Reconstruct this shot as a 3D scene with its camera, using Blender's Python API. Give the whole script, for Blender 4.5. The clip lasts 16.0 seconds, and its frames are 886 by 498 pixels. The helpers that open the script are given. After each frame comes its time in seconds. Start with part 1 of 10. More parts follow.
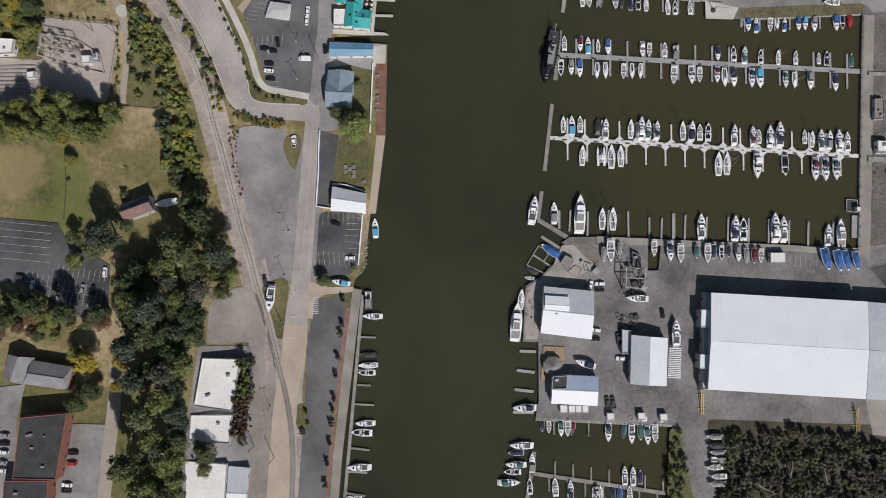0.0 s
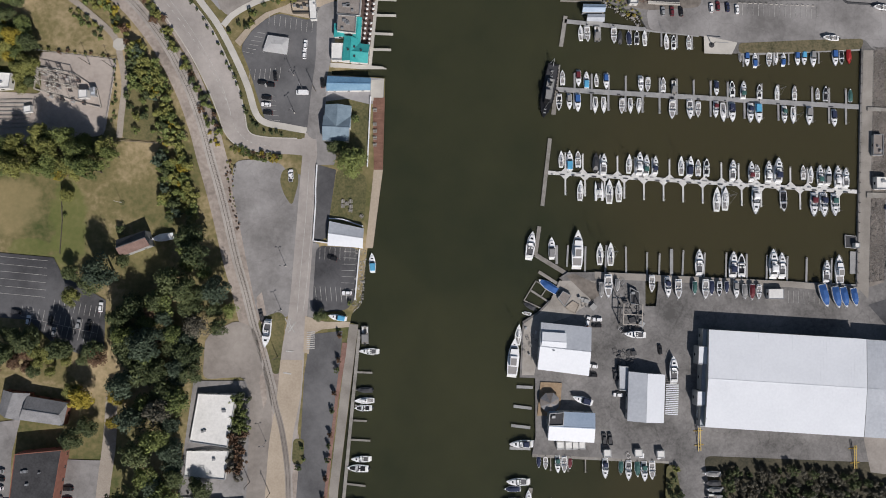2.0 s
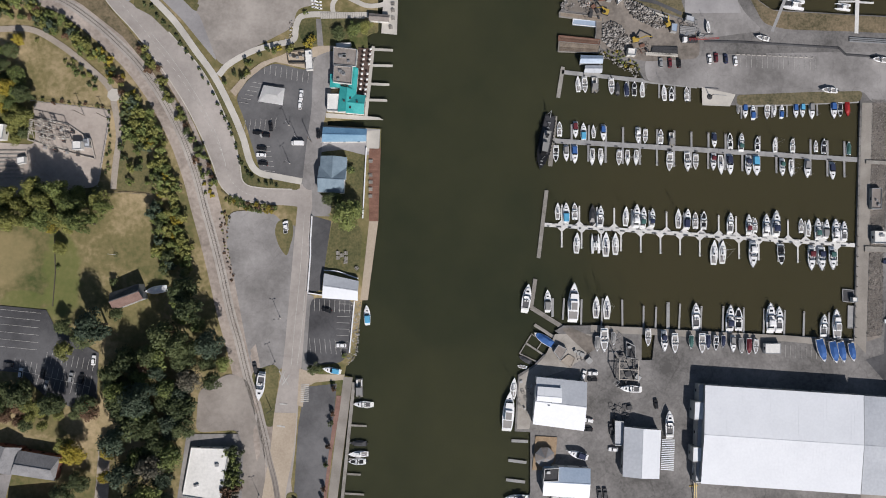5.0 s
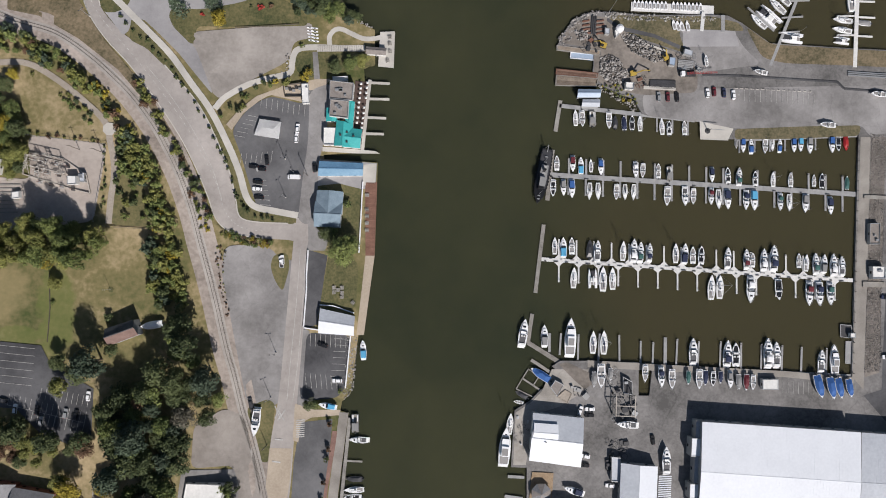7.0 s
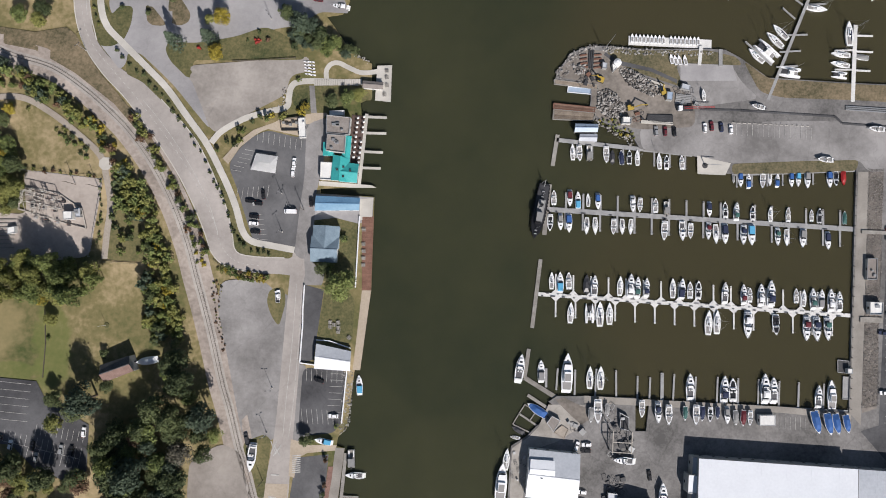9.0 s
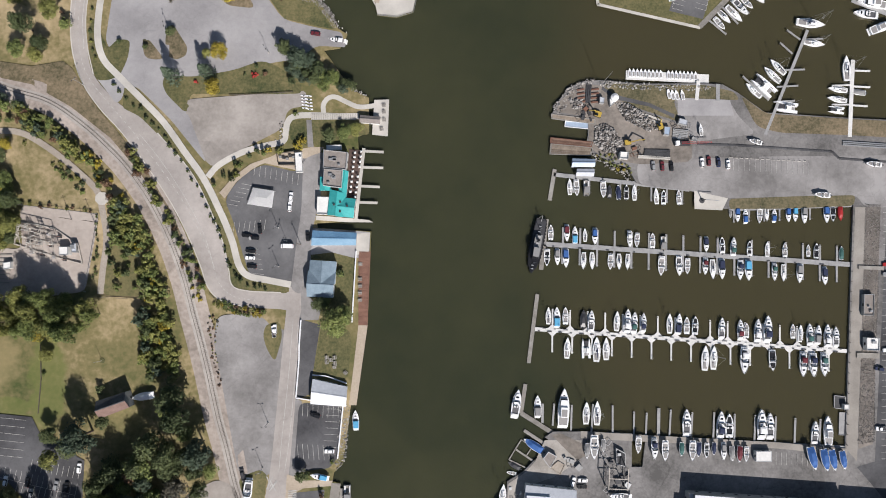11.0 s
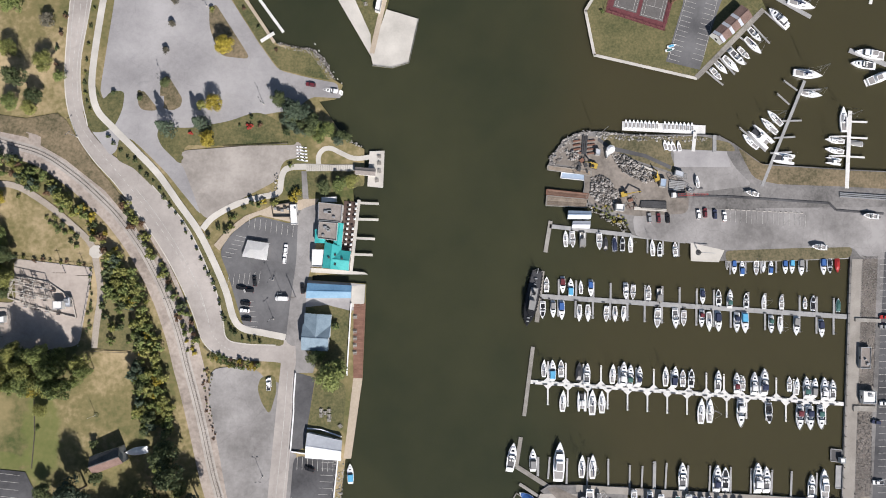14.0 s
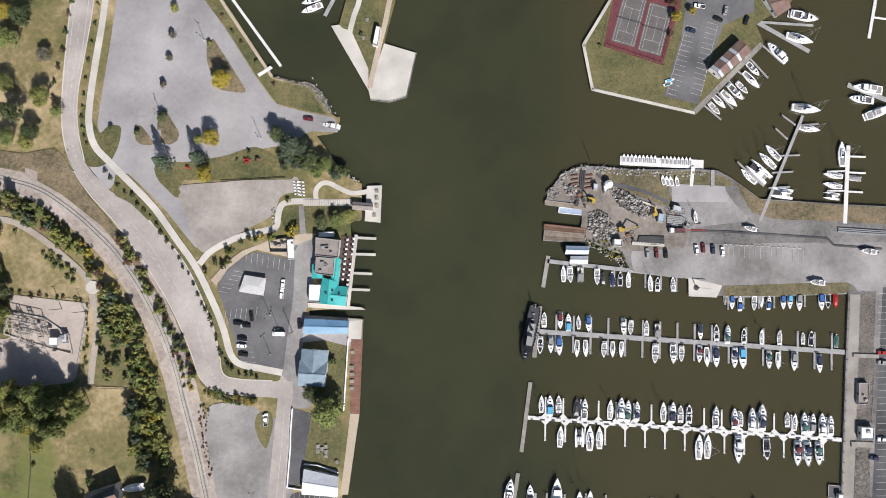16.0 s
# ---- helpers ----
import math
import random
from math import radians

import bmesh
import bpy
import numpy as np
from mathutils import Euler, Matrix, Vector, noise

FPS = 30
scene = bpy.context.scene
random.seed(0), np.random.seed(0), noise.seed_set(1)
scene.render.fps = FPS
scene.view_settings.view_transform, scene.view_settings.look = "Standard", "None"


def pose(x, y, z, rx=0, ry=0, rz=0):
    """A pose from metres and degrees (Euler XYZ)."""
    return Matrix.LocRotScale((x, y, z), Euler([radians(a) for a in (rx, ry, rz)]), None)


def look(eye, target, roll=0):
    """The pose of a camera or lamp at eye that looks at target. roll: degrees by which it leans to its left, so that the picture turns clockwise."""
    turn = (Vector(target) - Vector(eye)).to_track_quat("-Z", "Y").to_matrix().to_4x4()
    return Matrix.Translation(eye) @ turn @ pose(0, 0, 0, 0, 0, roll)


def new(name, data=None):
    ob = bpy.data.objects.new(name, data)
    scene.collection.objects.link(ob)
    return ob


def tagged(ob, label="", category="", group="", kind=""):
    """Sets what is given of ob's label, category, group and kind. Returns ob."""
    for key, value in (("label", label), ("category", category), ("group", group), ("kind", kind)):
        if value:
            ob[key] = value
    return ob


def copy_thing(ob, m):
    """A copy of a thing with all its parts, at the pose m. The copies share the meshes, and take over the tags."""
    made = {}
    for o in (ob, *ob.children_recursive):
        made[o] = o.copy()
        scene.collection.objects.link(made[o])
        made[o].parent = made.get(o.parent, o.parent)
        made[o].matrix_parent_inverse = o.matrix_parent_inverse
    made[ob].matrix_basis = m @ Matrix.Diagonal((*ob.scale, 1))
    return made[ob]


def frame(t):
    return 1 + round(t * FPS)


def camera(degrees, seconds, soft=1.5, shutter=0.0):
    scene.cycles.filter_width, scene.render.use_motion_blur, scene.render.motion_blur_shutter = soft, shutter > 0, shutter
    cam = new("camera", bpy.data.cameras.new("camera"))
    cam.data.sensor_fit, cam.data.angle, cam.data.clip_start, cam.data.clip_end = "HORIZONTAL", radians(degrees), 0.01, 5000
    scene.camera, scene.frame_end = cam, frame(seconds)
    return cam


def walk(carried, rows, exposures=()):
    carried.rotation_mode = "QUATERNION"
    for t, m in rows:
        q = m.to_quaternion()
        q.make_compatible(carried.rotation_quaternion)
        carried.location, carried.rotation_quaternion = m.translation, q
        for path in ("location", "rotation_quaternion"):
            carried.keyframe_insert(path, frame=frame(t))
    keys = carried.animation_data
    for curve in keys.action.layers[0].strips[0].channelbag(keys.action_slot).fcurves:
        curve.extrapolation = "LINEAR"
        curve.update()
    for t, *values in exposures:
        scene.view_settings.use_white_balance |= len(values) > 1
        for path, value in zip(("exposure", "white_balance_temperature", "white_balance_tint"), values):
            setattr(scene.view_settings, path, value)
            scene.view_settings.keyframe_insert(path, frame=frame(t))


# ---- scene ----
from collections import defaultdict

# ---- camera ----
cam = camera(66.7, 16.0, soft=0.95)
ROWS = [
    (0, -2.929, -9.249, 334.774, 2.394, -1.078, -1.752),
    (0.5, -2.382, -5.064, 334.776, 2.416, -1.064, -1.710),
    (1, -1.858, -0.883, 334.763, 2.444, -1.054, -1.639),
    (1.5, -1.352, 3.304, 334.705, 2.465, -1.063, -1.588),
    (2, -0.850, 7.487, 334.631, 2.487, -1.058, -1.520),
    (2.5, -0.344, 11.674, 334.543, 2.511, -1.066, -1.469),
    (3, 0.165, 15.903, 334.467, 2.529, -1.059, -1.415),
    (3.5, 0.669, 20.204, 334.382, 2.529, -1.052, -1.355),
    (4, 1.163, 24.561, 334.284, 2.520, -1.038, -1.303),
    (6.5, 3.382, 46.213, 333.482, 2.475, -1.111, -1.095),
    (7, 3.874, 50.557, 333.454, 2.461, -1.109, -1.071),
    (7.5, 4.376, 54.855, 333.441, 2.459, -1.108, -1.021),
    (8, 4.873, 59.091, 333.464, 2.464, -1.107, -0.979),
    (8.5, 5.321, 63.286, 333.516, 2.482, -1.116, -0.980),
    (9, 5.727, 67.483, 333.558, 2.495, -1.128, -0.954),
    (11.5, 7.479, 88.869, 334.086, 2.520, -1.232, -0.808),
    (12, 7.970, 93.215, 334.099, 2.526, -1.225, -0.809),
    (12.5, 8.489, 97.553, 334.095, 2.520, -1.208, -0.790),
    (13, 8.976, 101.852, 334.075, 2.513, -1.209, -0.753),
    (13.5, 9.419, 106.106, 334.045, 2.505, -1.209, -0.739),
    (14, 9.810, 110.347, 334.032, 2.514, -1.210, -0.732),
    (14.5, 10.160, 114.585, 334.020, 2.521, -1.210, -0.693),
    (15, 10.478, 118.822, 334.048, 2.531, -1.227, -0.688),
    (15.5, 10.763, 123.074, 334.088, 2.540, -1.253, -0.667),
    (16, 11.024, 127.347, 334.100, 2.567, -1.257, -0.639),
]
walk(cam, [(t, pose(x, y, z, rx, ry, rz)) for t, x, y, z, rx, ry, rz in ROWS],
     exposures=[(0.0, -0.2), (4.0, -0.1), (7.0, 0.06), (9.0, 0.16), (12.5, 0.38), (16.0, 0.48)])

# ---- light ----
SUN_EL, SUN_AZ = radians(41), math.atan2(0.37, -0.93)
world = bpy.data.worlds.new("sky")
scene.world = world
world.use_nodes = True
sky = world.node_tree.nodes.new("ShaderNodeTexSky")
sky.sky_type, sky.sun_disc = "NISHITA", False
sky.sun_elevation, sky.sun_rotation = SUN_EL, SUN_AZ
background = world.node_tree.nodes["Background"]
background.inputs["Strength"].default_value = 0.047
world.node_tree.links.new(sky.outputs[0], background.inputs["Color"])
sun_data = bpy.data.lights.new("sun", "SUN")
sun_data.energy, sun_data.angle, sun_data.color = 4.25, radians(0.6), (1.0, 0.945, 0.91)
sun = new("sun", sun_data)
sun.matrix_world = look((100 * math.sin(SUN_AZ) * math.cos(SUN_EL), 100 * math.cos(SUN_AZ) * math.cos(SUN_EL), 100 * math.sin(SUN_EL)), (0, 0, 0))


# ---- materials ----
def material(name, low, high, scale=0.15, fine=3.0, rough=0.9, metal=0.0, bump=0.3, blotch=0.5, spread=0.0, island=0.0, coat=0.0, tint=None, grain=0.0, cracks=0.0):
    """A surface between two colours: broad stains, fine grain and a little relief, in metres."""
    m = bpy.data.materials.new(name)
    m.use_nodes = True
    nt = m.node_tree
    b = nt.nodes["Principled BSDF"]
    geo = nt.nodes.new("ShaderNodeNewGeometry")

    def noise_of(size, detail):
        n = nt.nodes.new("ShaderNodeTexNoise")
        n.inputs["Scale"].default_value, n.inputs["Detail"].default_value = size, detail
        nt.links.new(geo.outputs["Position"], n.inputs["Vector"])
        return n.outputs["Fac"]

    def math_of(kind, a, c, clamp=False):
        n = nt.nodes.new("ShaderNodeMath")
        n.operation, n.use_clamp = kind, clamp
        for i, v in enumerate((a, c)):
            if isinstance(v, (int, float)):
                n.inputs[i].default_value = v
            else:
                nt.links.new(v, n.inputs[i])
        return n.outputs[0]

    big, small = noise_of(scale, 4), noise_of(fine, 3)
    f = math_of("ADD", math_of("MULTIPLY", math_of("SUBTRACT", big, 0.5), 2.6 * blotch), math_of("MULTIPLY", math_of("SUBTRACT", small, 0.5), 2.2 * (1 - blotch)))
    f = math_of("ADD", f, 0.5)
    if spread:
        info = nt.nodes.new("ShaderNodeObjectInfo")
        f = math_of("ADD", f, math_of("MULTIPLY", math_of("SUBTRACT", info.outputs["Random"], 0.5), spread))
    if island:
        f = math_of("ADD", f, math_of("MULTIPLY", math_of("SUBTRACT", geo.outputs["Random Per Island"], 0.5), island))
    if grain:
        f = math_of("ADD", f, math_of("MULTIPLY", math_of("SUBTRACT", noise_of(0.45, 8), 0.5), grain))
    if cracks:
        bend = nt.nodes.new("ShaderNodeTexNoise")
        bend.inputs["Scale"].default_value, bend.inputs["Detail"].default_value = 0.12, 4
        nt.links.new(geo.outputs["Position"], bend.inputs["Vector"])
        mix = nt.nodes.new("ShaderNodeVectorMath")
        mix.operation = "MULTIPLY_ADD"
        mix.inputs[1].default_value = (9, 9, 0)
        nt.links.new(bend.outputs["Color"], mix.inputs[0])
        nt.links.new(geo.outputs["Position"], mix.inputs[2])
        cell = nt.nodes.new("ShaderNodeTexVoronoi")
        cell.feature = "DISTANCE_TO_EDGE"
        cell.inputs["Scale"].default_value = 0.07
        nt.links.new(mix.outputs[0], cell.inputs["Vector"])
        open_crack = math_of("SUBTRACT", 1.0, math_of("MULTIPLY", cell.outputs["Distance"], 45.0), True)
        f = math_of("SUBTRACT", f, math_of("MULTIPLY", open_crack, math_of("MULTIPLY", noise_of(0.05, 3), cracks)))
    ramp = nt.nodes.new("ShaderNodeValToRGB")
    ramp.color_ramp.elements[0].color, ramp.color_ramp.elements[1].color = (*low, 1), (*high, 1)
    if tint:
        e = ramp.color_ramp.elements.new(0.5)
        e.color = (*tint, 1)
    nt.links.new(f, ramp.inputs["Fac"])
    nt.links.new(ramp.outputs["Color"], b.inputs["Base Color"])
    b.inputs["Roughness"].default_value, b.inputs["Metallic"].default_value, b.inputs["Coat Weight"].default_value = rough, metal, coat
    if bump:
        bp = nt.nodes.new("ShaderNodeBump")
        bp.inputs["Strength"].default_value, bp.inputs["Distance"].default_value = bump, 0.05
        nt.links.new(small, bp.inputs["Height"])
        nt.links.new(bp.outputs["Normal"], b.inputs["Normal"])
    return m


def paint(name, colour, rough=0.4, coat=0.3, metal=0.0):
    c = Vector(colour)
    return material(name, c * 0.88, c * 1.04, scale=0.8, fine=6, rough=rough, coat=coat, bump=0.05, metal=metal)


ASPHALT = material("asphalt", (0.164, 0.157, 0.153), (0.364, 0.35, 0.346), scale=0.05, fine=1.2, blotch=0.85, grain=0.7, cracks=0.28)
ASPHALT_DARK = material("asphalt_dark", (0.041, 0.041, 0.0455), (0.137, 0.137, 0.144), scale=0.05, fine=1.2, blotch=0.85, grain=0.5, cracks=0.2)
ASPHALT_MID = material("asphalt_mid", (0.085, 0.085, 0.09), (0.19, 0.189, 0.195), scale=0.05, fine=1.2, blotch=0.85, grain=0.5, cracks=0.2)
ASPHALT_PALE = material("asphalt_pale", (0.246, 0.238, 0.244), (0.414, 0.402, 0.407), scale=0.035, fine=1.2, blotch=0.85, grain=0.55, cracks=0.2)
ASPHALT_ROAD = material("asphalt_road", (0.309, 0.282, 0.264), (0.482, 0.441, 0.414), scale=0.06, fine=1.2, blotch=0.8, grain=0.6, cracks=0.28)
YARD = material("yard_asphalt", (0.1, 0.0965, 0.0937), (0.282, 0.271, 0.266), scale=0.04, fine=0.9, blotch=0.85, grain=0.9, cracks=0.35)
CONCRETE = material("concrete", (0.43, 0.41, 0.375), (0.64, 0.61, 0.56), scale=0.1, fine=1.2, blotch=0.8)
CONCRETE_TAN = material("tan_concrete", (0.375, 0.308, 0.238), (0.53, 0.452, 0.36), scale=0.1, fine=1.2)
QUAY = material("quay_concrete", (0.225, 0.206, 0.184), (0.385, 0.358, 0.325), scale=0.12, fine=1.5, blotch=0.7)
DOCK = material("dock_concrete", (0.246, 0.246, 0.25), (0.428, 0.428, 0.428), scale=0.3, fine=2.0)
DOCK_WHITE = material("dock_white", (0.56, 0.56, 0.55), (0.82, 0.81, 0.79), scale=0.3, fine=2.0)
DOCK_WOOD = material("weathered_planks", (0.182, 0.168, 0.15), (0.382, 0.364, 0.337), scale=0.3, fine=2.5, spread=0.4)
PILE = material("pile_wood", (0.0728, 0.0637, 0.0501), (0.182, 0.155, 0.127), fine=4)
GRASS_DRY = material("dry_grass", (0.0683, 0.0864, 0.0237), (0.455, 0.355, 0.214), scale=0.03, fine=0.5, blotch=0.85, bump=0.6, tint=(0.205, 0.173, 0.0774), grain=0.8)
GRASS = material("grass", (0.0501, 0.0637, 0.0218), (0.196, 0.168, 0.0774), scale=0.06, fine=0.9, blotch=0.6, bump=0.8, grain=0.9)
WEEDS = material("brown_weeds", (0.0774, 0.071, 0.0364), (0.264, 0.205, 0.132), scale=0.08, fine=0.9, blotch=0.6, bump=0.8, grain=1.2)
SCRUB = material("scrub_floor", (0.0319, 0.0328, 0.02), (0.105, 0.091, 0.0592), scale=0.08, fine=0.9, blotch=0.6, bump=0.8, grain=0.8)
PAD = material("pinkish_gravel", (0.328, 0.282, 0.25), (0.519, 0.46, 0.414), scale=0.06, fine=0.8, blotch=0.75, bump=0.4, grain=0.8)
DIRT = material("dirt", (0.118, 0.105, 0.091), (0.309, 0.273, 0.241), scale=0.06, fine=0.8, blotch=0.8, bump=0.4, grain=1.2)
GRAVEL = material("gravel", (0.245, 0.222, 0.202), (0.43, 0.395, 0.365), scale=0.05, fine=0.8, blotch=0.8, bump=0.4, grain=0.8)
BALLAST = material("ballast", (0.24, 0.204, 0.178), (0.5, 0.433, 0.385), scale=0.06, fine=0.8, blotch=0.7, bump=0.4, grain=1.2)
STONE = material("stone", (0.146, 0.137, 0.127), (0.455, 0.437, 0.41), scale=0.4, fine=2, island=0.9)
LINE = material("road_paint", (0.3, 0.29, 0.28), (0.68, 0.67, 0.64), scale=0.4, fine=2)
BRICK = material("brick_paving", (0.182, 0.1, 0.0819), (0.328, 0.2, 0.164), scale=0.3, fine=2)
RAIL = material("rail_steel", (0.1, 0.085, 0.075), (0.2, 0.175, 0.16), rough=0.5, metal=0.6)
BALLAST_PALE = material("pale_ballast", (0.31, 0.282, 0.258), (0.48, 0.445, 0.41), scale=0.08, fine=0.9, blotch=0.7, bump=0.4, grain=0.8)
TIE = material("tie_wood", (0.25, 0.22, 0.195), (0.41, 0.37, 0.335), island=0.6)
WALL_GREY = material("grey_siding", (0.3, 0.3, 0.3), (0.45, 0.45, 0.44), scale=0.4)
WALL_WHITE = material("white_siding", (0.6, 0.6, 0.58), (0.78, 0.77, 0.74), scale=0.4)
WALL_BRICK = material("brick_wall", (0.2, 0.08, 0.06), (0.33, 0.15, 0.11), scale=0.4)
# on some pitched roofs white colours the sunlit slope and grey the shaded one
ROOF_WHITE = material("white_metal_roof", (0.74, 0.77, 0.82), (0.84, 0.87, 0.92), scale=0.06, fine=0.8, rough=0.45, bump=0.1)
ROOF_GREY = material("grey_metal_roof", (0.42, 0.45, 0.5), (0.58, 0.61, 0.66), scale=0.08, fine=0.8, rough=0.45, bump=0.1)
ROOF_BLUE = material("blue_metal_roof", (0.1, 0.22, 0.37), (0.18, 0.34, 0.51), scale=0.15, fine=1, rough=0.45, bump=0.1)
ROOF_PALE_BLUE = material("pale_blue_metal_roof", (0.3, 0.39, 0.52), (0.44, 0.53, 0.65), scale=0.1, fine=1, rough=0.45, bump=0.1)
# paler copy of the blue roof colour for its sunlit slope
ROOF_BLUE_SUNLIT = material("sky_blue_metal_roof", (0.17, 0.32, 0.47), (0.28, 0.45, 0.59), scale=0.15, fine=1, rough=0.45, bump=0.1)
ROOF_SLATE = material("blue_grey_shingles", (0.14, 0.2, 0.25), (0.27, 0.35, 0.42), scale=0.3, fine=2)
ROOF_TEAL = material("teal_metal_roof", (0.03, 0.33, 0.33), (0.07, 0.47, 0.46), scale=0.2, fine=1.2, rough=0.5, bump=0.1)
ROOF_BROWN = material("brown_shingles", (0.125, 0.08, 0.068), (0.26, 0.175, 0.15), scale=0.3, fine=2)
ROOF_DARK = material("dark_shingles", (0.05, 0.052, 0.058), (0.13, 0.135, 0.14), scale=0.25, fine=1.5)
ROOF_ASH = material("ash_grey_shingles", (0.17, 0.17, 0.18), (0.31, 0.31, 0.32), scale=0.25, fine=1.5)
ROOF_TAR = material("tar_roof", (0.025, 0.025, 0.028), (0.075, 0.075, 0.08), scale=0.2, fine=1.2)
ROOF_MEMBRANE = material("white_membrane", (0.66, 0.66, 0.64), (0.88, 0.87, 0.85), scale=0.1, fine=0.8)
ROOF_TAUPE = material("taupe_flat_roof", (0.2, 0.175, 0.16), (0.33, 0.3, 0.28), scale=0.2, fine=1.2)
WOOD_DECK = material("red_brown_deck", (0.15, 0.075, 0.055), (0.3, 0.165, 0.12), scale=0.3, fine=1.5, spread=0.3)
BROWN_WOOD = material("brown_old_planks", (0.14, 0.11, 0.085), (0.36, 0.3, 0.24), scale=0.3, fine=2, spread=0.8)
RUST_WOOD = material("rusty_planks", (0.12, 0.07, 0.05), (0.28, 0.18, 0.135), scale=0.3, fine=2, spread=0.7)
WOOD_NEW = material("new_wood", (0.26, 0.18, 0.11), (0.4, 0.3, 0.2), scale=0.5, fine=2)
STEEL_DARK = material("dark_steel", (0.035, 0.035, 0.038), (0.11, 0.11, 0.115), rough=0.55, metal=0.3)
DECK_BROWN = material("dark_brown_deck", (0.07, 0.045, 0.038), (0.15, 0.105, 0.09), scale=0.3, fine=1.5, spread=0.3)
STEEL_TAN = material("weathered_tan_steel", (0.36, 0.325, 0.285), (0.58, 0.535, 0.48), rough=0.6, scale=0.5)
ASPHALT_TAN = material("tan_worn_asphalt", (0.2, 0.178, 0.16), (0.37, 0.335, 0.305), scale=0.05, fine=1.2, blotch=0.85, grain=0.7, cracks=0.2)
APRON = material("yard_concrete", (0.27, 0.25, 0.225), (0.46, 0.43, 0.395), scale=0.08, fine=1.5, blotch=0.75, grain=0.8, cracks=0.3)
TRAIL = material("tan_trail", (0.29, 0.25, 0.21), (0.44, 0.39, 0.335), scale=0.1, fine=1.5, grain=0.6)
GRASS_OLIVE = material("olive_dry_grass", (0.06, 0.062, 0.03), (0.225, 0.185, 0.11), scale=0.06, fine=0.9, blotch=0.6, bump=0.8, grain=1.1)


def lawn_patches(m, patches):
    """Greener or drier patches of turf with ragged edges: centre, half sizes, colour, strength."""
    nt = m.node_tree
    b = next(n for n in nt.nodes if n.type == "BSDF_PRINCIPLED")
    geo = nt.nodes.new("ShaderNodeNewGeometry")
    noise = nt.nodes.new("ShaderNodeTexNoise")
    noise.inputs["Scale"].default_value, noise.inputs["Detail"].default_value = 0.16, 6
    nt.links.new(geo.outputs["Position"], noise.inputs["Vector"])
    ragged = nt.nodes.new("ShaderNodeVectorMath")
    ragged.operation = "MULTIPLY_ADD"
    ragged.inputs[1].default_value = (14, 14, 0)
    nt.links.new(noise.outputs["Color"], ragged.inputs[0])
    nt.links.new(geo.outputs["Position"], ragged.inputs[2])
    for (cx, cy), (rx, ry), colour, strength in patches:
        away = nt.nodes.new("ShaderNodeVectorMath")
        away.operation = "MULTIPLY_ADD"
        away.inputs[1].default_value = (1 / rx, 1 / ry, 0)
        away.inputs[2].default_value = (-(cx + 7) / rx, -(cy + 7) / ry, 0)
        nt.links.new(ragged.outputs[0], away.inputs[0])
        size = nt.nodes.new("ShaderNodeVectorMath")
        size.operation = "LENGTH"
        nt.links.new(away.outputs[0], size.inputs[0])
        fade = nt.nodes.new("ShaderNodeMapRange")
        fade.interpolation_type = "SMOOTHSTEP"
        fade.inputs["From Min"].default_value, fade.inputs["From Max"].default_value = 1.1, 0.7
        fade.inputs["To Min"].default_value, fade.inputs["To Max"].default_value = 0.0, strength
        nt.links.new(size.outputs["Value"], fade.inputs["Value"])
        mix = nt.nodes.new("ShaderNodeMixRGB")
        mix.inputs["Color2"].default_value = (*colour, 1)
        nt.links.new(fade.outputs[0], mix.inputs["Fac"])
        nt.links.new(b.inputs["Base Color"].links[0].from_socket, mix.inputs["Color1"])
        nt.links.new(mix.outputs["Color"], b.inputs["Base Color"])


lawn_patches(GRASS_DRY, [((-173.5, 38.0), (9.5, 24.0), (0.135, 0.16, 0.042), 0.65), ((-189.0, 27.0), (15.0, 5.0), (0.135, 0.16, 0.042), 0.6), ((-204.0, 48.0), (19.0, 15.0), (0.37, 0.29, 0.15), 0.5)])
STEEL_GALV = material("galvanised_steel", (0.38, 0.39, 0.4), (0.56, 0.57, 0.58), rough=0.45, metal=0.6)
RUST = material("rusty_steel", (0.11, 0.05, 0.035), (0.26, 0.14, 0.1), scale=0.4)
COURT_RED = material("court_red", (0.1, 0.0273, 0.0328), (0.168, 0.0546, 0.0619), scale=0.2, fine=1)
COURT_GREY = material("court_grey", (0.1, 0.095, 0.093), (0.16, 0.15, 0.147), scale=0.2, fine=1)
WHITE = paint("white_gelcoat", (0.93, 0.94, 0.955), rough=0.3)
CANVAS = paint("white_canvas", (0.9, 0.9, 0.9), rough=0.85, coat=0)
CREAM = paint("cream_gelcoat", (0.84, 0.84, 0.82), rough=0.4)
COCKPIT = paint("cockpit_grey", (0.3, 0.29, 0.285), rough=0.7, coat=0)
COCKPIT_DARK = paint("cockpit_dark", (0.1, 0.1, 0.108), rough=0.6, coat=0)
BLACK = paint("black_paint", (0.018, 0.018, 0.02), rough=0.3)
CHARCOAL = paint("charcoal_paint", (0.06, 0.06, 0.065))
NAVY = paint("navy_canvas", (0.02, 0.03, 0.075), rough=0.8, coat=0)
BLUE = paint("blue_canvas", (0.035, 0.12, 0.36), rough=0.75, coat=0)
AZURE = paint("azure_canvas", (0.1, 0.4, 0.65), rough=0.75, coat=0)
TEAL = paint("teal_canvas", (0.045, 0.13, 0.12), rough=0.75, coat=0)
MAROON = paint("maroon_canvas", (0.13, 0.015, 0.025), rough=0.7, coat=0)
RED = paint("red_paint", (0.42, 0.03, 0.03))
GREYCOVER = paint("grey_canvas", (0.27, 0.27, 0.27), rough=0.85, coat=0)
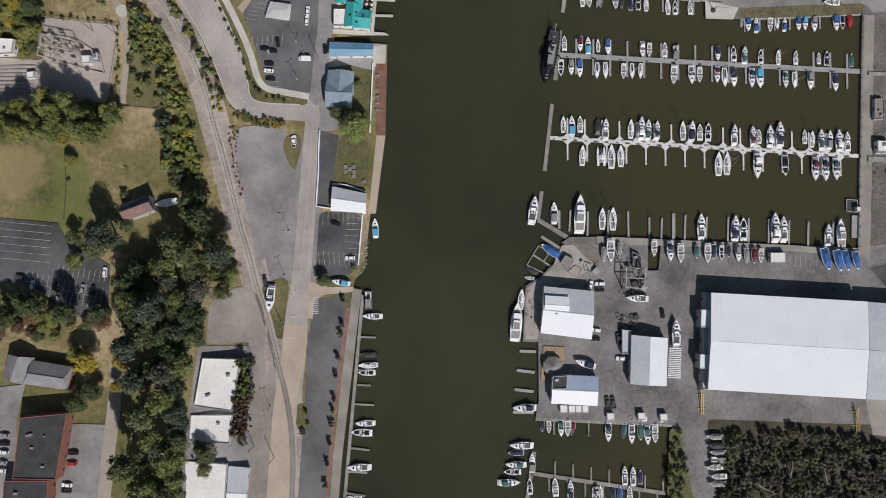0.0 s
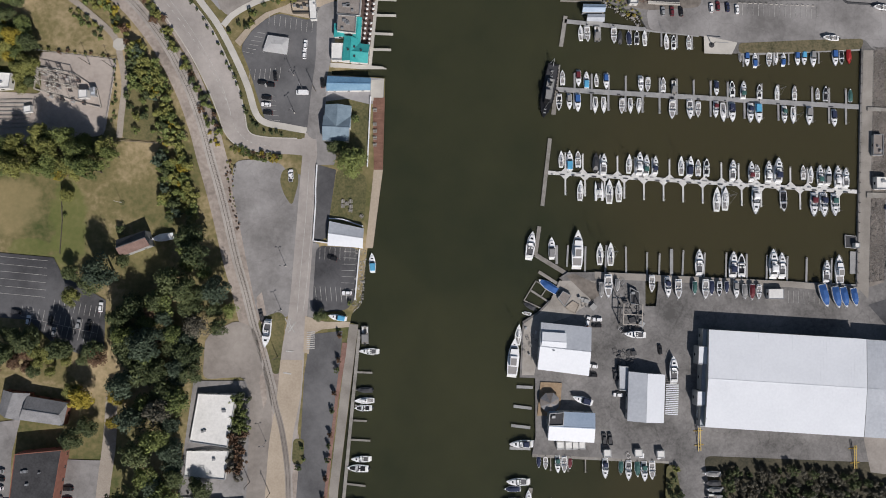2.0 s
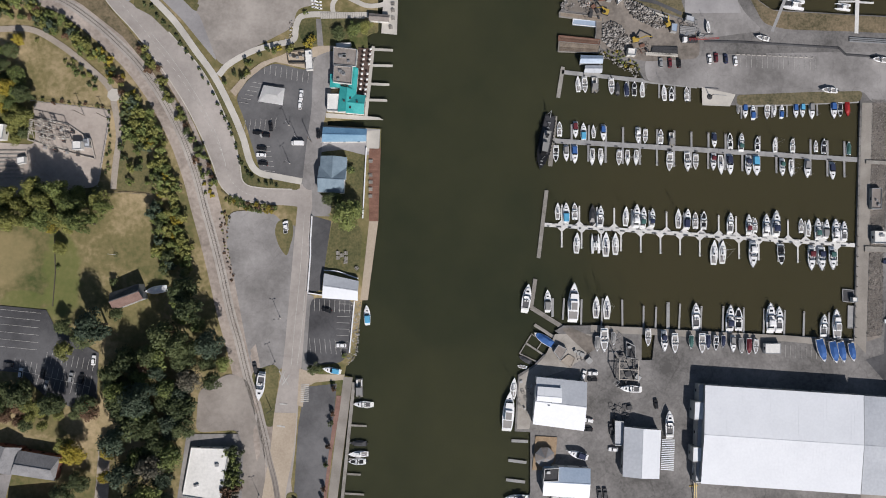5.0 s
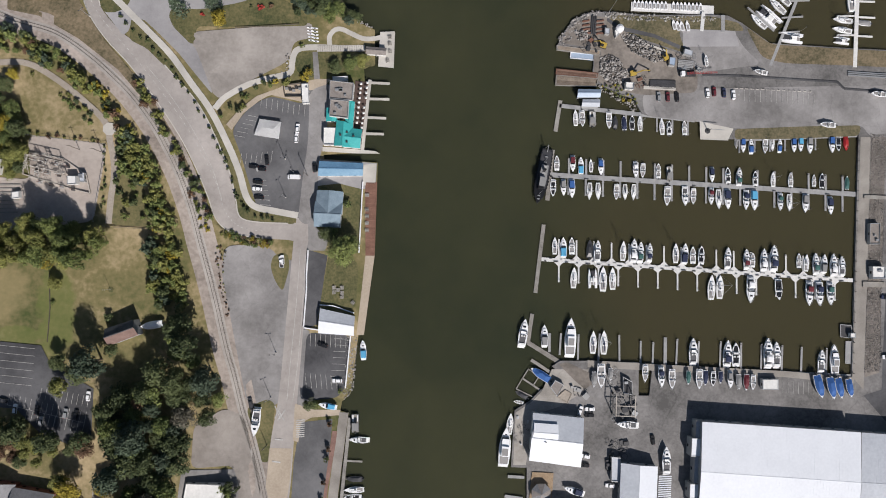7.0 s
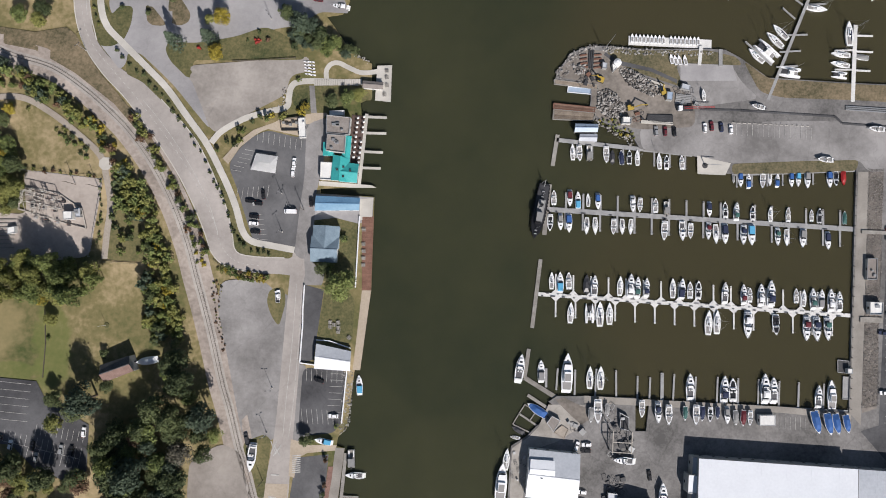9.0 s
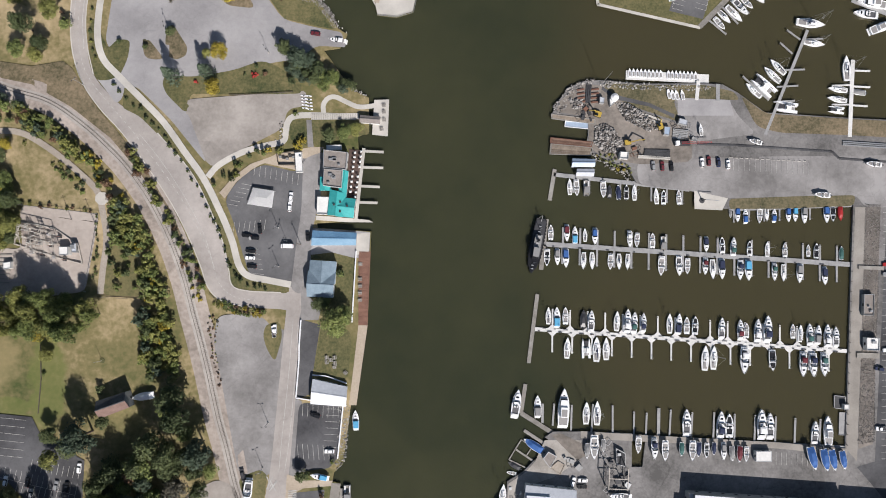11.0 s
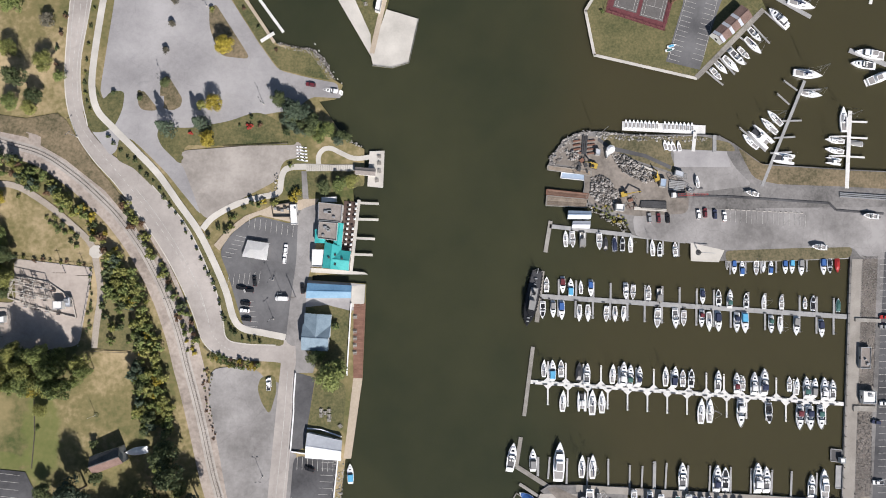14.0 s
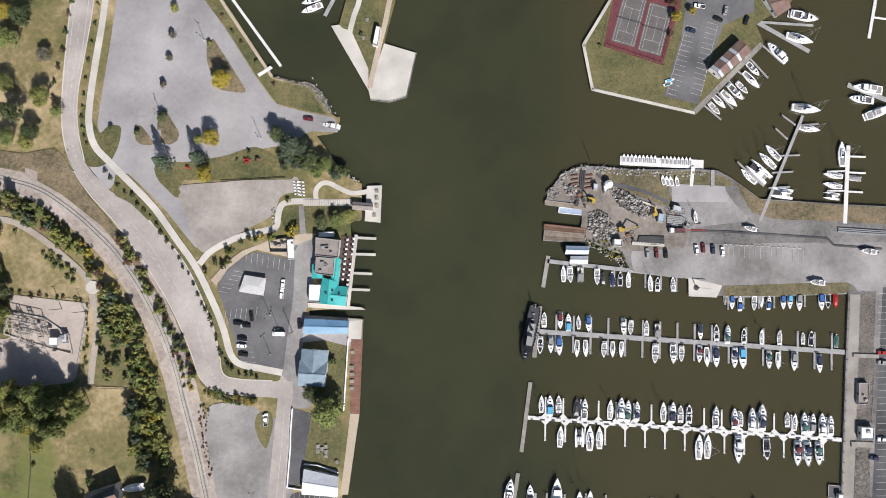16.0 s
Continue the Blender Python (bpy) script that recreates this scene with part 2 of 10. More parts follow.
TAN = paint("tan_canvas", (0.4, 0.35, 0.27), rough=0.85, coat=0)
SILVER = paint("silver_paint", (0.4, 0.41, 0.42), metal=0.3)
YELLOW = paint("yellow_paint", (0.5, 0.35, 0.07))
GLASS = paint("tinted_glass", (0.02, 0.025, 0.03), rough=0.08, coat=0.6)
RUBBER = paint("black_rubber", (0.02, 0.02, 0.02), rough=0.85, coat=0)
BARK = material("bark", (0.06, 0.045, 0.035), (0.16, 0.125, 0.1), fine=5)


def leaves(name, low, high):
    m = material(name, low, high, scale=0.12, fine=1.5, rough=0.75, bump=0, blotch=0.5, spread=0.55, island=0.8)
    m.node_tree.nodes["Principled BSDF"].inputs["Transmission Weight"].default_value = 0.0
    return m


LEAF_GREEN = leaves("green_leaves", (0.05, 0.076, 0.02), (0.225, 0.262, 0.078))
LEAF_DARK = leaves("dark_green_leaves", (0.03, 0.048, 0.016), (0.125, 0.15, 0.058))
LEAF_OLIVE = leaves("olive_leaves", (0.08, 0.094, 0.022), (0.3, 0.3, 0.085))
LEAF_YELLOW = leaves("yellow_leaves", (0.17, 0.135, 0.015), (0.43, 0.345, 0.045))
LEAF_RUST = leaves("rust_leaves", (0.08, 0.045, 0.028), (0.2, 0.12, 0.068))
LEAF_RED = leaves("red_leaves", (0.3, 0.03, 0.025), (0.6, 0.08, 0.06))
LEAF_GREY = leaves("thin_grey_brown_leaves", (0.06, 0.058, 0.042), (0.17, 0.155, 0.115))
LEAF_BLUE = leaves("blue_green_needles", (0.03, 0.05, 0.03), (0.1, 0.135, 0.085))


def water_material():
    m = material("harbour_water", (0.027, 0.033, 0.0195), (0.056, 0.057, 0.0305), scale=0.009, fine=0.05, rough=0.12, bump=0, blotch=0.7)
    nt = m.node_tree
    b = nt.nodes["Principled BSDF"]
    b.inputs["IOR"].default_value = 1.33
    b.subsurface_method = "BURLEY"
    b.inputs["Subsurface Weight"].default_value, b.inputs["Subsurface Scale"].default_value = 1.0, 2.2
    b.inputs["Subsurface Radius"].default_value = (1.0, 1.0, 0.8)
    geo = nt.nodes.new("ShaderNodeNewGeometry")
    # silt stirred up in the shallow basins east of the dredged channel
    split = nt.nodes.new("ShaderNodeSeparateXYZ")
    nt.links.new(geo.outputs["Position"], split.inputs[0])
    edge = nt.nodes.new("ShaderNodeTexNoise")
    edge.inputs["Scale"].default_value, edge.inputs["Detail"].default_value = 0.012, 3
    nt.links.new(geo.outputs["Position"], edge.inputs["Vector"])
    shift = nt.nodes.new("ShaderNodeMath")
    shift.operation = "MULTIPLY_ADD"
    shift.inputs[1].default_value = 120
    nt.links.new(edge.outputs["Fac"], shift.inputs[0])
    nt.links.new(split.outputs["X"], shift.inputs[2])
    silt = nt.nodes.new("ShaderNodeMapRange")
    silt.interpolation_type = "SMOOTHSTEP"
    silt.inputs["From Min"].default_value, silt.inputs["From Max"].default_value = 95, 180
    nt.links.new(shift.outputs[0], silt.inputs["Value"])
    blend = nt.nodes.new("ShaderNodeMix")
    blend.data_type = "RGBA"
    ramp = next(n for n in nt.nodes if n.type == "VALTORGB")
    nt.links.new(silt.outputs[0], blend.inputs[0])
    nt.links.new(ramp.outputs["Color"], blend.inputs[6])
    blend.inputs[7].default_value = (0.056, 0.0505, 0.027, 1)
    nt.links.new(blend.outputs[2], b.inputs["Base Color"])
    wave = nt.nodes.new("ShaderNodeTexNoise")
    wave.inputs["Scale"].default_value, wave.inputs["Detail"].default_value = 0.9, 5
    nt.links.new(geo.outputs["Position"], wave.inputs["Vector"])
    bp = nt.nodes.new("ShaderNodeBump")
    bp.inputs["Strength"].default_value, bp.inputs["Distance"].default_value = 0.25, 0.12
    nt.links.new(wave.outputs["Fac"], bp.inputs["Height"])
    nt.links.new(bp.outputs["Normal"], b.inputs["Normal"])
    return m


WATER = water_material()


# ---- building blocks ----
def height(x, y):
    """The ground's height: level by the harbour, a bank up to the plateau in the west."""
    u = x + 0.5 * min(max(0, y - 120), 200)
    return float(np.interp(u, (-168, -150, -106, -84), (9.6, 8.7, 3.8, 1.2)))


def lift(x, y):
    """How far paving stands above the uneven bank."""
    return 0.3 * min(1.0, max(0.0, (-72 - x) / 12))


def finish(name, bm, mat, parent=None, label="", smooth=False):
    me = bpy.data.meshes.new(name)
    bm.to_mesh(me)
    bm.free()
    for m in mat if isinstance(mat, (list, tuple)) else (mat,):
        me.materials.append(m)
    if smooth:
        me.polygons.foreach_set("use_smooth", [True] * len(me.polygons))
    ob = new(name, me)
    if parent:
        ob.parent = parent
    return tagged(ob, label)


def part(name, bm, mat, parent, label=""):
    return finish(name, bm, mat, parent, label)


def thing(name, m, label, category, group="", kind=""):
    ob = new(name)
    ob.empty_display_size = 0.3
    ob.matrix_basis = m
    return tagged(ob, label, category, group, kind)


def structure(ob, label, category):
    return tagged(ob, label, category, kind="structure")


def box(bm, x0, x1, y0, y1, z0, z1, inset=0.0):
    i = inset
    vs = [bm.verts.new(p) for p in ((x0, y0, z0), (x1, y0, z0), (x1, y1, z0), (x0, y1, z0), (x0 + i, y0 + i, z1), (x1 - i, y0 + i, z1), (x1 - i, y1 - i, z1), (x0 + i, y1 - i, z1))]
    for f in ((3, 2, 1, 0), (4, 5, 6, 7), (0, 1, 5, 4), (1, 2, 6, 5), (2, 3, 7, 6), (3, 0, 4, 7)):
        bm.faces.new([vs[k] for k in f])
    return vs


def box_mesh(*a, **k):
    bm = bmesh.new()
    box(bm, *a, **k)
    return bm


def prism(bm, pts, z0, z1, shrink=1.0):
    """An upright prism over an outline; shrink scales its top about the middle."""
    c = sum((Vector(p) for p in pts), Vector((0, 0))) / len(pts)
    low = [bm.verts.new((p[0], p[1], z0)) for p in pts]
    top = [bm.verts.new((*(c + (Vector(p) - c) * shrink), z1)) for p in pts]
    area = sum(p[0] * q[1] - q[0] * p[1] for p, q in zip(pts, [*pts[1:], pts[0]]))
    if area < 0:
        low.reverse(), top.reverse()
    n = len(pts)
    bm.faces.new(top)
    bm.faces.new(low[::-1])
    for i in range(n):
        j = (i + 1) % n
        bm.faces.new((low[i], low[j], top[j], top[i]))


def beam(bm, a, b, w, t=None):
    """A bar of square section from a to b."""
    a, b = Vector(a), Vector(b)
    t = t or w
    d = (b - a).normalized()
    side = d.cross(Vector((0, 0, 1)))
    side = side.normalized() if side.length > 1e-4 else Vector((1, 0, 0))
    up = side.cross(d)
    vs = [bm.verts.new(p + side * sx * w / 2 + up * sz * t / 2) for p in (a, b) for sx, sz in ((-1, -1), (1, -1), (1, 1), (-1, 1))]
    for f in ((3, 2, 1, 0), (4, 5, 6, 7), (0, 1, 5, 4), (1, 2, 6, 5), (2, 3, 7, 6), (3, 0, 4, 7)):
        bm.faces.new([vs[k] for k in f])


def tube(bm, a, b, r0, r1=None, n=8):
    a, b = Vector(a), Vector(b)
    r1 = r0 if r1 is None else r1
    q = (b - a).to_track_quat("Z", "Y")
    ring = [[bm.verts.new(p + q @ Vector((r * math.cos(2 * math.pi * i / n), r * math.sin(2 * math.pi * i / n), 0))) for i in range(n)] for p, r in ((a, r0), (b, r1))]
    bm.faces.new(ring[0][::-1]), bm.faces.new(ring[1])
    for i in range(n):
        j = (i + 1) % n
        bm.faces.new((ring[0][i], ring[0][j], ring[1][j], ring[1][i]))


def rod(bm, pts, w):
    """A thin bent bar along a line of points."""
    rows = []
    for i, p in enumerate(pts):
        d = (Vector(pts[min(i + 1, len(pts) - 1)]) - Vector(pts[max(i - 1, 0)])).normalized()
        side = d.cross(Vector((0, 0, 1)))
        side = side.normalized() if side.length > 1e-4 else Vector((1, 0, 0))
        up = side.cross(d)
        rows.append([bm.verts.new(Vector(p) + side * a * w / 2 + up * b * w / 2) for a, b in ((-1, -1), (1, -1), (1, 1), (-1, 1))])
    for r, t in zip(rows, rows[1:]):
        for k in range(4):
            bm.faces.new((r[k], r[(k + 1) % 4], t[(k + 1) % 4], t[k]))
    bm.faces.new(rows[0][::-1]), bm.faces.new(rows[-1])


def curve(pts, n=8):
    """A smooth line through the points."""
    p = [Vector(q) for q in pts]
    p = [2 * p[0] - p[1], *p, 2 * p[-1] - p[-2]]
    out = []
    for a, b, c, d in zip(p, p[1:], p[2:], p[3:]):
        for i in range(n):
            t = i / n
            out.append(0.5 * (2 * b + (c - a) * t + (2 * a - 5 * b + 4 * c - d) * t * t + (3 * b - a - 3 * c + d) * t ** 3))
    return [*out, p[-2]]


SURFACES = []


def surface(x, y):
    """The top of the paving or grass at a place on land."""
    return height(x, y) + lift(x, y) * any(inside((x, y), p) for p, _ in SURFACES) + max((dz for p, dz in SURFACES if inside((x, y), p)), default=0.0)


def inside(p, poly):
    x, y = p
    hit = False
    for (x0, y0), (x1, y1) in zip(poly, [*poly[1:], poly[0]]):
        if (y0 > y) != (y1 > y) and x < (x1 - x0) * (y - y0) / (y1 - y0) + x0:
            hit = not hit
    return hit


def soft_outline(pts, n=4):
    """The same outline with its corners drawn as bends."""
    p = [Vector(q) for q in pts]
    out = []
    for i in range(len(p)):
        a, b, c = p[i - 1], p[i], p[(i + 1) % len(p)]
        r = min(4.0, (b - a).length * 0.42, (c - b).length * 0.42)
        u, w = b + (a - b).normalized() * r, b + (c - b).normalized() * r
        out += [(1 - t) ** 2 * u + 2 * t * (1 - t) * b + t * t * w for t in (k / n for k in range(n + 1))]
    return [(q.x, q.y) for q in out]


def drape(name, pts, mat, dz, label="", category="", kind="structure", parent=None, step=7.0):
    """A paved or planted patch that lies on the ground."""
    if name.split("_")[0] in ("verge", "island", "lawn", "scrub", "work", "meadow", "substation") or name.startswith(("lot_restaurant", "lot_gravel", "lot_track", "lot_boat", "lot_north")):
        pts = soft_outline(pts)
    SURFACES.append((list(pts), dz))
    bm = bmesh.new()
    bm.faces.new([bm.verts.new((x, y, 0)) for x, y in pts])
    bm.normal_update()
    bmesh.ops.triangulate(bm, faces=bm.faces[:], ngon_method="EAR_CLIP")
    settle(bm, dz, step)
    bmesh.ops.recalc_face_normals(bm, faces=bm.faces[:])
    if sum(f.normal.z for f in bm.faces) < 0:
        bmesh.ops.reverse_faces(bm, faces=bm.faces[:])
    ob = finish(name, bm, mat, parent)
    return tagged(ob, label, category, kind=kind if not parent else "")


def settle(bm, dz, step):
    xs, ys = [v.co.x for v in bm.verts], [v.co.y for v in bm.verts]
    if min(xs) < -80:
        for axis, lo, hi in ((0, max(min(xs), -280), min(max(xs), -60)), (1, max(min(ys), -140), min(max(ys), 330))):
            k = math.ceil(lo / step) * step
            while k < hi:
                n = (1, 0, 0) if axis == 0 else (0, 1, 0)
                bmesh.ops.bisect_plane(bm, geom=bm.verts[:] + bm.edges[:] + bm.faces[:], plane_co=tuple(k * c for c in n), plane_no=n)
                k += step
    for v in bm.verts:
        v.co.z = height(v.co.x, v.co.y) + dz + (lift(v.co.x, v.co.y) if dz else 0)


def strip(name, left, right, mat, dz, label, category, n=6, parent=None):
    """A road or path between two edges."""
    a, b = curve(left, n), curve(right, n)
    SURFACES.append(([(p.x, p.y) for p in a + b[::-1]], dz))
    bm = bmesh.new()
    rows = []
    for p, q in zip(a, b):
        rows.append([bm.verts.new((*(p + (q - p) * k / 3), height(*(p + (q - p) * k / 3)) + dz + lift(*(p + (q - p) * k / 3)))) for k in range(4)])
    for r, s in zip(rows, rows[1:]):
        for k in range(3):
            bm.faces.new((r[k], r[k + 1], s[k + 1], s[k]))
    bmesh.ops.recalc_face_normals(bm, faces=bm.faces[:])
    if sum(f.normal.z for f in bm.faces) < 0:
        bmesh.ops.reverse_faces(bm, faces=bm.faces[:])
    ob = finish(name, bm, mat, parent)
    return tagged(ob, label, category, kind="structure")


def offset(pts, d, n=6):
    """A line beside another, d metres to its right."""
    c = curve(pts, n)
    out = []
    for i, p in enumerate(c):
        t = (c[min(i + 1, len(c) - 1)] - c[max(i - 1, 0)]).normalized()
        out.append(p + Vector((t.y, -t.x)) * d)
    return out


def ribbon(name, pts, width, mat, dz, label, category, shift=0.0):
    return strip(name, offset(pts, shift - width / 2), offset(pts, shift + width / 2), mat, dz, label, category, n=1)


def land(name, pts, mat, label, category, step=7.0):
    """A land mass with banks that go down under the water."""
    bm = bmesh.new()
    bm.faces.new([bm.verts.new((x, y, 0)) for x, y in pts])
    bm.normal_update()
    bmesh.ops.triangulate(bm, faces=bm.faces[:], ngon_method="EAR_CLIP")
    settle(bm, 0, step)
    bmesh.ops.recalc_face_normals(bm, faces=bm.faces[:])
    if sum(f.normal.z for f in bm.faces) < 0:
        bmesh.ops.reverse_faces(bm, faces=bm.faces[:])
    for e in [e for e in bm.edges if e.is_boundary]:
        a, b = e.verts
        lo = [bm.verts.new((v.co.x, v.co.y, -4)) for v in (a, b)]
        bm.faces.new((a, b, lo[1], lo[0]))
    return structure(finish(name, bm, mat), label, category)


# ---- water and land ----
bm = bmesh.new()
bm.faces.new([bm.verts.new(p) for p in ((-3000, -3000, 0), (3000, -3000, 0), (3000, 3000, 0), (-3000, 3000, 0))])
structure(finish("water", bm, WATER), "murky olive-brown harbour water with faint ripples", "water")

land("ground", [(-1800, -1800), (-72, -1800), (-62, -300), (-51.2, -120.2), (-48.3, -93.1), (-42.0, -49.4), (-37.0, -14.4), (-41.1, -13.4), (-40.2, -9.0), (-35.9, -5.2), (-34.2, 5.9), (-31.8, 23.2), (-29.3, 23.2), (-23.2, 62.0), (-21.0, 108.2),
     (-47.6, 110.4), (-47.6, 112.6), (-29.6, 113.4), (-26.7, 148.5), (-27.2, 155.5), (-21.6, 158.3), (-21.5, 175.1), (-27.6, 178.0), (-32.6, 182.8), (-36.0, 187.9), (-39.6, 193.6), (-43.8, 199.3), (-35.9, 200.4), (-34.0, 202.6), (-32.0, 207.4), (-36.7, 210.3), (-42.0, 218.6), (-46.8, 224.3), (-54.9, 226.1), (-65.0, 228.7), (-68.1, 234.1), (-89.7, 267.9), (-114.0, 305.5), (-120, 800), (-150, 1800), (-1800, 1800)],
     GRASS_DRY, "dry patchy autumn grass on the west bank", "ground")
land("ground_1", [(1800, 1800), (300, 1800), (286.6, 296.9), (280.2, 159.3), (222.4, 162.6), (178.0, 165.8), (164.2, 176.2), (156.9, 180.3), (148.3, 180.9), (116.9, 181.1), (94.2, 183.0), (85.7, 182.5), (78.5, 179.2), (73.6, 173.0), (70.0, 166.2), (88.1, 164.3), (87.9, 155.3), (86.4, 148.0), (93.9, 144.5), (98.4, 141.7), (107.4, 138.7), (111.7, 130.8), (115.7, 129.7), (141.7, 126.6),
     (141.5, 118.4), (156.8, 117.4), (222.8, 118.9), (221.1, 118.8), (212.1, -2.5), (183.1, 0.3), (123.7, 4.8), (113.0, 5.9), (110.8, -9.4), (105.5, -9.3), (106.1, 6.9), (81.3, 8.3), (67.3, 8.6), (63.0, 6.0), (68.5, 1.7), (57.0, -5.6), (52.1, -10.5), (44.2, -15.0), (41.8, -42.5), (49.5, -43.0), (48.7, -71.7), (46.8, -80.0), (114.3, -85.7), (115.4, -98.9), (109.2, -126.1), (100, -300), (100, -1800), (1800, -1800)],
     YARD, "worn grey asphalt of the boat yard", "ground")
land("ground_2", [(181.7, 416.7), (125.6, 299.8), (106.1, 269.4), (90.0, 244.4), (94.1, 221.6), (146.0, 209.3), (182.6, 245.3), (178.8, 254.6), (197.2, 266.3), (221.7, 296.9), (250.2, 417.3)], GRASS, "mown green grass of the peninsula", "ground")
land("ground_3", [(-20.3, 385.1), (-28.9, 267.8), (-32.3, 255.2), (-36.3, 254.6), (-17.9, 221.9), (-17.0, 217.0), (-7.2, 215.8), (1.0, 218.4), (6.0, 240.7), (-4.2, 243.0), (-9.8, 245.9), (-4.0, 267.8), (8.5, 385.3)], GRASS, "grass strip on the narrow pier", "ground")

# ---- paved surfaces, west bank ----
ROAD_WEST = [(-164.7, 285.3), (-164.6, 267.7), (-165.9, 241.6), (-166.6, 215.9), (-165.1, 197.6), (-160.1, 182.4), (-152.0, 169.9), (-141.2, 157.6), (-129.1, 141.0), (-116.9, 121.8), (-108.9, 105.3), (-103.6, 91.5), (-100.4, 81.9), (-94.4, 75.5), (-82.5, 71.8), (-65.5, 70.5), (-57.3, 68.2)]
ROAD_EAST = [(-152.5, 285.3), (-153.7, 268.1), (-156.8, 241.9), (-159.5, 218.9), (-158.6, 201.9), (-155.2, 186.6), (-143.8, 172.8), (-133.3, 166.2), (-124.7, 157.6), (-110.1, 140.4), (-101.3, 124.3), (-93.5, 104.1), (-90.8, 91.2), (-88.9, 82.4), (-81.1, 79.7), (-65.5, 78.7), (-57.3, 79.7)]
strip("road", ROAD_WEST, ROAD_EAST, ASPHALT_ROAD, 0.05, "pale worn two-lane asphalt road curving past the park", "road")
ribbon("kerb", ROAD_WEST[:15], 0.5, CONCRETE, 0.17, "pale concrete kerb of the curving road", "kerb")
ribbon("kerb_1", ROAD_EAST[:6], 0.5, CONCRETE, 0.17, "pale concrete kerb of the curving road", "kerb")
ribbon("kerb_2", ROAD_EAST[8:16], 0.5, CONCRETE, 0.17, "pale concrete kerb of the curving road", "kerb")
strip("road_1", [(-58.5, 102.9), (-60.3, 88.6), (-62.9, 70.2), (-65.4, 46.2), (-68.2, 18.1), (-71.0, -6.9), (-74.7, -26.3), (-77.4, -48.3), (-81.4, -70.1), (-83.5, -91.9), (-86.1, -118.8)],
      [(-50.9, 102.7), (-52.1, 88.4), (-54.5, 70.0), (-57.3, 46.0), (-58.9, 23.5), (-61.8, -7.2), (-63.6, -26.6), (-65.5, -48.7), (-68.5, -70.5), (-71.1, -92.3), (-73.1, -119.4)], ASPHALT_ROAD, 0.04, "grey asphalt street along the waterfront", "road")
strip("road_2", [(-75.4, -30.4), (-77.4, -48.3), (-81.4, -70.1), (-83.5, -91.9), (-86.1, -118.8)], [(-64.6, -31.0), (-66.1, -48.6), (-70.4, -70.4), (-72.0, -92.2), (-73.6, -119.3)], CONCRETE_TAN, 0.075, "tan concrete section of the waterfront street", "road")
drape("lot_gravel", [(-96.1, 67.9), (-86.7, 68.7), (-74.2, 66.8), (-70.1, 61.9), (-61.7, 60.2), (-63.6, 37.7), (-66.8, 18.1), (-70.2, -9.7), (-81.9, -10.8), (-86.2, -7.9), (-89.1, 7.5), (-94.0, 35.6), (-97.7, 55.2)], ASPHALT, 0.03, "cracked empty asphalt lot", "parking lot")
drape("lot_boathouse", [(-56.9, 25.1), (-35.7, 23.4), (-38.6, -2.3), (-42.4, -7.0), (-54.9, -8.0), (-59.6, -6.7)], ASPHALT_DARK, 0.05, "dark asphalt parking lot with white stall lines", "parking lot")
drape("lot_marina", [(-60.4, -18.4), (-44.8, -17.2), (-48.1, -49.2), (-52.5, -82.0), (-56.7, -120.0), (-70.9, -119.5), (-65.9, -65.1), (-63.9, -37.7)], ASPHALT_MID, 0.06, "long asphalt parking lot beside the boardwalk", "parking lot")
drape("lot_restaurant", [(-92.7, 124.9), (-87.8, 132.6), (-81.7, 138.2), (-73.8, 142.3), (-56.6, 137.8), (-55.1, 147.8), (-43.8, 148.7), (-46.1, 124.9), (-49.5, 113.7), (-54.1, 105.3), (-58.5, 83.0), (-60.4, 81.0), (-80.6, 86.7), (-84.7, 100.2), (-88.6, 114.2)], ASPHALT_MID, 0.055, "dark asphalt restaurant parking lot", "parking lot")
drape("lot_restaurant_1", [(-54.2, 144.9), (-43.0, 148.7), (-46.1, 124.4), (-49.6, 110.9), (-52.5, 94.1), (-55.8, 77.3), (-60.7, 80.2), (-58.3, 99.8), (-55.3, 119.4)], ASPHALT, 0.085, "paler worn drive in front of the restaurant", "parking lot")
drape("lot_north", [(-111.0, 175.0), (-88.3, 176.5), (-52.2, 179.0), (-52.8, 171.2), (-61.9, 169.8), (-64.2, 160.0), (-77.2, 153.2), (-92.3, 145.8), (-98.5, 140.3), (-105.5, 148.1), (-115.6, 170.2)], GRAVEL, 0.045, "pale gravel overflow lot", "parking lot")
drape("lot_north_1", [(-140.5, 285.3), (-142.8, 268.0), (-146.7, 236.5), (-150.2, 204.4), (-147.9, 198.8), (-139.5, 204.9), (-133.8, 204.7), (-132.7, 196.2), (-123.7, 195.2), (-122.4, 187.0), (-123.3, 180.0), (-116.9, 168.8), (-111.0, 174.4), (-118.6, 182.8), (-107.7, 186.2), (-89.7, 188.3), (-68.9, 193.2), (-54.9, 195.1), (-48.0, 201.6), (-32.6, 200.6), (-33.7, 204.3), (-34.8, 208.3), (-49.3, 211.2), (-63.9, 215.0), (-73.9, 229.3), (-88.5, 253.0), (-99.2, 268.0), (-110.5, 285.2)], ASPHALT_PALE, 0.04, "large pale concrete-grey parking lot", "parking lot")
drape("lot_filler", [(-143.1, 206.8), (-130.6, 206.7), (-130.0, 195.4), (-144.3, 195.5)], ASPHALT_PALE, 0.03, "pale asphalt between the islands", "parking lot")
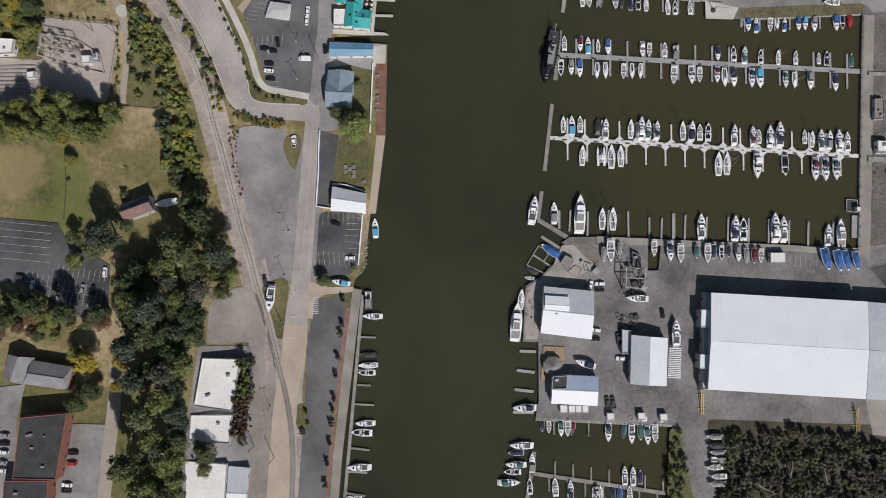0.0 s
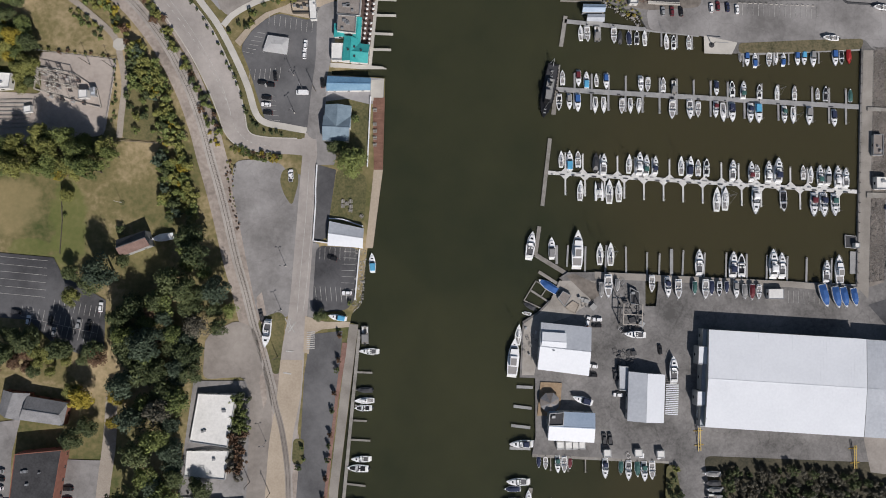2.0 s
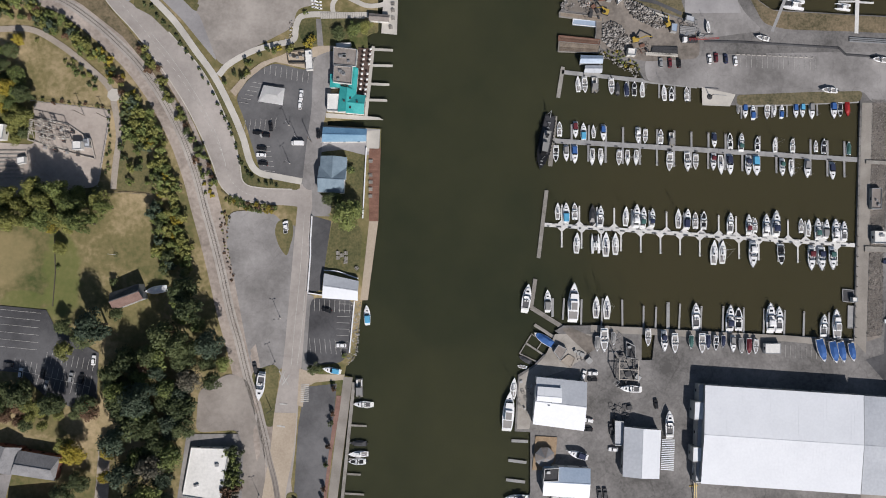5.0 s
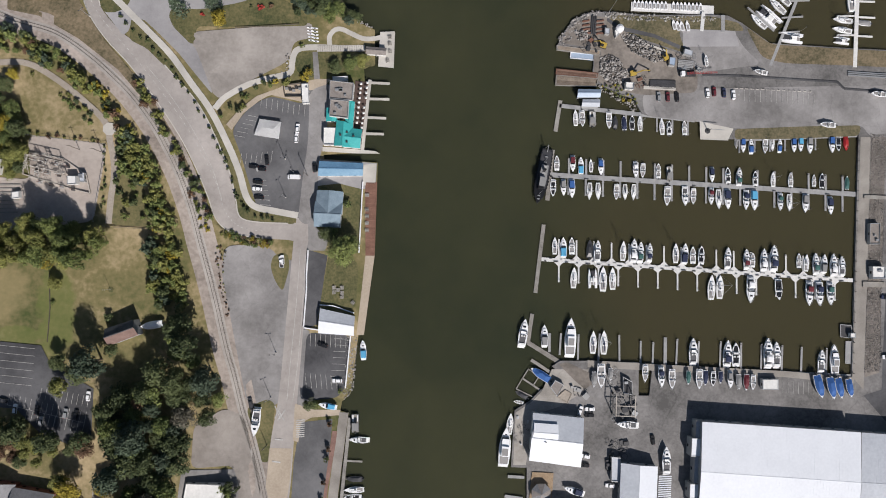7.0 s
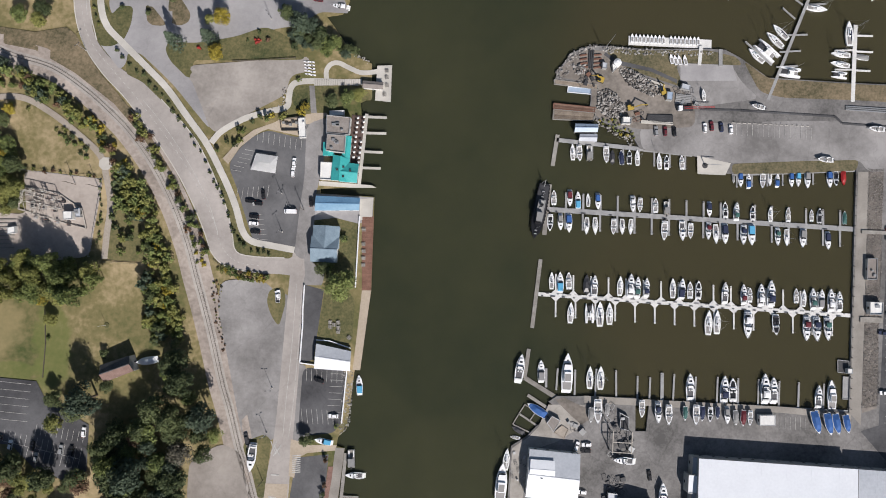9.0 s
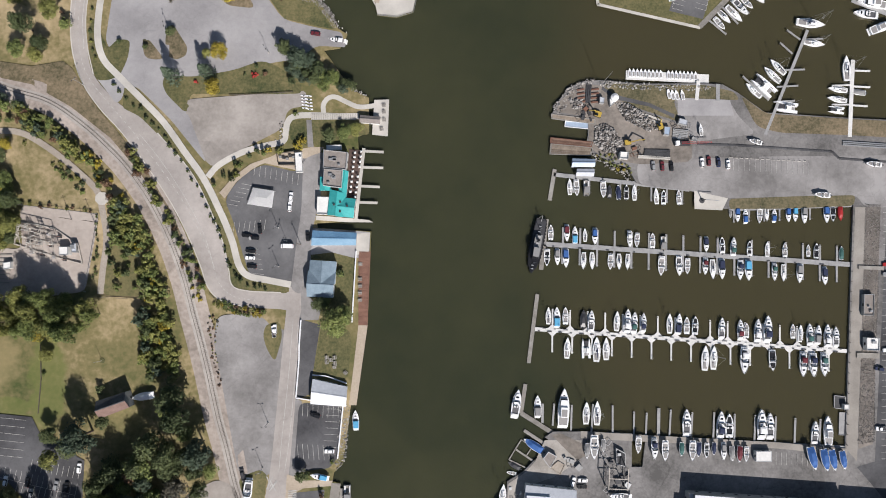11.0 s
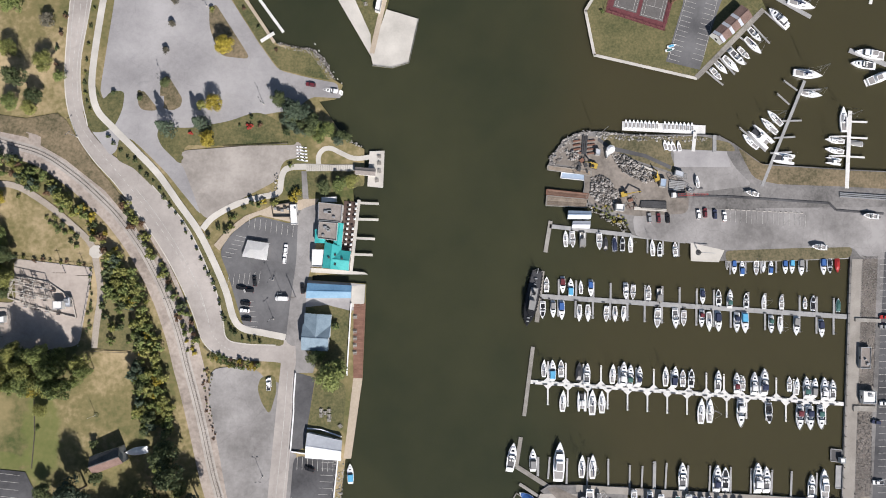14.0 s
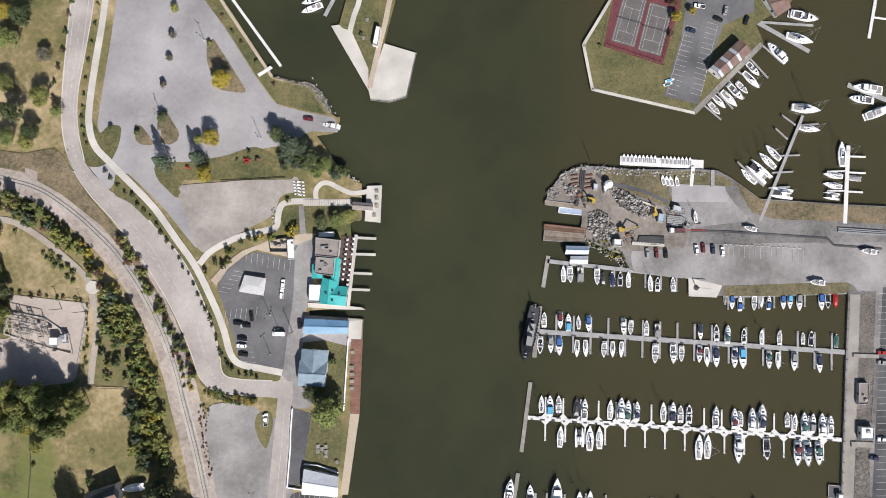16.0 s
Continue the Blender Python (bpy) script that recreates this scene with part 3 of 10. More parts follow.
drape("lot_north_2", [(-155.2, 187.1), (-149.0, 193.1), (-137.5, 200.1), (-122.7, 195.3), (-122.0, 182.8), (-119.5, 175.8), (-110.8, 168.2), (-101.2, 142.2), (-110.4, 153.7), (-118.1, 163.7), (-125.6, 171.5), (-131.5, 177.3), (-135.3, 180.9), (-140.5, 179.8), (-141.8, 174.2), (-144.3, 172.2), (-152.5, 183.0)], ASPHALT_PALE, 0.058, "pale asphalt entrance apron", "parking lot")
drape("lot_west", [(-229.1, 28.9), (-207.8, 25.3), (-180.5, 22.1), (-176.3, 13.8), (-156.1, 1.1), (-157.1, -20.5), (-168.1, -24.2), (-181.3, -18.4), (-191.9, -7.3), (-207.9, -5.4), (-229.1, -4.8)], ASPHALT_DARK, 0.04, "dark asphalt parking lot with faded stall lines", "parking lot")
drape("lot_southwest", [(-175.9, -73.2), (-159.1, -74.4), (-160.5, -113.4), (-183.3, -112.5), (-178.6, -86.3)], ASPHALT, 0.04, "grey asphalt parking beside the brick building", "parking lot")
drape("lot_southwest_1", [(-218.6, -55.9), (-196.1, -54.0), (-200.2, -69.7), (-202.4, -111.8), (-218.7, -111.2)], ASPHALT, 0.04, "grey asphalt parking strip", "parking lot")
drape("lot_track", [(-110.8, -18.1), (-96.1, -10.3), (-87.4, -14.8), (-83.4, -30.1), (-79.9, -48.2), (-80.3, -70.1), (-82.9, -91.9), (-85.6, -118.9), (-94.1, -118.2), (-92.2, -88.6), (-90.1, -47.8), (-92.6, -38.0), (-112.2, -38.5)], ASPHALT_TAN, 0.05, "brown-grey asphalt apron beside the railway", "parking lot")
drape("substation_pad", [(-187.4, 122.4), (-150.2, 117.6), (-156.4, 80.6), (-173.7, 78.7), (-216.2, 74.0), (-216.5, 103.8), (-185.9, 101.1)], PAD, 0.05, "pale gravel pad of the substation", "ground")
strip("drive", [(-156.3, -44.7), (-158.0, -66.0), (-160.8, -87.1), (-163.1, -113.3)], [(-151.1, -44.9), (-151.8, -66.3), (-154.6, -87.4), (-157.4, -113.6)], TRAIL, 0.06, "pale gravel drive under the trees", "road")
ribbon("trail", [(-222.5, 156.3), (-201.1, 157.9), (-187.6, 157.2), (-174.4, 149.7), (-161.0, 138.6), (-151.7, 129.0), (-148.9, 119.3), (-146.9, 105.6), (-148.4, 91.9), (-149.6, 79.4)], 2.9, TRAIL, 0.06, "pale paved park trail", "path")
drape("trail_plaza", [(-146.1, 126.4), (-147.9, 128.2), (-150.4, 128.3), (-152.2, 126.5), (-152.3, 124.0), (-150.5, 122.2), (-148.0, 122.1), (-146.2, 123.9)], CONCRETE, 0.12, "small paved overlook on the trail", "path")
WALKWAY = [(-146.9, 285.3), (-148.1, 268.0), (-151.3, 242.1), (-153.6, 219.1), (-153.8, 204.9), (-150.8, 194.2), (-143.5, 185.9), (-132.8, 174.8), (-122.0, 163.1), (-112.4, 149.2), (-102.8, 135.3), (-94.6, 118.7), (-89.2, 104.9), (-85.8, 92.4), (-81.2, 87.1), (-71.6, 84.8), (-60.6, 82.5)]
ribbon("pavement", WALKWAY, 3.2, CONCRETE, 0.12, "broad pale concrete footpath beside the road", "footpath")
ribbon("pavement_1", [(-100.8, 135.9), (-95.6, 142.0), (-84.4, 148.1), (-73.2, 151.4), (-64.2, 153.6), (-62.8, 158.7), (-61.9, 162.9), (-59.1, 165.8), (-50.7, 166.5), (-28.2, 165.4)], 3.0, CONCRETE, 0.12, "pale concrete footpath to the pier", "footpath")
ribbon("pavement_2", [(-43.9, 166.4), (-44.1, 171.6), (-41.6, 175.0), (-37.9, 175.5), (-33.1, 173.2), (-26.7, 170.5), (-19.1, 171.0), (-13.4, 173.0)], 2.4, CONCRETE, 0.135, "pale concrete loop path", "footpath")
TRACK = [(-209.2, 185.4), (-193.2, 178.6), (-174.9, 172.6), (-159.3, 161.7), (-146.1, 149.3), (-137.6, 139.7), (-127.3, 124.6), (-118.0, 105.5), (-111.4, 86.3), (-107.4, 70.0), (-104.3, 58.1), (-100.3, 41.2), (-95.6, 18.8), (-91.9, 4.8), (-88.1, -12.0), (-84.1, -26.0), (-80.0, -42.7), (-77.8, -53.8), (-75.2, -64.8), (-73.1, -81.3), (-72.6, -97.7), (-73.6, -119.4)]
ribbon("track_bed", TRACK, 14.0, BALLAST, 0.012, "brown-grey crushed stone railway bed", "railway", shift=-0.5)

drape("embankment", [(-209.3, 193.6), (-183.2, 189.8), (-169.2, 192.8), (-165.0, 189.2), (-160.1, 181.0), (-152.4, 169.1), (-141.7, 156.2), (-129.6, 139.7), (-117.9, 119.6), (-109.4, 99.8), (-112.0, 99.9), (-120.7, 119.1), (-132.3, 137.8), (-146.3, 154.8), (-164.7, 169.9), (-182.9, 180.8), (-209.2, 186.3)], WEEDS, 0.03, "brown weedy slope between railway and road", "ground")
drape("shore_lawn", [(-109.7, 285.2), (-98.7, 268.0), (-88.0, 253.0), (-73.4, 229.3), (-63.3, 215.3), (-48.8, 211.8), (-38.7, 209.8), (-47.9, 223.2), (-54.9, 224.9), (-65.6, 227.8), (-70.0, 234.1), (-91.4, 267.9), (-102.7, 285.2)], GRASS, 0.055, "narrow olive grass bank between car park and water", "grass")
ribbon("seawall_cap", [(-102.1, 285.2), (-91.1, 267.9), (-80.1, 251.0), (-68.9, 233.8), (-65.8, 228.9)], 1.5, CONCRETE_TAN, 0.12, "tan concrete seawall cap", "seawall")
drape("stone_bed", [(227.8, 117.3), (235.0, 117.2), (230.9, 66.7), (226.0, -0.6), (218.5, -2.7), (223.7, 66.9)], DIRT, 0.04, "brown earth under the crushed stone slope", "ground")

# ---- paved surfaces, east side ----
drape("quay", [(222.0, 117.4), (227.5, 117.3), (217.7, -8.8), (212.5, -2.6)], QUAY, 0.06, "pale concrete quay walkway", "quay")
drape("lot_east", [(238.7, 120.9), (273.4, 120.4), (263.5, -67.9), (217.5, -11.6), (226.7, -9.0)], ASPHALT_DARK, 0.05, "grey asphalt car park behind the stone slope", "parking lot")
drape("lot_northeast", [(111.9, 141.3), (158.9, 143.5), (274.6, 143.5), (273.2, 116.1), (226.9, 117.3), (222.9, 123.4), (158.2, 122.6), (139.7, 126.3), (112.7, 129.8)], ASPHALT, 0.03, "pale grey asphalt marina car park", "parking lot")
drape("verge", [(158.1, 122.3), (192.6, 123.2), (222.6, 123.4), (221.2, 118.0), (186.6, 117.0), (158.0, 117.2)], GRASS_OLIVE, 0.06, "strip of olive weedy grass above the slips", "grass")
drape("verge_1", [(165.4, 175.1), (178.0, 165.3), (222.4, 162.0), (280.2, 158.7), (279.8, 149.8), (222.1, 153.8), (184.8, 155.5), (173.4, 158.5)], WEEDS, 0.06, "brownish mown grass strip along the seawall", "grass")
drape("verge_2", [(97.0, 181.3), (116.9, 180.3), (148.3, 180.1), (162.5, 176.5), (165.3, 172.2), (131.0, 173.9), (134.9, 161.1), (113.8, 168.4), (96.9, 176.2)], GRASS_OLIVE, 0.055, "dry grass and weeds above the rocks", "grass")
drape("work_yard", [(71.2, 167.3), (75.6, 174.4), (85.6, 181.4), (97.0, 179.9), (110.9, 168.4), (133.5, 160.5), (140.4, 152.5), (140.1, 141.2), (113.1, 140.1), (96.2, 143.9), (87.8, 148.8), (88.7, 164.3)], DIRT, 0.045, "brown dirt of the contractor's yard", "ground")
drape("lot_boat_park", [(133.3, 173.0), (159.6, 172.8), (164.4, 163.7), (173.3, 155.1), (140.4, 151.1), (136.4, 160.5)], ASPHALT, 0.05, "grey asphalt boat park", "parking lot")
drape("ramp_slab", [(140.6, 126.6), (157.6, 122.6), (154.5, 116.6), (140.5, 117.4)], CONCRETE, 0.08, "pale concrete hoist slab", "quay")
drape("yard_apron", [(63.0, 4.6), (81.2, 4.1), (78.0, -6.9), (66.6, -13.6), (53.9, -17.4), (50.6, -33.9), (49.0, -41.6), (42.9, -41.4), (44.7, -16.1), (52.7, -11.0), (57.9, -5.9)], APRON, 0.04, "pale concrete apron at the water's edge", "quay")
drape("quay_1", [(80.8, 8.6), (106.0, 6.6), (179.0, 1.2), (213.4, -2.6), (212.7, -5.9), (178.9, -1.8), (105.9, 3.3), (80.7, 5.2)], QUAY, 0.05, "concrete quay edge of the boat yard", "quay")
drape("scrub", [(131.3, -83.5), (210.3, -89.0), (258.8, -88.7), (252.5, -186.2), (123.9, -181.0), (135.5, -113.4)], SCRUB, 0.05, "rough dry scrub beyond the boat shed", "grass")
drape("scrub_1", [(112.8, -87.8), (117.1, -87.1), (124.2, -126.7), (109.7, -126.2)], GRASS, 0.05, "weedy bank beside the slips", "grass")
drape("lot_shed", [(211.1, -74.5), (259.7, -73.4), (258.0, -101.2), (214.2, -94.1)], GRAVEL, 0.07, "pale gravel beside the boat shed", "parking lot")

drape("boat_park_slab", [(133.7, 173.7), (160.2, 172.3), (162.2, 164.4), (133.4, 164.6)], ASPHALT_PALE, 0.075, "pale worn concrete slab of the boat park", "parking lot")
drape("worn_strip", [(66.4, 7.0), (70.6, 7.9), (87.2, -0.4), (79.0, -5.6), (72.4, 0.6)], DIRT, 0.075, "brown worn strip across the apron", "ground")
drape("terrace", [(-28.0, 107.2), (-21.6, 107.7), (-22.4, 97.2), (-28.6, 96.8)], CONCRETE, 0.11, "pale concrete terrace at the waterfront", "pavement")
drape("planting_bed", [(-95.3, 128.1), (-89.0, 135.8), (-80.2, 142.4), (-67.8, 146.8), (-67.5, 144.5), (-77.4, 141.3), (-87.1, 133.6), (-92.6, 125.3)], CONCRETE_TAN, 0.09, "pale gravel planting bed round the lot", "pavement")

# ---- peninsula and pier ----
for a, b in (((107.6, 272.3), (90.3, 244.2)), ((90.5, 244.7), (94.6, 221.6)), ((94.2, 221.8), (146.3, 209.4))):
    ribbon("seawall_cap", [a, b], 1.5, CONCRETE, 0.12, "pale concrete seawall cap", "seawall")
ribbon("boardwalk", [(146.0, 209.9), (164.1, 227.7), (181.4, 244.7)], 2.6, DOCK_WOOD, 0.14, "grey plank boardwalk behind the moored boats", "boardwalk")
drape("lot_peninsula", [(148.4, 285.1), (177.5, 285.1), (178.2, 261.6), (162.0, 254.4), (156.4, 239.9), (147.8, 213.9), (130.7, 218.3), (140.1, 247.2), (143.6, 267.6)], ASPHALT_MID, 0.05, "dark asphalt car park beside the courts", "parking lot")
drape("court_surround", [(111.0, 293.9), (146.9, 285.1), (130.3, 233.9), (100.6, 243.8), (106.0, 267.6)], COURT_RED, 0.05, "dark red tennis court surround", "court")
drape("pier_deck", [(-9.8, 245.6), (6.0, 240.7), (1.0, 218.7), (-7.2, 216.1), (-16.8, 217.3), (-17.9, 222.5)], CONCRETE, 0.12, "round-nosed pale concrete pier deck", "pier")
drape("pier_walk", [(-36.3, 254.6), (-32.3, 255.2), (-30.7, 253.4), (-26.1, 252.0), (-17.8, 232.7), (-17.9, 221.9)], CONCRETE, 0.1, "pale concrete walkway on the pier's edge", "pier")
ribbon("pier_path", [(-19.5, 285.2), (-22.1, 267.8), (-25.0, 259.2), (-27.3, 250.0)], 2.6, CONCRETE, 0.11, "pale concrete path along the pier", "footpath")
ribbon("pier_path_1", [(-1.6, 285.2), (-6.8, 267.8), (-9.2, 256.3), (-12.1, 245.3), (-17.3, 223.3)], 2.6, CONCRETE_TAN, 0.13, "tan concrete path along the pier", "footpath")
drape("pier_platform", [(-18.8, 173.9), (-11.4, 174.1), (-12.3, 155.5), (-20.1, 156.4)], CONCRETE, 0.16, "pale concrete fishing platform", "pier")
drape("quay_2", [(-23.2, 62.0), (-29.0, 23.2), (-32.7, 23.3), (-29.8, 45.2), (-27.7, 62.1)], CONCRETE_TAN, 0.06, "tan concrete quay walk", "quay")
drape("deck_walk", [(-27.3, 98.7), (-21.4, 98.5), (-23.2, 62.0), (-27.7, 62.1)], WOOD_DECK, 0.1, "red-brown planked waterfront deck", "deck")
drape("boardwalk_1", [(-41.4, -14.0), (-37.0, -14.4), (-42.0, -49.4), (-48.3, -93.1), (-51.2, -120.2), (-55.6, -120.0), (-52.7, -93.0), (-46.7, -49.3)], QUAY, 0.1, "pale grey boardwalk along the west quay", "boardwalk")
drape("brick_strip", [(-45.0, -23.0), (-42.2, -23.1), (-47.3, -49.3), (-53.3, -92.9), (-56.1, -120.0), (-58.3, -119.9), (-54.9, -92.9), (-48.9, -49.2)], BRICK, 0.13, "red-brown brick planting strip", "pavement")
drape("yard_house", [(-56.6, 65.7), (-46.3, 62.6), (-51.8, 28.9), (-58.3, 26.3)], ASPHALT_DARK, 0.06, "dark gravel side yard", "ground")
drape("lawn_house", [(-45.7, 64.0), (-30.9, 59.4), (-32.9, 35.4), (-50.2, 38.7)], GRASS, 0.065, "green lawn behind the white fence", "grass")
drape("lawn_blue", [(-52.4, 101.0), (-27.9, 99.8), (-32.2, 62.3), (-54.5, 70.0)], GRASS, 0.055, "shaded green garden lawn", "grass")
drape("lawn_south", [(-61.3, 164.4), (-25.4, 163.9), (-20.4, 156.4), (-28.3, 156.5), (-50.8, 150.5), (-61.4, 154.1)], GRASS, 0.05, "green lawn beside the pier path", "grass")
drape("lot_street", [(-63.0, -9.4), (-53.6, -12.5), (-40.8, -12.9), (-41.5, -15.4), (-55.1, -16.3), (-60.2, -18.9), (-61.5, -28.1), (-64.2, -27.1)], CONCRETE_TAN, 0.08, "tan paved corner by the marina entrance", "pavement")
drape("lot_street_1", [(-58.8, 27.7), (-55.5, 25.6), (-56.2, -4.6), (-53.5, -8.0), (-61.4, -11.4), (-62.4, -7.2)], ASPHALT, 0.035, "grey asphalt margin between street and lot", "pavement")
drape("lot_warehouse", [(-116.4, -38.9), (-91.3, -40.0), (-89.6, -47.8), (-91.9, -88.6), (-93.6, -120.9), (-127.4, -118.4), (-123.6, -89.3), (-119.9, -62.6)], ASPHALT, 0.03, "worn asphalt round the warehouses", "parking lot")
drape("meadow", [(-147.9, 113.8), (-142.4, 117.2), (-135.0, 101.4), (-129.9, 84.6), (-131.6, 77.7), (-148.8, 78.7), (-146.5, 97.1)], GRASS, 0.05, "rough green meadow beside the trail", "grass")
drape("court_blue", [(-52.3, 110.4), (-40.0, 109.6), (-21.4, 107.9), (-22.2, 95.8), (-29.1, 95.1), (-40.2, 98.1), (-52.5, 96.9)], ASPHALT_PALE, 0.062, "pale paved court round the blue-roofed building", "pavement")
drape("court_service", [(-92.2, 126.0), (-87.3, 134.0), (-80.3, 140.1), (-67.7, 147.3), (-50.8, 150.5), (-43.8, 150.5), (-48.1, 144.8), (-55.1, 144.9), (-56.5, 138.7), (-73.8, 142.9), (-81.7, 138.5), (-87.8, 132.9)], CONCRETE_TAN, 0.065, "pale tan paved margin round the lot", "pavement")
drape("court_north", [(-52.6, 164.3), (-50.1, 164.2), (-49.1, 150.5), (-52.0, 150.6)], ASPHALT, 0.07, "grey path across the lawn", "footpath")
drape("lot_patch", [(142.8, 149.1), (174.3, 147.6), (174.1, 142.4), (141.2, 143.9)], YARD, 0.06, "darker patched asphalt above the stalls", "parking lot")
KERB_LINE = [(142.8, 150.2), (162.9, 149.4), (188.7, 147.4), (211.4, 145.7), (214.7, 142.2), (225.9, 141.2), (238.9, 140.1)]
for k, (a, b) in enumerate(zip(KERB_LINE, KERB_LINE[1:])):
    ribbon("dark_patch" if not k else "dark_patch_%d" % (k + 1), [a, b], 1.3, ASPHALT_DARK, 0.07, "dark line of asphalt along the rail", "road")
# flat dark strip standing in for a fence and its shade line
drape("dark_patch_1", [(95.6, 179.9), (102.4, 175.4), (119.3, 171.2), (132.0, 165.2), (131.6, 163.4), (118.9, 169.4), (102.0, 173.2), (95.2, 178.2)], ASPHALT_DARK, 0.08, "dark strip painted for the fence and its shade line across the yard", "ground")
drape("court_house", [(-56.6, 102.8), (-50.4, 101.5), (-52.1, 77.0), (-46.1, 69.7), (-47.3, 64.9), (-56.6, 65.2), (-55.6, 70.0)], ASPHALT, 0.075, "grey paved yard beside the house", "pavement")

# ---- buildings ----
def lerp(a, b, t):
    return Vector(a) + (Vector(b) - Vector(a)) * t


def slab(bm, pts, t):
    """A plate over four or more corners in space, t metres thick below them."""
    up = [bm.verts.new(p) for p in pts]
    lo = [bm.verts.new(Vector(p) - Vector((0, 0, t))) for p in pts]
    n = len(pts)
    a, b, c = (Vector(p) for p in pts[:3])
    if (b - a).cross(c - a).z < 0:
        up.reverse(), lo.reverse()
    bm.faces.new(up), bm.faces.new(lo[::-1])
    for i in range(n):
        j = (i + 1) % n
        bm.faces.new((lo[i], lo[j], up[j], up[i]))


def wall_openings(root, a, b, base, high, glass=True, doors=1):
    """Windows and a door along a wall from a to b."""
    a, b = Vector(a), Vector(b)
    length = (b - a).length
    d = (b - a) / length
    out = Vector((d.y, -d.x))
    n = max(1, int(length // 6))
    for i in range(n):
        m = a + d * length * (i + 0.5) / n
        w, z0, z1, kind = (0.5, base + 0.02, base + 2.1, "door") if i < doors else (0.7, base + 1.0, base + min(2.3, high - 0.3), "window")
        bm = bmesh.new()
        p, q = m - d * w, m + d * w
        for lo_hi, e in (((z0, z1), 0.06),):
            vs = [bm.verts.new((*(c + out * o), z)) for z in lo_hi for c, o in ((p, -0.05), (q, -0.05), (q, e), (p, e))]
            for f in ((3, 2, 1, 0), (4, 5, 6, 7), (0, 1, 5, 4), (1, 2, 6, 5), (2, 3, 7, 6), (3, 0, 4, 7)):
                bm.faces.new([vs[k] for k in f])
        part(kind, bm, WALL_GREY if kind == "door" else GLASS, root)


def inset_ring(pts, d):
    c = sum((Vector(p) for p in pts), Vector((0, 0))) / len(pts)
    return [c + (Vector(p) - c) * (1 - d / (Vector(p) - c).length) for p in pts]


def ccw(pts):
    area = sum(p[0] * q[1] - q[0] * p[1] for p, q in zip(pts, [*pts[1:], pts[0]]))
    return list(pts) if area > 0 else list(pts)[::-1]


def shell(root, pts, base, top, mat, eave=0.4, openings=True):
    walls = ccw(inset_ring(pts, eave))
    n = len(walls)
    for i in range(n):
        a, b = walls[i], walls[(i + 1) % n]
        d = (b - a).normalized()
        inn = Vector((-d.y, d.x)) * 0.2
        bm = bmesh.new()
        prism(bm, [a, b, b + inn, a + inn], base - 0.3, top)
        part("wall", bm, mat, root)
        if openings and (b - a).length > 4:
            wall_openings(root, a, b, base, top - base, doors=1 if i == 0 else 0)


def gable(name, pts, eave, ridge, roof, wall, label, category="building", seam=1.2, base=None, roof_2=None, hip=0.0, vents=0, skylights=False):
    """A pitched-roof building on four roof corners; the ridge runs from the middle of p0-p3 to that of p1-p2."""
    c = sum((Vector(p) for p in pts), Vector((0, 0))) / 4
    base = height(*c) if base is None else base
    root = thing(name, Matrix.Identity(4), label, category)
    p = [Vector((*q, eave)) for q in pts]
    r0, r1 = lerp(p[0], p[3], 0.5), lerp(p[1], p[2], 0.5)
    r0, r1 = lerp(r0, r1, hip), lerp(r1, r0, hip)
    r0.z = r1.z = ridge
    shell(root, pts, base, eave - 0.1, wall)
    for k, (a, b) in enumerate(((p[0], p[1]), (p[3], p[2]))):
        bm = bmesh.new()
        slab(bm, (a, b, r1, r0), 0.12)
        panel = part("roof_panel", bm, roof if k == 0 else (roof_2 or roof), root)
        if seam:
            bm = bmesh.new()
            n = max(2, int((b - a).length / seam))
            for i in range(n + 1):
                beam(bm, lerp(a, b, i / n) + Vector((0, 0, 0.01)), lerp(r0, r1, i / n) + Vector((0, 0, 0.01)), 0.06, 0.04)
            tagged(part("seams", bm, roof if k == 0 else (roof_2 or roof), panel), kind="stuff")
    if hip:
        for a, b, r in ((p[0], p[3], r0), (p[1], p[2], r1)):
            bm = bmesh.new()
            slab(bm, (a, b, r), 0.12)
            part("roof_panel", bm, roof, root)
    else:
        for a, b, r in ((p[0], p[3], r0), (p[1], p[2], r1)):
            bm = bmesh.new()
            inn = (c - Vector((r.x, r.y))).normalized() * 0.5
            q = [lerp(a, b, 0.03) + Vector((*inn, -0.1)), lerp(a, b, 0.97) + Vector((*inn, -0.1)), r + Vector((*inn, -0.14))]
            f = bm.faces.new([bm.verts.new(v) for v in q])
            e = bmesh.ops.extrude_face_region(bm, geom=[f])
            bmesh.ops.translate(bm, verts=[v for v in e["geom"] if isinstance(v, bmesh.types.BMVert)], vec=(*(inn * 0.4), 0))
            part("gable_wall", bm, wall, root)
    bm = bmesh.new()
    beam(bm, r0 + Vector((0, 0, 0.04)), r1 + Vector((0, 0, 0.04)), 0.4, 0.1)
    part("ridge_cap", bm, roof, root)
    for i in range(vents):
        m = lerp(r0, r1, (i + 0.5) / vents)
        bm = bmesh.new()
        tube(bm, m, m + Vector((0, 0, 0.7)), 0.35, 0.35)
        tube(bm, m + Vector((0, 0, 0.7)), m + Vector((0, 0, 0.9)), 0.55, 0.2)
        part("roof_vent", bm, STEEL_GALV, root)
    return root


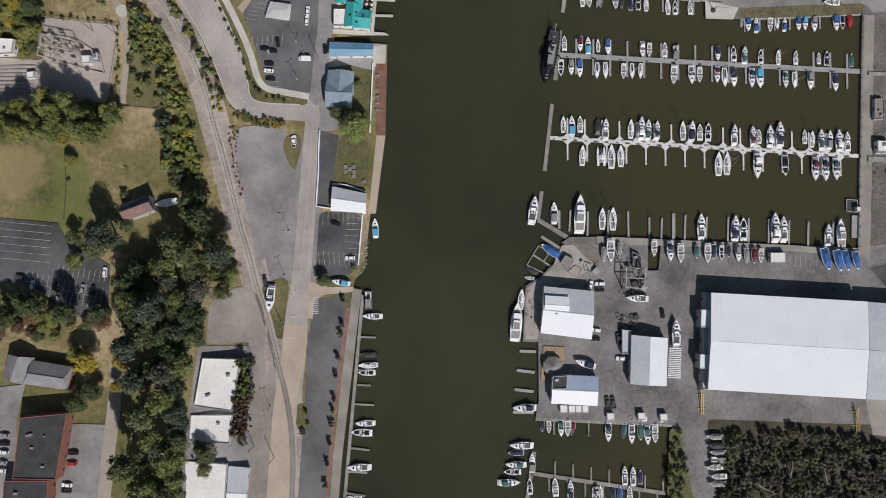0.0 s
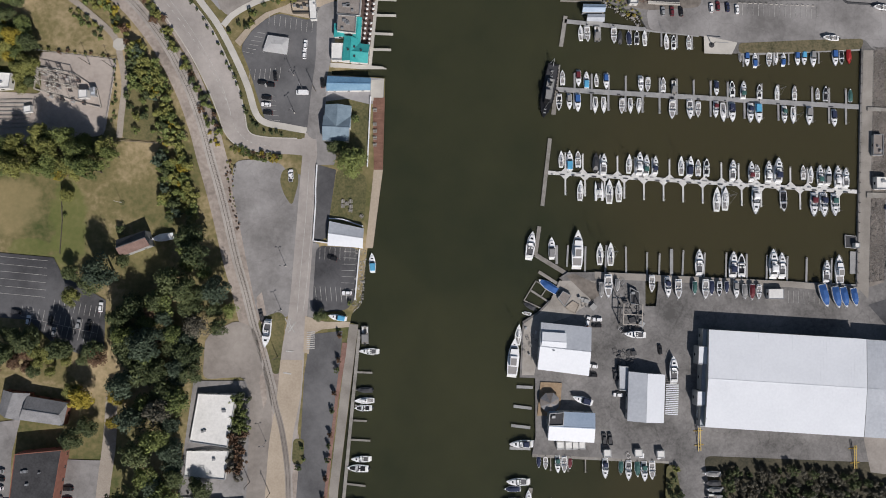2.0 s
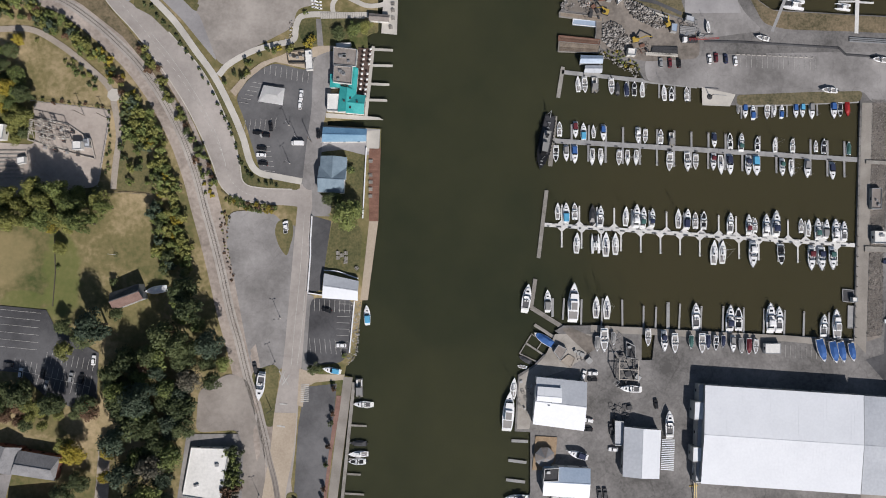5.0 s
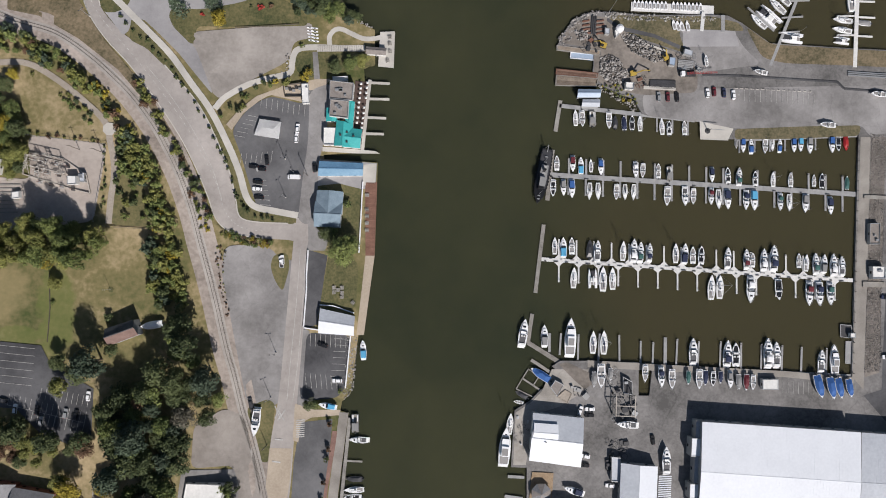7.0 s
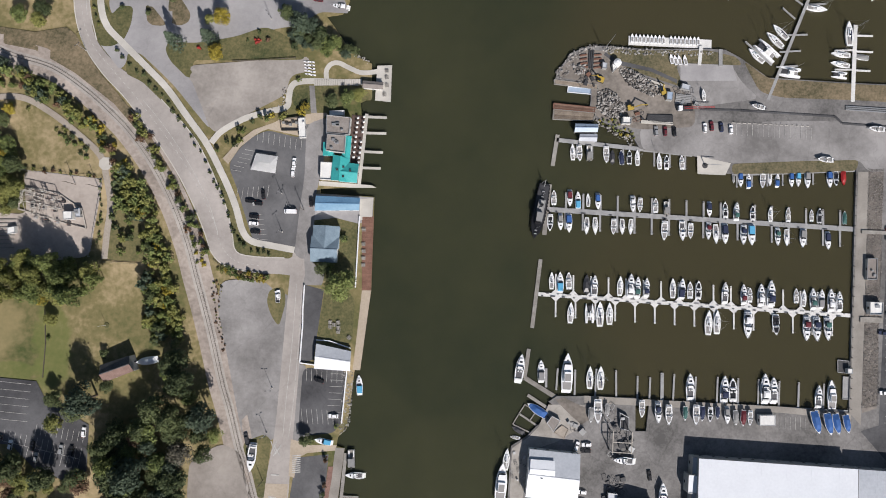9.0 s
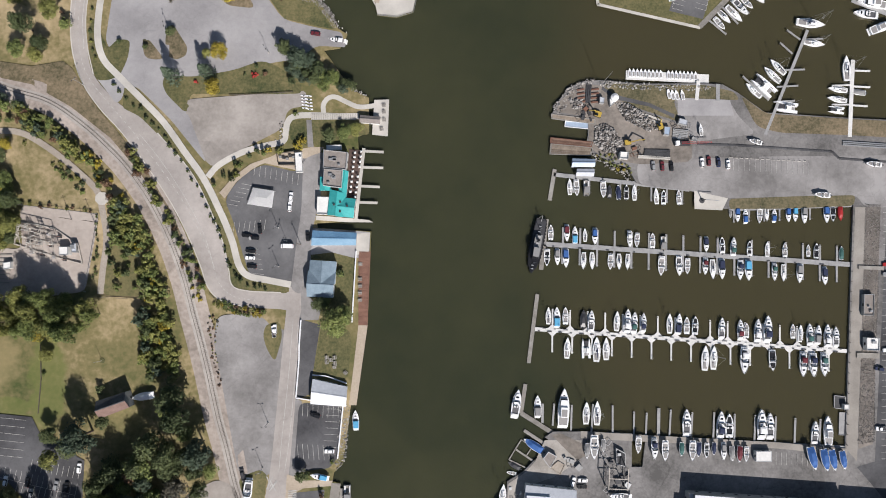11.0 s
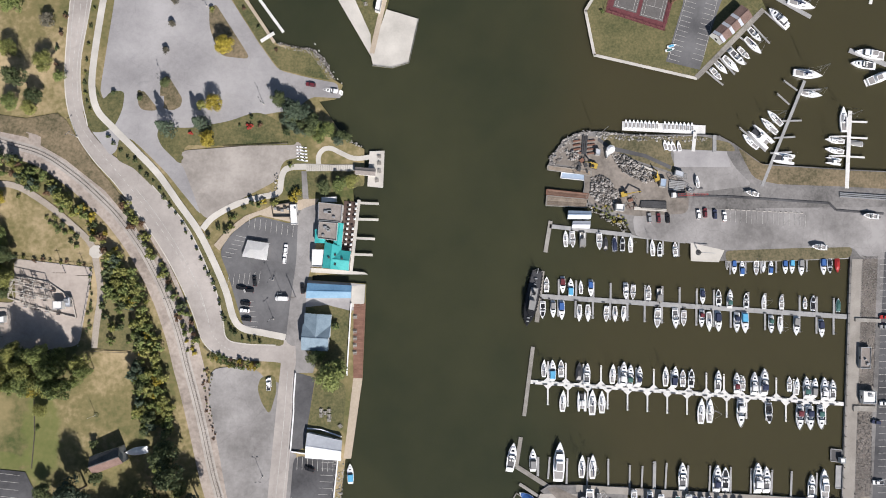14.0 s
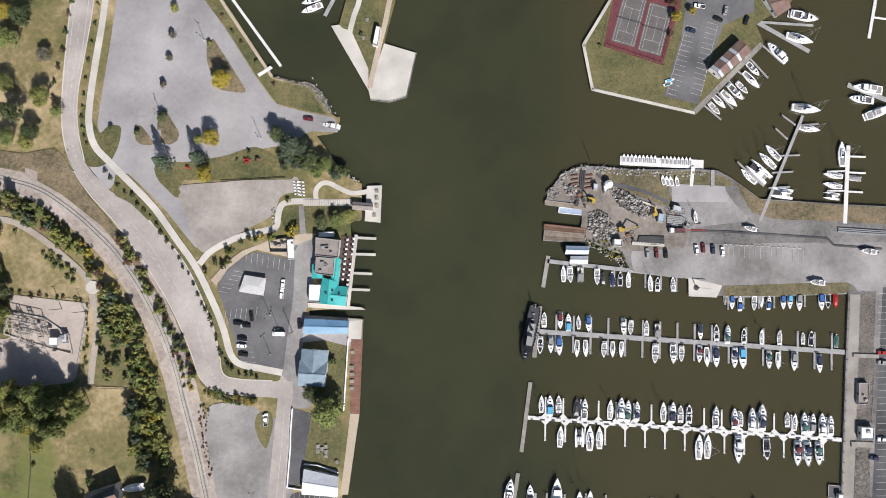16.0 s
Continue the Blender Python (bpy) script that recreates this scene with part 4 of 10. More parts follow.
def flat(name, pts, top, roof, wall, label, category="building", base=None, units=2, parapet=0.4, seed=1, coping=None):
    """A flat-roofed building with a parapet and roof units."""
    rnd = random.Random(seed)
    pts = ccw(pts)
    c = sum((Vector(p) for p in pts), Vector((0, 0))) / len(pts)
    base = height(*c) if base is None else base
    root = thing(name, Matrix.Identity(4), label, category)
    shell(root, pts, base, top + parapet, wall, eave=0.02)
    bm = bmesh.new()
    prism(bm, inset_ring(pts, 0.25), top - 0.2, top)
    deck = part("roof", bm, roof, root)
    inner = inset_ring(pts, 0.4)
    for i in range(len(pts)):
        a, b = Vector(pts[i]), Vector(pts[(i + 1) % len(pts)])
        bm = bmesh.new()
        prism(bm, [a, b, inner[(i + 1) % len(pts)], inner[i]], top + parapet + 0.004, top + parapet + 0.1)
        part("coping", bm, coping or STEEL_GALV, root)
    for i in range(units):
        u, v = rnd.uniform(0.2, 0.8), rnd.uniform(0.2, 0.8)
        q = lerp(lerp(pts[0], pts[1], u), lerp(pts[-1], pts[2], u), v)
        s = rnd.uniform(0.4, 1.1)
        bm = box_mesh(q.x - s, q.x + s, q.y - s * 0.7, q.y + s * 0.7, top, top + 0.9, inset=0.06)
        part("roof_unit", bm, STEEL_GALV, deck)
    return root


shed = gable("boat_shed", [(133.4, -20.9), (210.3, -27.7), (206.5, -74.8), (129.5, -67.6)], 9.5, 11.0, ROOF_WHITE, WALL_GREY, "huge white metal boat storage shed with a low ridge", "boat shed", seam=1.5)
gable("shed_annex", [(211.2, -28.0), (256.5, -32.2), (253.5, -79.1), (207.4, -75.0)], 8.6, 9.9, ROOF_GREY, WALL_GREY, "grey metal extension of the boat storage shed", "boat shed", seam=1.0)
flat("lean_to", [(131.5, -20.9), (134.0, -21.0), (130.6, -68.2), (128.1, -68.2)], 6, ROOF_GREY, WALL_GREY, "narrow grey lean-to along the boat shed's end", "lean-to", units=0)
for q in ([(128.8, -29.0), (133.2, -29.2), (132.5, -38.0), (128.1, -37.8)], [(127.2, -50.7), (131.3, -50.8), (130.7, -57.9), (126.6, -57.8)]):
    flat("porch", q, 7.6, ROOF_WHITE, WALL_GREY, "small white flat-roofed entrance box on the shed", "porch", units=0, parapet=0.1)
# sunlight coloured in: white south slope, grey north slope
gable("workshop", [(52.5, -15.4), (77.0, -18.5), (74.8, -42.0), (50.0, -38.1)], 6.5, 8.6, ROOF_GREY, WALL_WHITE, "white metal workshop, its southern roof slope coloured lighter as sunlit", roof_2=ROOF_WHITE)
gable("workshop_office", [(52.7, -19.8), (64.2, -20.9), (63.9, -29.9), (51.6, -28.7)], 8.2, 9.0, ROOF_WHITE, WALL_WHITE, "raised white roof section on the workshop", base=6.9, seam=1.5)
# sunlight coloured in: white east slope, grey west slope
gable("workshop_1", [(112.4, -42.6), (110.7, -65.9), (92.9, -64.3), (94.5, -40.5)], 6.0, 7.6, ROOF_WHITE, WALL_GREY, "grey-white metal workshop with patched roof sheets, its sunward slope coloured lighter", roof_2=ROOF_GREY)
flat("lean_to_1", [(90.5, -37.8), (94.9, -38.4), (94.2, -50.1), (90.1, -49.8)], 4, ROOF_GREY, WALL_GREY, "grey flat lean-to beside the workshop", "lean-to", units=0)
# the white south slope paints sunlight onto the pale blue roof
gable("workshop_2", [(54.9, -58.4), (77.4, -60.1), (76.4, -74.3), (54.0, -72.4)], 6.0, 7.3, ROOF_PALE_BLUE, WALL_WHITE, "workshop with a pale blue metal roof, its sunward slope coloured white", roof_2=ROOF_WHITE)
flat("tar_annex", [(54.9, -59.2), (62.0, -58.9), (61.5, -65.2), (54.1, -65.2)], 7.4, ROOF_TAR, WALL_GREY, "black tar-roofed annex of the workshop", "annex", units=1)
# the south slope's paler blue has the sunlight in its colour
gable("blue_house", [(-49.3, 108.9), (-27.8, 107.5), (-28.2, 101.3), (-50.0, 101.5)], 4.3, 5.2, ROOF_BLUE, WALL_WHITE, "long low building with a bright blue metal roof, its sunward slope coloured paler", roof_2=ROOF_BLUE_SUNLIT, seam=1.0)
gable("slate_house", [(-51.4, 89.2), (-38.0, 88.2), (-39.4, 75.8), (-52.2, 76.6)], 5.5, 8.3, ROOF_SLATE, WALL_WHITE, "house with a blue-grey shingled roof", "house", seam=0)
gable("slate_house_wing", [(-37.6, 93.4), (-38.4, 82.4), (-51.4, 83.2), (-50.5, 94.4)], 5.4, 8.1, ROOF_SLATE, WALL_WHITE, "pale blue-grey shingled wing of the house", "house", seam=0)
# boathouse roof: white on the sunlit south slope, grey on the shaded one
gable("boathouse", [(-49.7, 36.8), (-32.9, 32.7), (-33.7, 23.2), (-50.8, 24.8)], 4.6, 5.8, ROOF_GREY, WALL_WHITE, "boathouse with a pale grey ribbed metal roof, its sunward slope coloured white", "boathouse", roof_2=ROOF_WHITE, seam=0.8)
# dark shingle colour on the north slope stands for its shade
gable("brown_house", [(-148.8, 29.6), (-135.2, 33.8), (-133.2, 26.5), (-147.0, 21.5)], 14.2, 17.2, ROOF_DARK, WALL_GREY, "small house with a brown shingled roof, its shaded north slope coloured dark", "house", seam=0, roof_2=ROOF_BROWN)
gable("grey_house", [(-190.4, -42.3), (-171.4, -46.1), (-173.8, -56.8), (-194.4, -53.2)], 14.5, 17.5, ROOF_ASH, WALL_BRICK, "large brick house with a grey shingled roof", "house", seam=0, hip=0.08)
gable("grey_house_wing", [(-189.1, -41.3), (-194.4, -53.7), (-203.7, -49.8), (-201.6, -39.3)], 14.2, 17.0, ROOF_ASH, WALL_BRICK, "grey shingled wing of the brick house", "house", seam=0)
flat("brick_block", [(-194.4, -68.4), (-184.1, -67.7), (-172.9, -67.1), (-178.3, -97.3), (-197.8, -96.1)], 17, ROOF_TAR, WALL_BRICK, "red brick apartment block with a black flat roof", units=5, coping=WALL_BRICK)
flat("brick_block_1", [(-202.2, -97.0), (-181.9, -97.7), (-183.1, -117.7), (-203.6, -116.9)], 16.2, ROOF_TAR, WALL_BRICK, "lower wing of the red brick apartment block", units=2, coping=WALL_BRICK)
flat("white_warehouse", [(-113.6, -44.7), (-95.5, -45.9), (-100.0, -70.8), (-118.0, -67.5)], 7, ROOF_MEMBRANE, WALL_WHITE, "warehouse with a white membrane roof", "warehouse", units=3, seed=4)
flat("white_warehouse_1", [(-119.8, -71.9), (-99.8, -72.6), (-101.7, -86.2), (-121.0, -84.0)], 6, ROOF_MEMBRANE, WALL_WHITE, "lower warehouse wing with a white membrane roof", "warehouse", units=1, seed=6)
flat("white_warehouse_2", [(-122.8, -93.5), (-102.9, -95.8), (-105.0, -121.9), (-124.8, -121.2)], 6, ROOF_MEMBRANE, WALL_WHITE, "warehouse with a stained white roof", "warehouse", units=2, seed=8)
# the shed's lit and shaded roof slopes get white and grey
gable("white_shed", [(-102.4, -96.9), (-92.7, -98.1), (-95.3, -122.3), (-104.4, -121.9)], 5.5, 6.3, ROOF_GREY, WALL_WHITE, "narrow metal shed beside the warehouse, its sunward roof slope coloured white", "shed", roof_2=ROOF_WHITE)
flat("white_hut", [(-122.0, -85.2), (-114.7, -85.7), (-115.9, -92.7), (-122.7, -91.9)], 4.5, ROOF_MEMBRANE, WALL_WHITE, "small white flat-roofed annex", "annex", units=0)

# the restaurant
flat("restaurant_block", [(-43.5, 148.3), (-31.7, 146.8), (-32.6, 138.2), (-43.8, 139.4)], 6, ROOF_TAUPE, WALL_WHITE, "restaurant block with a taupe flat roof", "restaurant", units=4, seed=11)
flat("restaurant_block_1", [(-43.3, 138.8), (-34.2, 137.9), (-34.8, 129.3), (-43.9, 130.6)], 6.4, ROOF_TAUPE, WALL_WHITE, "restaurant block with a grey-brown flat roof", "restaurant", units=4, seed=12)
gable("restaurant_hall", [(-40.6, 128.9), (-42.0, 116.2), (-33.6, 115.3), (-33.0, 126.6)], 5.0, 7.0, ROOF_TEAL, WALL_WHITE, "restaurant hall with a bright teal roof", "restaurant", seam=0)
gable("restaurant_bay", [(-37.2, 125.3), (-28.0, 124.0), (-29.2, 114.7), (-38.0, 115.6)], 5.0, 6.8, ROOF_TEAL, WALL_WHITE, "teal roofed bay facing the water", "restaurant", seam=0)
gable("restaurant_wing", [(-31.5, 137.8), (-32.7, 124.9), (-37.3, 125.5), (-34.3, 138.2)], 4.8, 5.5, ROOF_TEAL, WALL_WHITE, "teal roofed side wing of the restaurant", "restaurant", seam=0)
gable("restaurant_porch", [(-45.5, 135.2), (-45.8, 128.4), (-39.6, 128.2), (-43.2, 135.0)], 4.4, 5.0, ROOF_TEAL, WALL_WHITE, "teal entrance roof of the restaurant", "restaurant", seam=0)
flat("restaurant_kitchen", [(-47.0, 125.5), (-40.4, 125.2), (-41.3, 116.6), (-47.3, 116.9)], 4.3, ROOF_MEMBRANE, WALL_WHITE, "white flat-roofed restaurant kitchen", "restaurant", units=0, seed=3)
bm = bmesh.new()
prism(bm, [(-31.6, 149.3), (-24.6, 148.6), (-28.3, 123.6), (-33.1, 124.6)], 0.9, 1.5)
structure(finish("deck", bm, DECK_BROWN), "dark brown timber dining deck over the water", "deck")
bm = bmesh.new()
prism(bm, [(-48.2, 116.4), (-42.6, 116.0), (-28.8, 114.6), (-22.1, 113.9), (-20.0, 112.7), (-33.2, 113.0), (-48.2, 114.2)], 0.9, 1.62)
structure(finish("deck_1", bm, CONCRETE), "pale planked landing beside the restaurant", "deck")
root = thing("restaurant_dock", Matrix.Identity(4), "pale planked mooring dock of the restaurant", "dock")
for a, b, w, nm in (((-24.2, 149.7), (-28.6, 112.9), 1.6, "walkway"), ((-24.2, 148.2), (-14.4, 147.6), 1.25, "finger"), ((-25.1, 140.1), (-14.7, 139.7), 1.25, "finger"), ((-26.3, 130.8), (-16.5, 130.2), 1.25, "finger"), ((-27.2, 122.7), (-17.7, 122.3), 1.25, "finger")):
    bm = bmesh.new()
    dz = 0.02 if nm == "finger" else 0
    beam(bm, (*a, 1.52 + dz), (*b, 1.52 + dz), w, 0.25)
    part(nm, bm, CONCRETE, root)
    for k in (0.35, 0.97):
        q = lerp(a, b, k)
        bm = bmesh.new()
        tube(bm, (q.x, q.y, -2), (q.x, q.y, 1.42), 0.15)
        part("post", bm, PILE, root)


def umbrella_at(x, y, z, s):
    root = thing("parasol", pose(x, y, z), "white square parasol over a table", "parasol", "parasols on the deck")
    bm = bmesh.new()
    tube(bm, (0, 0, 0), (0, 0, 2.4), 0.04)
    part("pole", bm, STEEL_GALV, root)
    bm = bmesh.new()
    box(bm, -s, s, -s, s, 2.1, 2.2)
    prism(bm, [(-s, -s), (s, -s), (s, s), (-s, s)], 2.204, 2.7, 0.05)
    part("canopy", bm, CREAM, root)
    bm = bmesh.new()
    tube(bm, (0, 0, 0.7), (0, 0, 0.75), 0.6, 0.6, 10)
    part("table_top", bm, ROOF_BROWN, root)
    return root


first = umbrella_at(*(-28.4, 147.2), 1.5, 0.56)
for q in ((-28.7, 144.9), (-29.0, 142.7), (-29.3, 140.1), (-29.6, 137.9), (-29.9, 135.4), (-30.2, 132.8), (-30.5, 130.3), (-30.8, 127.8), (-25.3, 147.7), (-25.6, 145.2), (-25.9, 142.6), (-26.2, 140.1), (-27.1, 135.3), (-27.4, 132.5), (-27.7, 130.0), (-28.2, 127.5), (-28.5, 125.2)):
    copy_thing(first, pose(*q, 1.5, 0, 0, 0))

root = thing("party_tent", Matrix.Identity(4), "white peaked party tent on the parking lot", "tent")
tent = [Vector(q) for q in ((-78.5, 130.4), (-68.0, 128.6), (-69.2, 120.2), (-81.3, 122.3))]
bm = bmesh.new()
mid = sum(tent, Vector((0, 0))) / 4
ends = [lerp(lerp(tent[0], tent[3], 0.5), mid, 0.55), lerp(lerp(tent[1], tent[2], 0.5), mid, 0.55)]
lo = [bm.verts.new((*q, 3.6)) for q in tent]
hi = [bm.verts.new((*q, 4.5)) for q in ends]
for f in ((lo[0], lo[1], hi[1], hi[0]), (lo[2], lo[3], hi[0], hi[1]), (lo[1], lo[2], hi[1]), (lo[3], lo[0], hi[0])):
    bm.faces.new(f)
bmesh.ops.solidify(bm, geom=bm.faces[:], thickness=0.05)
part("canopy", bm, CANVAS, root)
for q in tent:
    bm = bmesh.new()
    tube(bm, (*q, 1.2), (*q, 3.65), 0.06)
    part("pole", bm, STEEL_GALV, root)

root = thing("gazebo", Matrix.Identity(4), "grey octagonal gazebo on a timber platform", "gazebo")
g = Vector((55.8, -54.6))
bm = bmesh.new()
prism(bm, [(52.0, -45.0), (62.5, -45.8), (61.3, -57.6), (58.2, -61.6), (49.8, -61.3)], 1.1, 1.7)
part("platform", bm, WOOD_NEW, root)
for i in range(8):
    a0, a1 = radians(45 * i + 22), radians(45 * i + 67)
    bm = bmesh.new()
    slab(bm, ((g.x + 5 * math.cos(a0), g.y + 5 * math.sin(a0), 4.0), (g.x + 5 * math.cos(a1), g.y + 5 * math.sin(a1), 4.0), (g.x, g.y, 6.4)), 0.1)
    part("roof_panel", bm, ROOF_TAUPE if i % 2 else ROOF_ASH, root)
    bm = bmesh.new()
    tube(bm, (g.x + 4.5 * math.cos(a0), g.y + 4.5 * math.sin(a0), 1.7), (g.x + 4.5 * math.cos(a0), g.y + 4.5 * math.sin(a0), 4.1), 0.1)
    part("post", bm, PILE, root)

root = thing("slatted_awning", Matrix.Identity(4), "white slatted awning beside the workshop", "awning")
aw = [Vector(q) for q in ((113.4, -47.8), (119.8, -48.2), (118.7, -62.6), (112.3, -61.9))]
for i in range(17):
    bm = bmesh.new()
    beam(bm, (*lerp(aw[0], aw[3], i / 16), 3.8), (*lerp(aw[1], aw[2], i / 16), 3.5), 0.45, 0.08)
    part("slat", bm, ROOF_WHITE, root)
for q in aw:
    bm = bmesh.new()
    tube(bm, (*q, 1.2), (*q, 3.5), 0.08)
    part("post", bm, STEEL_GALV, root)

gable("pavilion", [(-25.7, 165.8), (-15.6, 164.8), (-15.9, 161.2), (-26.0, 162.1)], 3.8, 4.7, ROOF_TAUPE, WALL_WHITE, "grey-roofed picnic pavilion at the pier head", "pavilion", seam=0.8)
gable("covered_slip", [(79.3, 143.1), (90.6, 142.7), (90.2, 138.7), (78.7, 138.9)], 3.6, 4.6, ROOF_PALE_BLUE, WALL_GREY, "boathouse over the water with a pale lilac metal roof", "boathouse", base=0.4)
gable("covered_slip_1", [(81.5, 138.0), (90.2, 137.9), (89.8, 134.0), (80.8, 134.4)], 3.2, 3.9, ROOF_GREY, WALL_GREY, "boathouse over the water with a grey metal roof", "boathouse", base=0.4)
gable("dock_house", [(173.7, 239.2), (158.3, 226.1), (152.8, 231.2), (168.1, 245.5)], 5.6, 7.2, ROOF_BROWN, WALL_WHITE, "long clubhouse with a striped brown roof", "clubhouse", seam=0)
gable("dock_house_1", [(180.0, 269.8), (191.8, 270.4), (195.6, 262.2), (188.2, 257.6)], 4.0, 5.4, ROOF_BROWN, WALL_WHITE, "clubhouse wing with a striped brown roof", "clubhouse", seam=0)
flat("quay_hut", [(223.1, 52.3), (229.8, 51.9), (229.3, 45.9), (222.8, 46.0)], 3.9, ROOF_MEMBRANE, WALL_WHITE, "white flat-roofed hut on the stone slope", "hut", units=1, seed=5)
flat("quay_hut_1", [(223.4, 73.7), (228.5, 73.7), (227.8, 63.1), (222.7, 63.2)], 3.0, ROOF_TAUPE, WALL_GREY, "grey utility platform with tanks", "hut", units=2, seed=9)
flat("pier_kiosk", [(-13.5, 253.5), (-11.3, 252.9), (-13.0, 243.2), (-15.5, 244.1)], 3.9, ROOF_MEMBRANE, WALL_WHITE, "white flat-roofed kiosk on the pier", "kiosk", units=0)
flat("yard_cabin", [(103.0, 146.2), (107.3, 145.9), (106.9, 142.5), (102.7, 142.8)], 3.8, ROOF_MEMBRANE, WALL_WHITE, "white site cabin in the contractor's yard", "cabin", units=0)
flat("yard_cabin_1", [(125.7, 158.7), (128.8, 158.4), (128.1, 154.1), (125.3, 154.7)], 3.6, ROOF_PALE_BLUE, WALL_GREY, "pale blue steel shipping container", "container", units=0, parapet=0.05)
flat("yard_cabin_2", [(133.5, 162.9), (137.7, 161.7), (137.1, 159.1), (132.8, 160.3)], 3.4, ROOF_GREY, WALL_GREY, "grey steel storage container in the yard", "container", units=0, parapet=0.05)

# ---- docks ----
def dock(name, a, b, width, fingers, mat, label, z=0.55, gusset=0.0, piles=True, pile_mat=None, steps=0):
    """A walkway from a to b and finger piers, each given as its two ends and width."""
    root = thing(name, Matrix.Identity(4), label, "dock", "marina docks")
    a, b = Vector(a), Vector(b)
    n = max(1, round((b - a).length / 12))
    for i in range(n):
        p, q = lerp(a, b, i / n), lerp(a, b, (i + 1) / n - 0.06 / (b - a).length)
        bm = bmesh.new()
        beam(bm, (*p, z - 0.2), (*q, z - 0.2), width, 0.4)
        part("walkway_section", bm, mat, root)
    d = (b - a).normalized()
    for i in range(steps):
        k = 1 if i % 2 else -1
        c = lerp(a, b, (i + 0.7) / (steps + 1)) + Vector((-d.y, d.x)) * k * (width / 2 - 0.3)
        u = d * (0.45 + 0.35 * ((i * 7) % 3))
        bm = bmesh.new()
        beam(bm, (*(c - u), z + 0.16), (*(c + u), z + 0.16), 0.5, 0.32)
        part("dock_box", bm, (CHARCOAL, GREYCOVER, STEEL_DARK, WALL_GREY)[i % 4], root)
    for p, q, w in fingers:
        p, q = Vector(p), Vector(q)
        bm = bmesh.new()
        beam(bm, (*p, z - 0.21), (*q, z - 0.21), w, 0.36)
        f = part("finger", bm, mat, root)
        if gusset:
            d = (q - p).normalized()
            s = Vector((-d.y, d.x))
            e = p + d * width / 2
            for k in (1, -1):
                bm = bmesh.new()
                prism(bm, [e + s * k * w * 0.4, e + s * k * (gusset + w / 2), e + s * k * w * 0.4 + d * gusset], z - 0.35, z - 0.012)
                part("gusset", bm, mat, f)
        if piles:
            bm = bmesh.new()
            d = (q - p).normalized()
            o = Vector((-d.y, d.x)) * (w / 2 + 0.14)
            e = q - d * 0.6 + o
            tube(bm, (e.x, e.y, -2), (e.x, e.y, 2.1), 0.15)
            part("post", bm, pile_mat or PILE, f)
    return root


UP = Vector((math.sin(radians(1.8)), math.cos(radians(1.8))))


def comb(a, b, start, step, count, length, width, side):
    """Fingers square to the walkway's slips, evenly spaced from start metres along it."""
    a, b = Vector(a), Vector(b)
    d = (b - a).normalized()
    return [(a + d * (start + step * i), a + d * (start + step * i) + UP * side * length, width) for i in range(count)]


a, b = (64.7, 100.9), (219.7, 88.5)
dock("dock", a, b, 2.4, comb(a, b, 9.5, 8.65, 17, 9.0, 1.0, 1) + comb(a, b, 9.3, 8.65, 17, 9.4, 1.0, -1), DOCK, "grey concrete floating dock with slips on both sides", steps=22)
dock("cross_dock", (66.3, 113.4), (63.0, 88.0), 2.2, [], DOCK_WOOD, "grey plank cross dock at the walkway's end")
a, b = (59.4, 58.8), (215.5, 45.4)
dock("dock", a, b, 1.9, comb(a, b, 8.65, 8.77, 17, 10.6, 0.8, 1) + comb(a, b, 8.65, 9.9, 15, 10.8, 0.8, -1), DOCK_WHITE, "white floating dock with gusseted finger piers", gusset=1.9, steps=58)
dock("cross_dock", (60.9, 76.0), (55.9, 42.1), 1.9, [], DOCK_WOOD, "grey plank breakwater dock across the walkway's end")
dock("cross_dock", (54.1, 31.9), (51.6, 17.5), 1.9, [((51.6, 17.8), (67.6, 7.4), 2.2)], DOCK_WOOD, "grey angled plank dock at the yard's corner", piles=False)
fing = [((62.1, 12.9), (62.4, 22.2), 1.2), ((67.1, 11.4), (68.1, 22.1), 0.9), ((76.1, 8.8), (76.8, 21.3), 0.9), ((86.2, 8.0), (87.3, 21.5), 0.9), ((96.7, 7.1), (97.0, 20.7), 0.9), ((107.1, 5.1), (107.6, 17.5), 0.9), ((113.0, 4.4), (113.9, 16.8), 0.9), ((119.3, 4.7), (119.9, 18.9), 1.6), ((124.7, 4.0), (125.9, 18.1), 0.9),
        ((135.4, 2.6), (136.6, 16.7), 0.9), ((146.5, 2.8), (147.5, 16.4), 0.9), ((157.1, 1.9), (157.7, 15.5), 0.9), ((167.0, 1.1), (168.0, 14.7), 0.9), ((177.3, 0.2), (178.3, 13.8), 0.9), ((187.0, -0.7), (188.0, 12.9), 1.0), ((199.5, -1.0), (200.6, 12.0), 0.9)]
a, b = (98.8, 5.7), (212.8, -2.5)
dock("quay_dock", a, b, 2.4, fing, DOCK, "grey quayside dock with finger piers", z=0.75)
a, b = (70.3, 135.7), (138.5, 127.3)
dock("dock", a, b, 2.0, comb(a, b, 10.2, 7.85, 8, 8.0, 0.85, -1), DOCK, "pale grey dock with slips below the contractor's yard")
dock("cross_dock", (70.9, 138.3), (68.0, 122.6), 2.0, [], DOCK_WOOD, "grey plank cross dock at the walkway's end")
a, b = (158.2, 116.7), (222.5, 118.1)
dock("dock", a, b, 1.0, comb(a, b, 2.5, 7.75, 8, 6.3, 0.8, -1), DOCK, "narrow grey dock below the grass strip")
dock("dock", (45.7, -96.6), (40.3, -125.2), 2.0, [], DOCK_WOOD, "grey plank dock at the southern slips")
a, b = (43.7, -107.0), (110.2, -119.3)
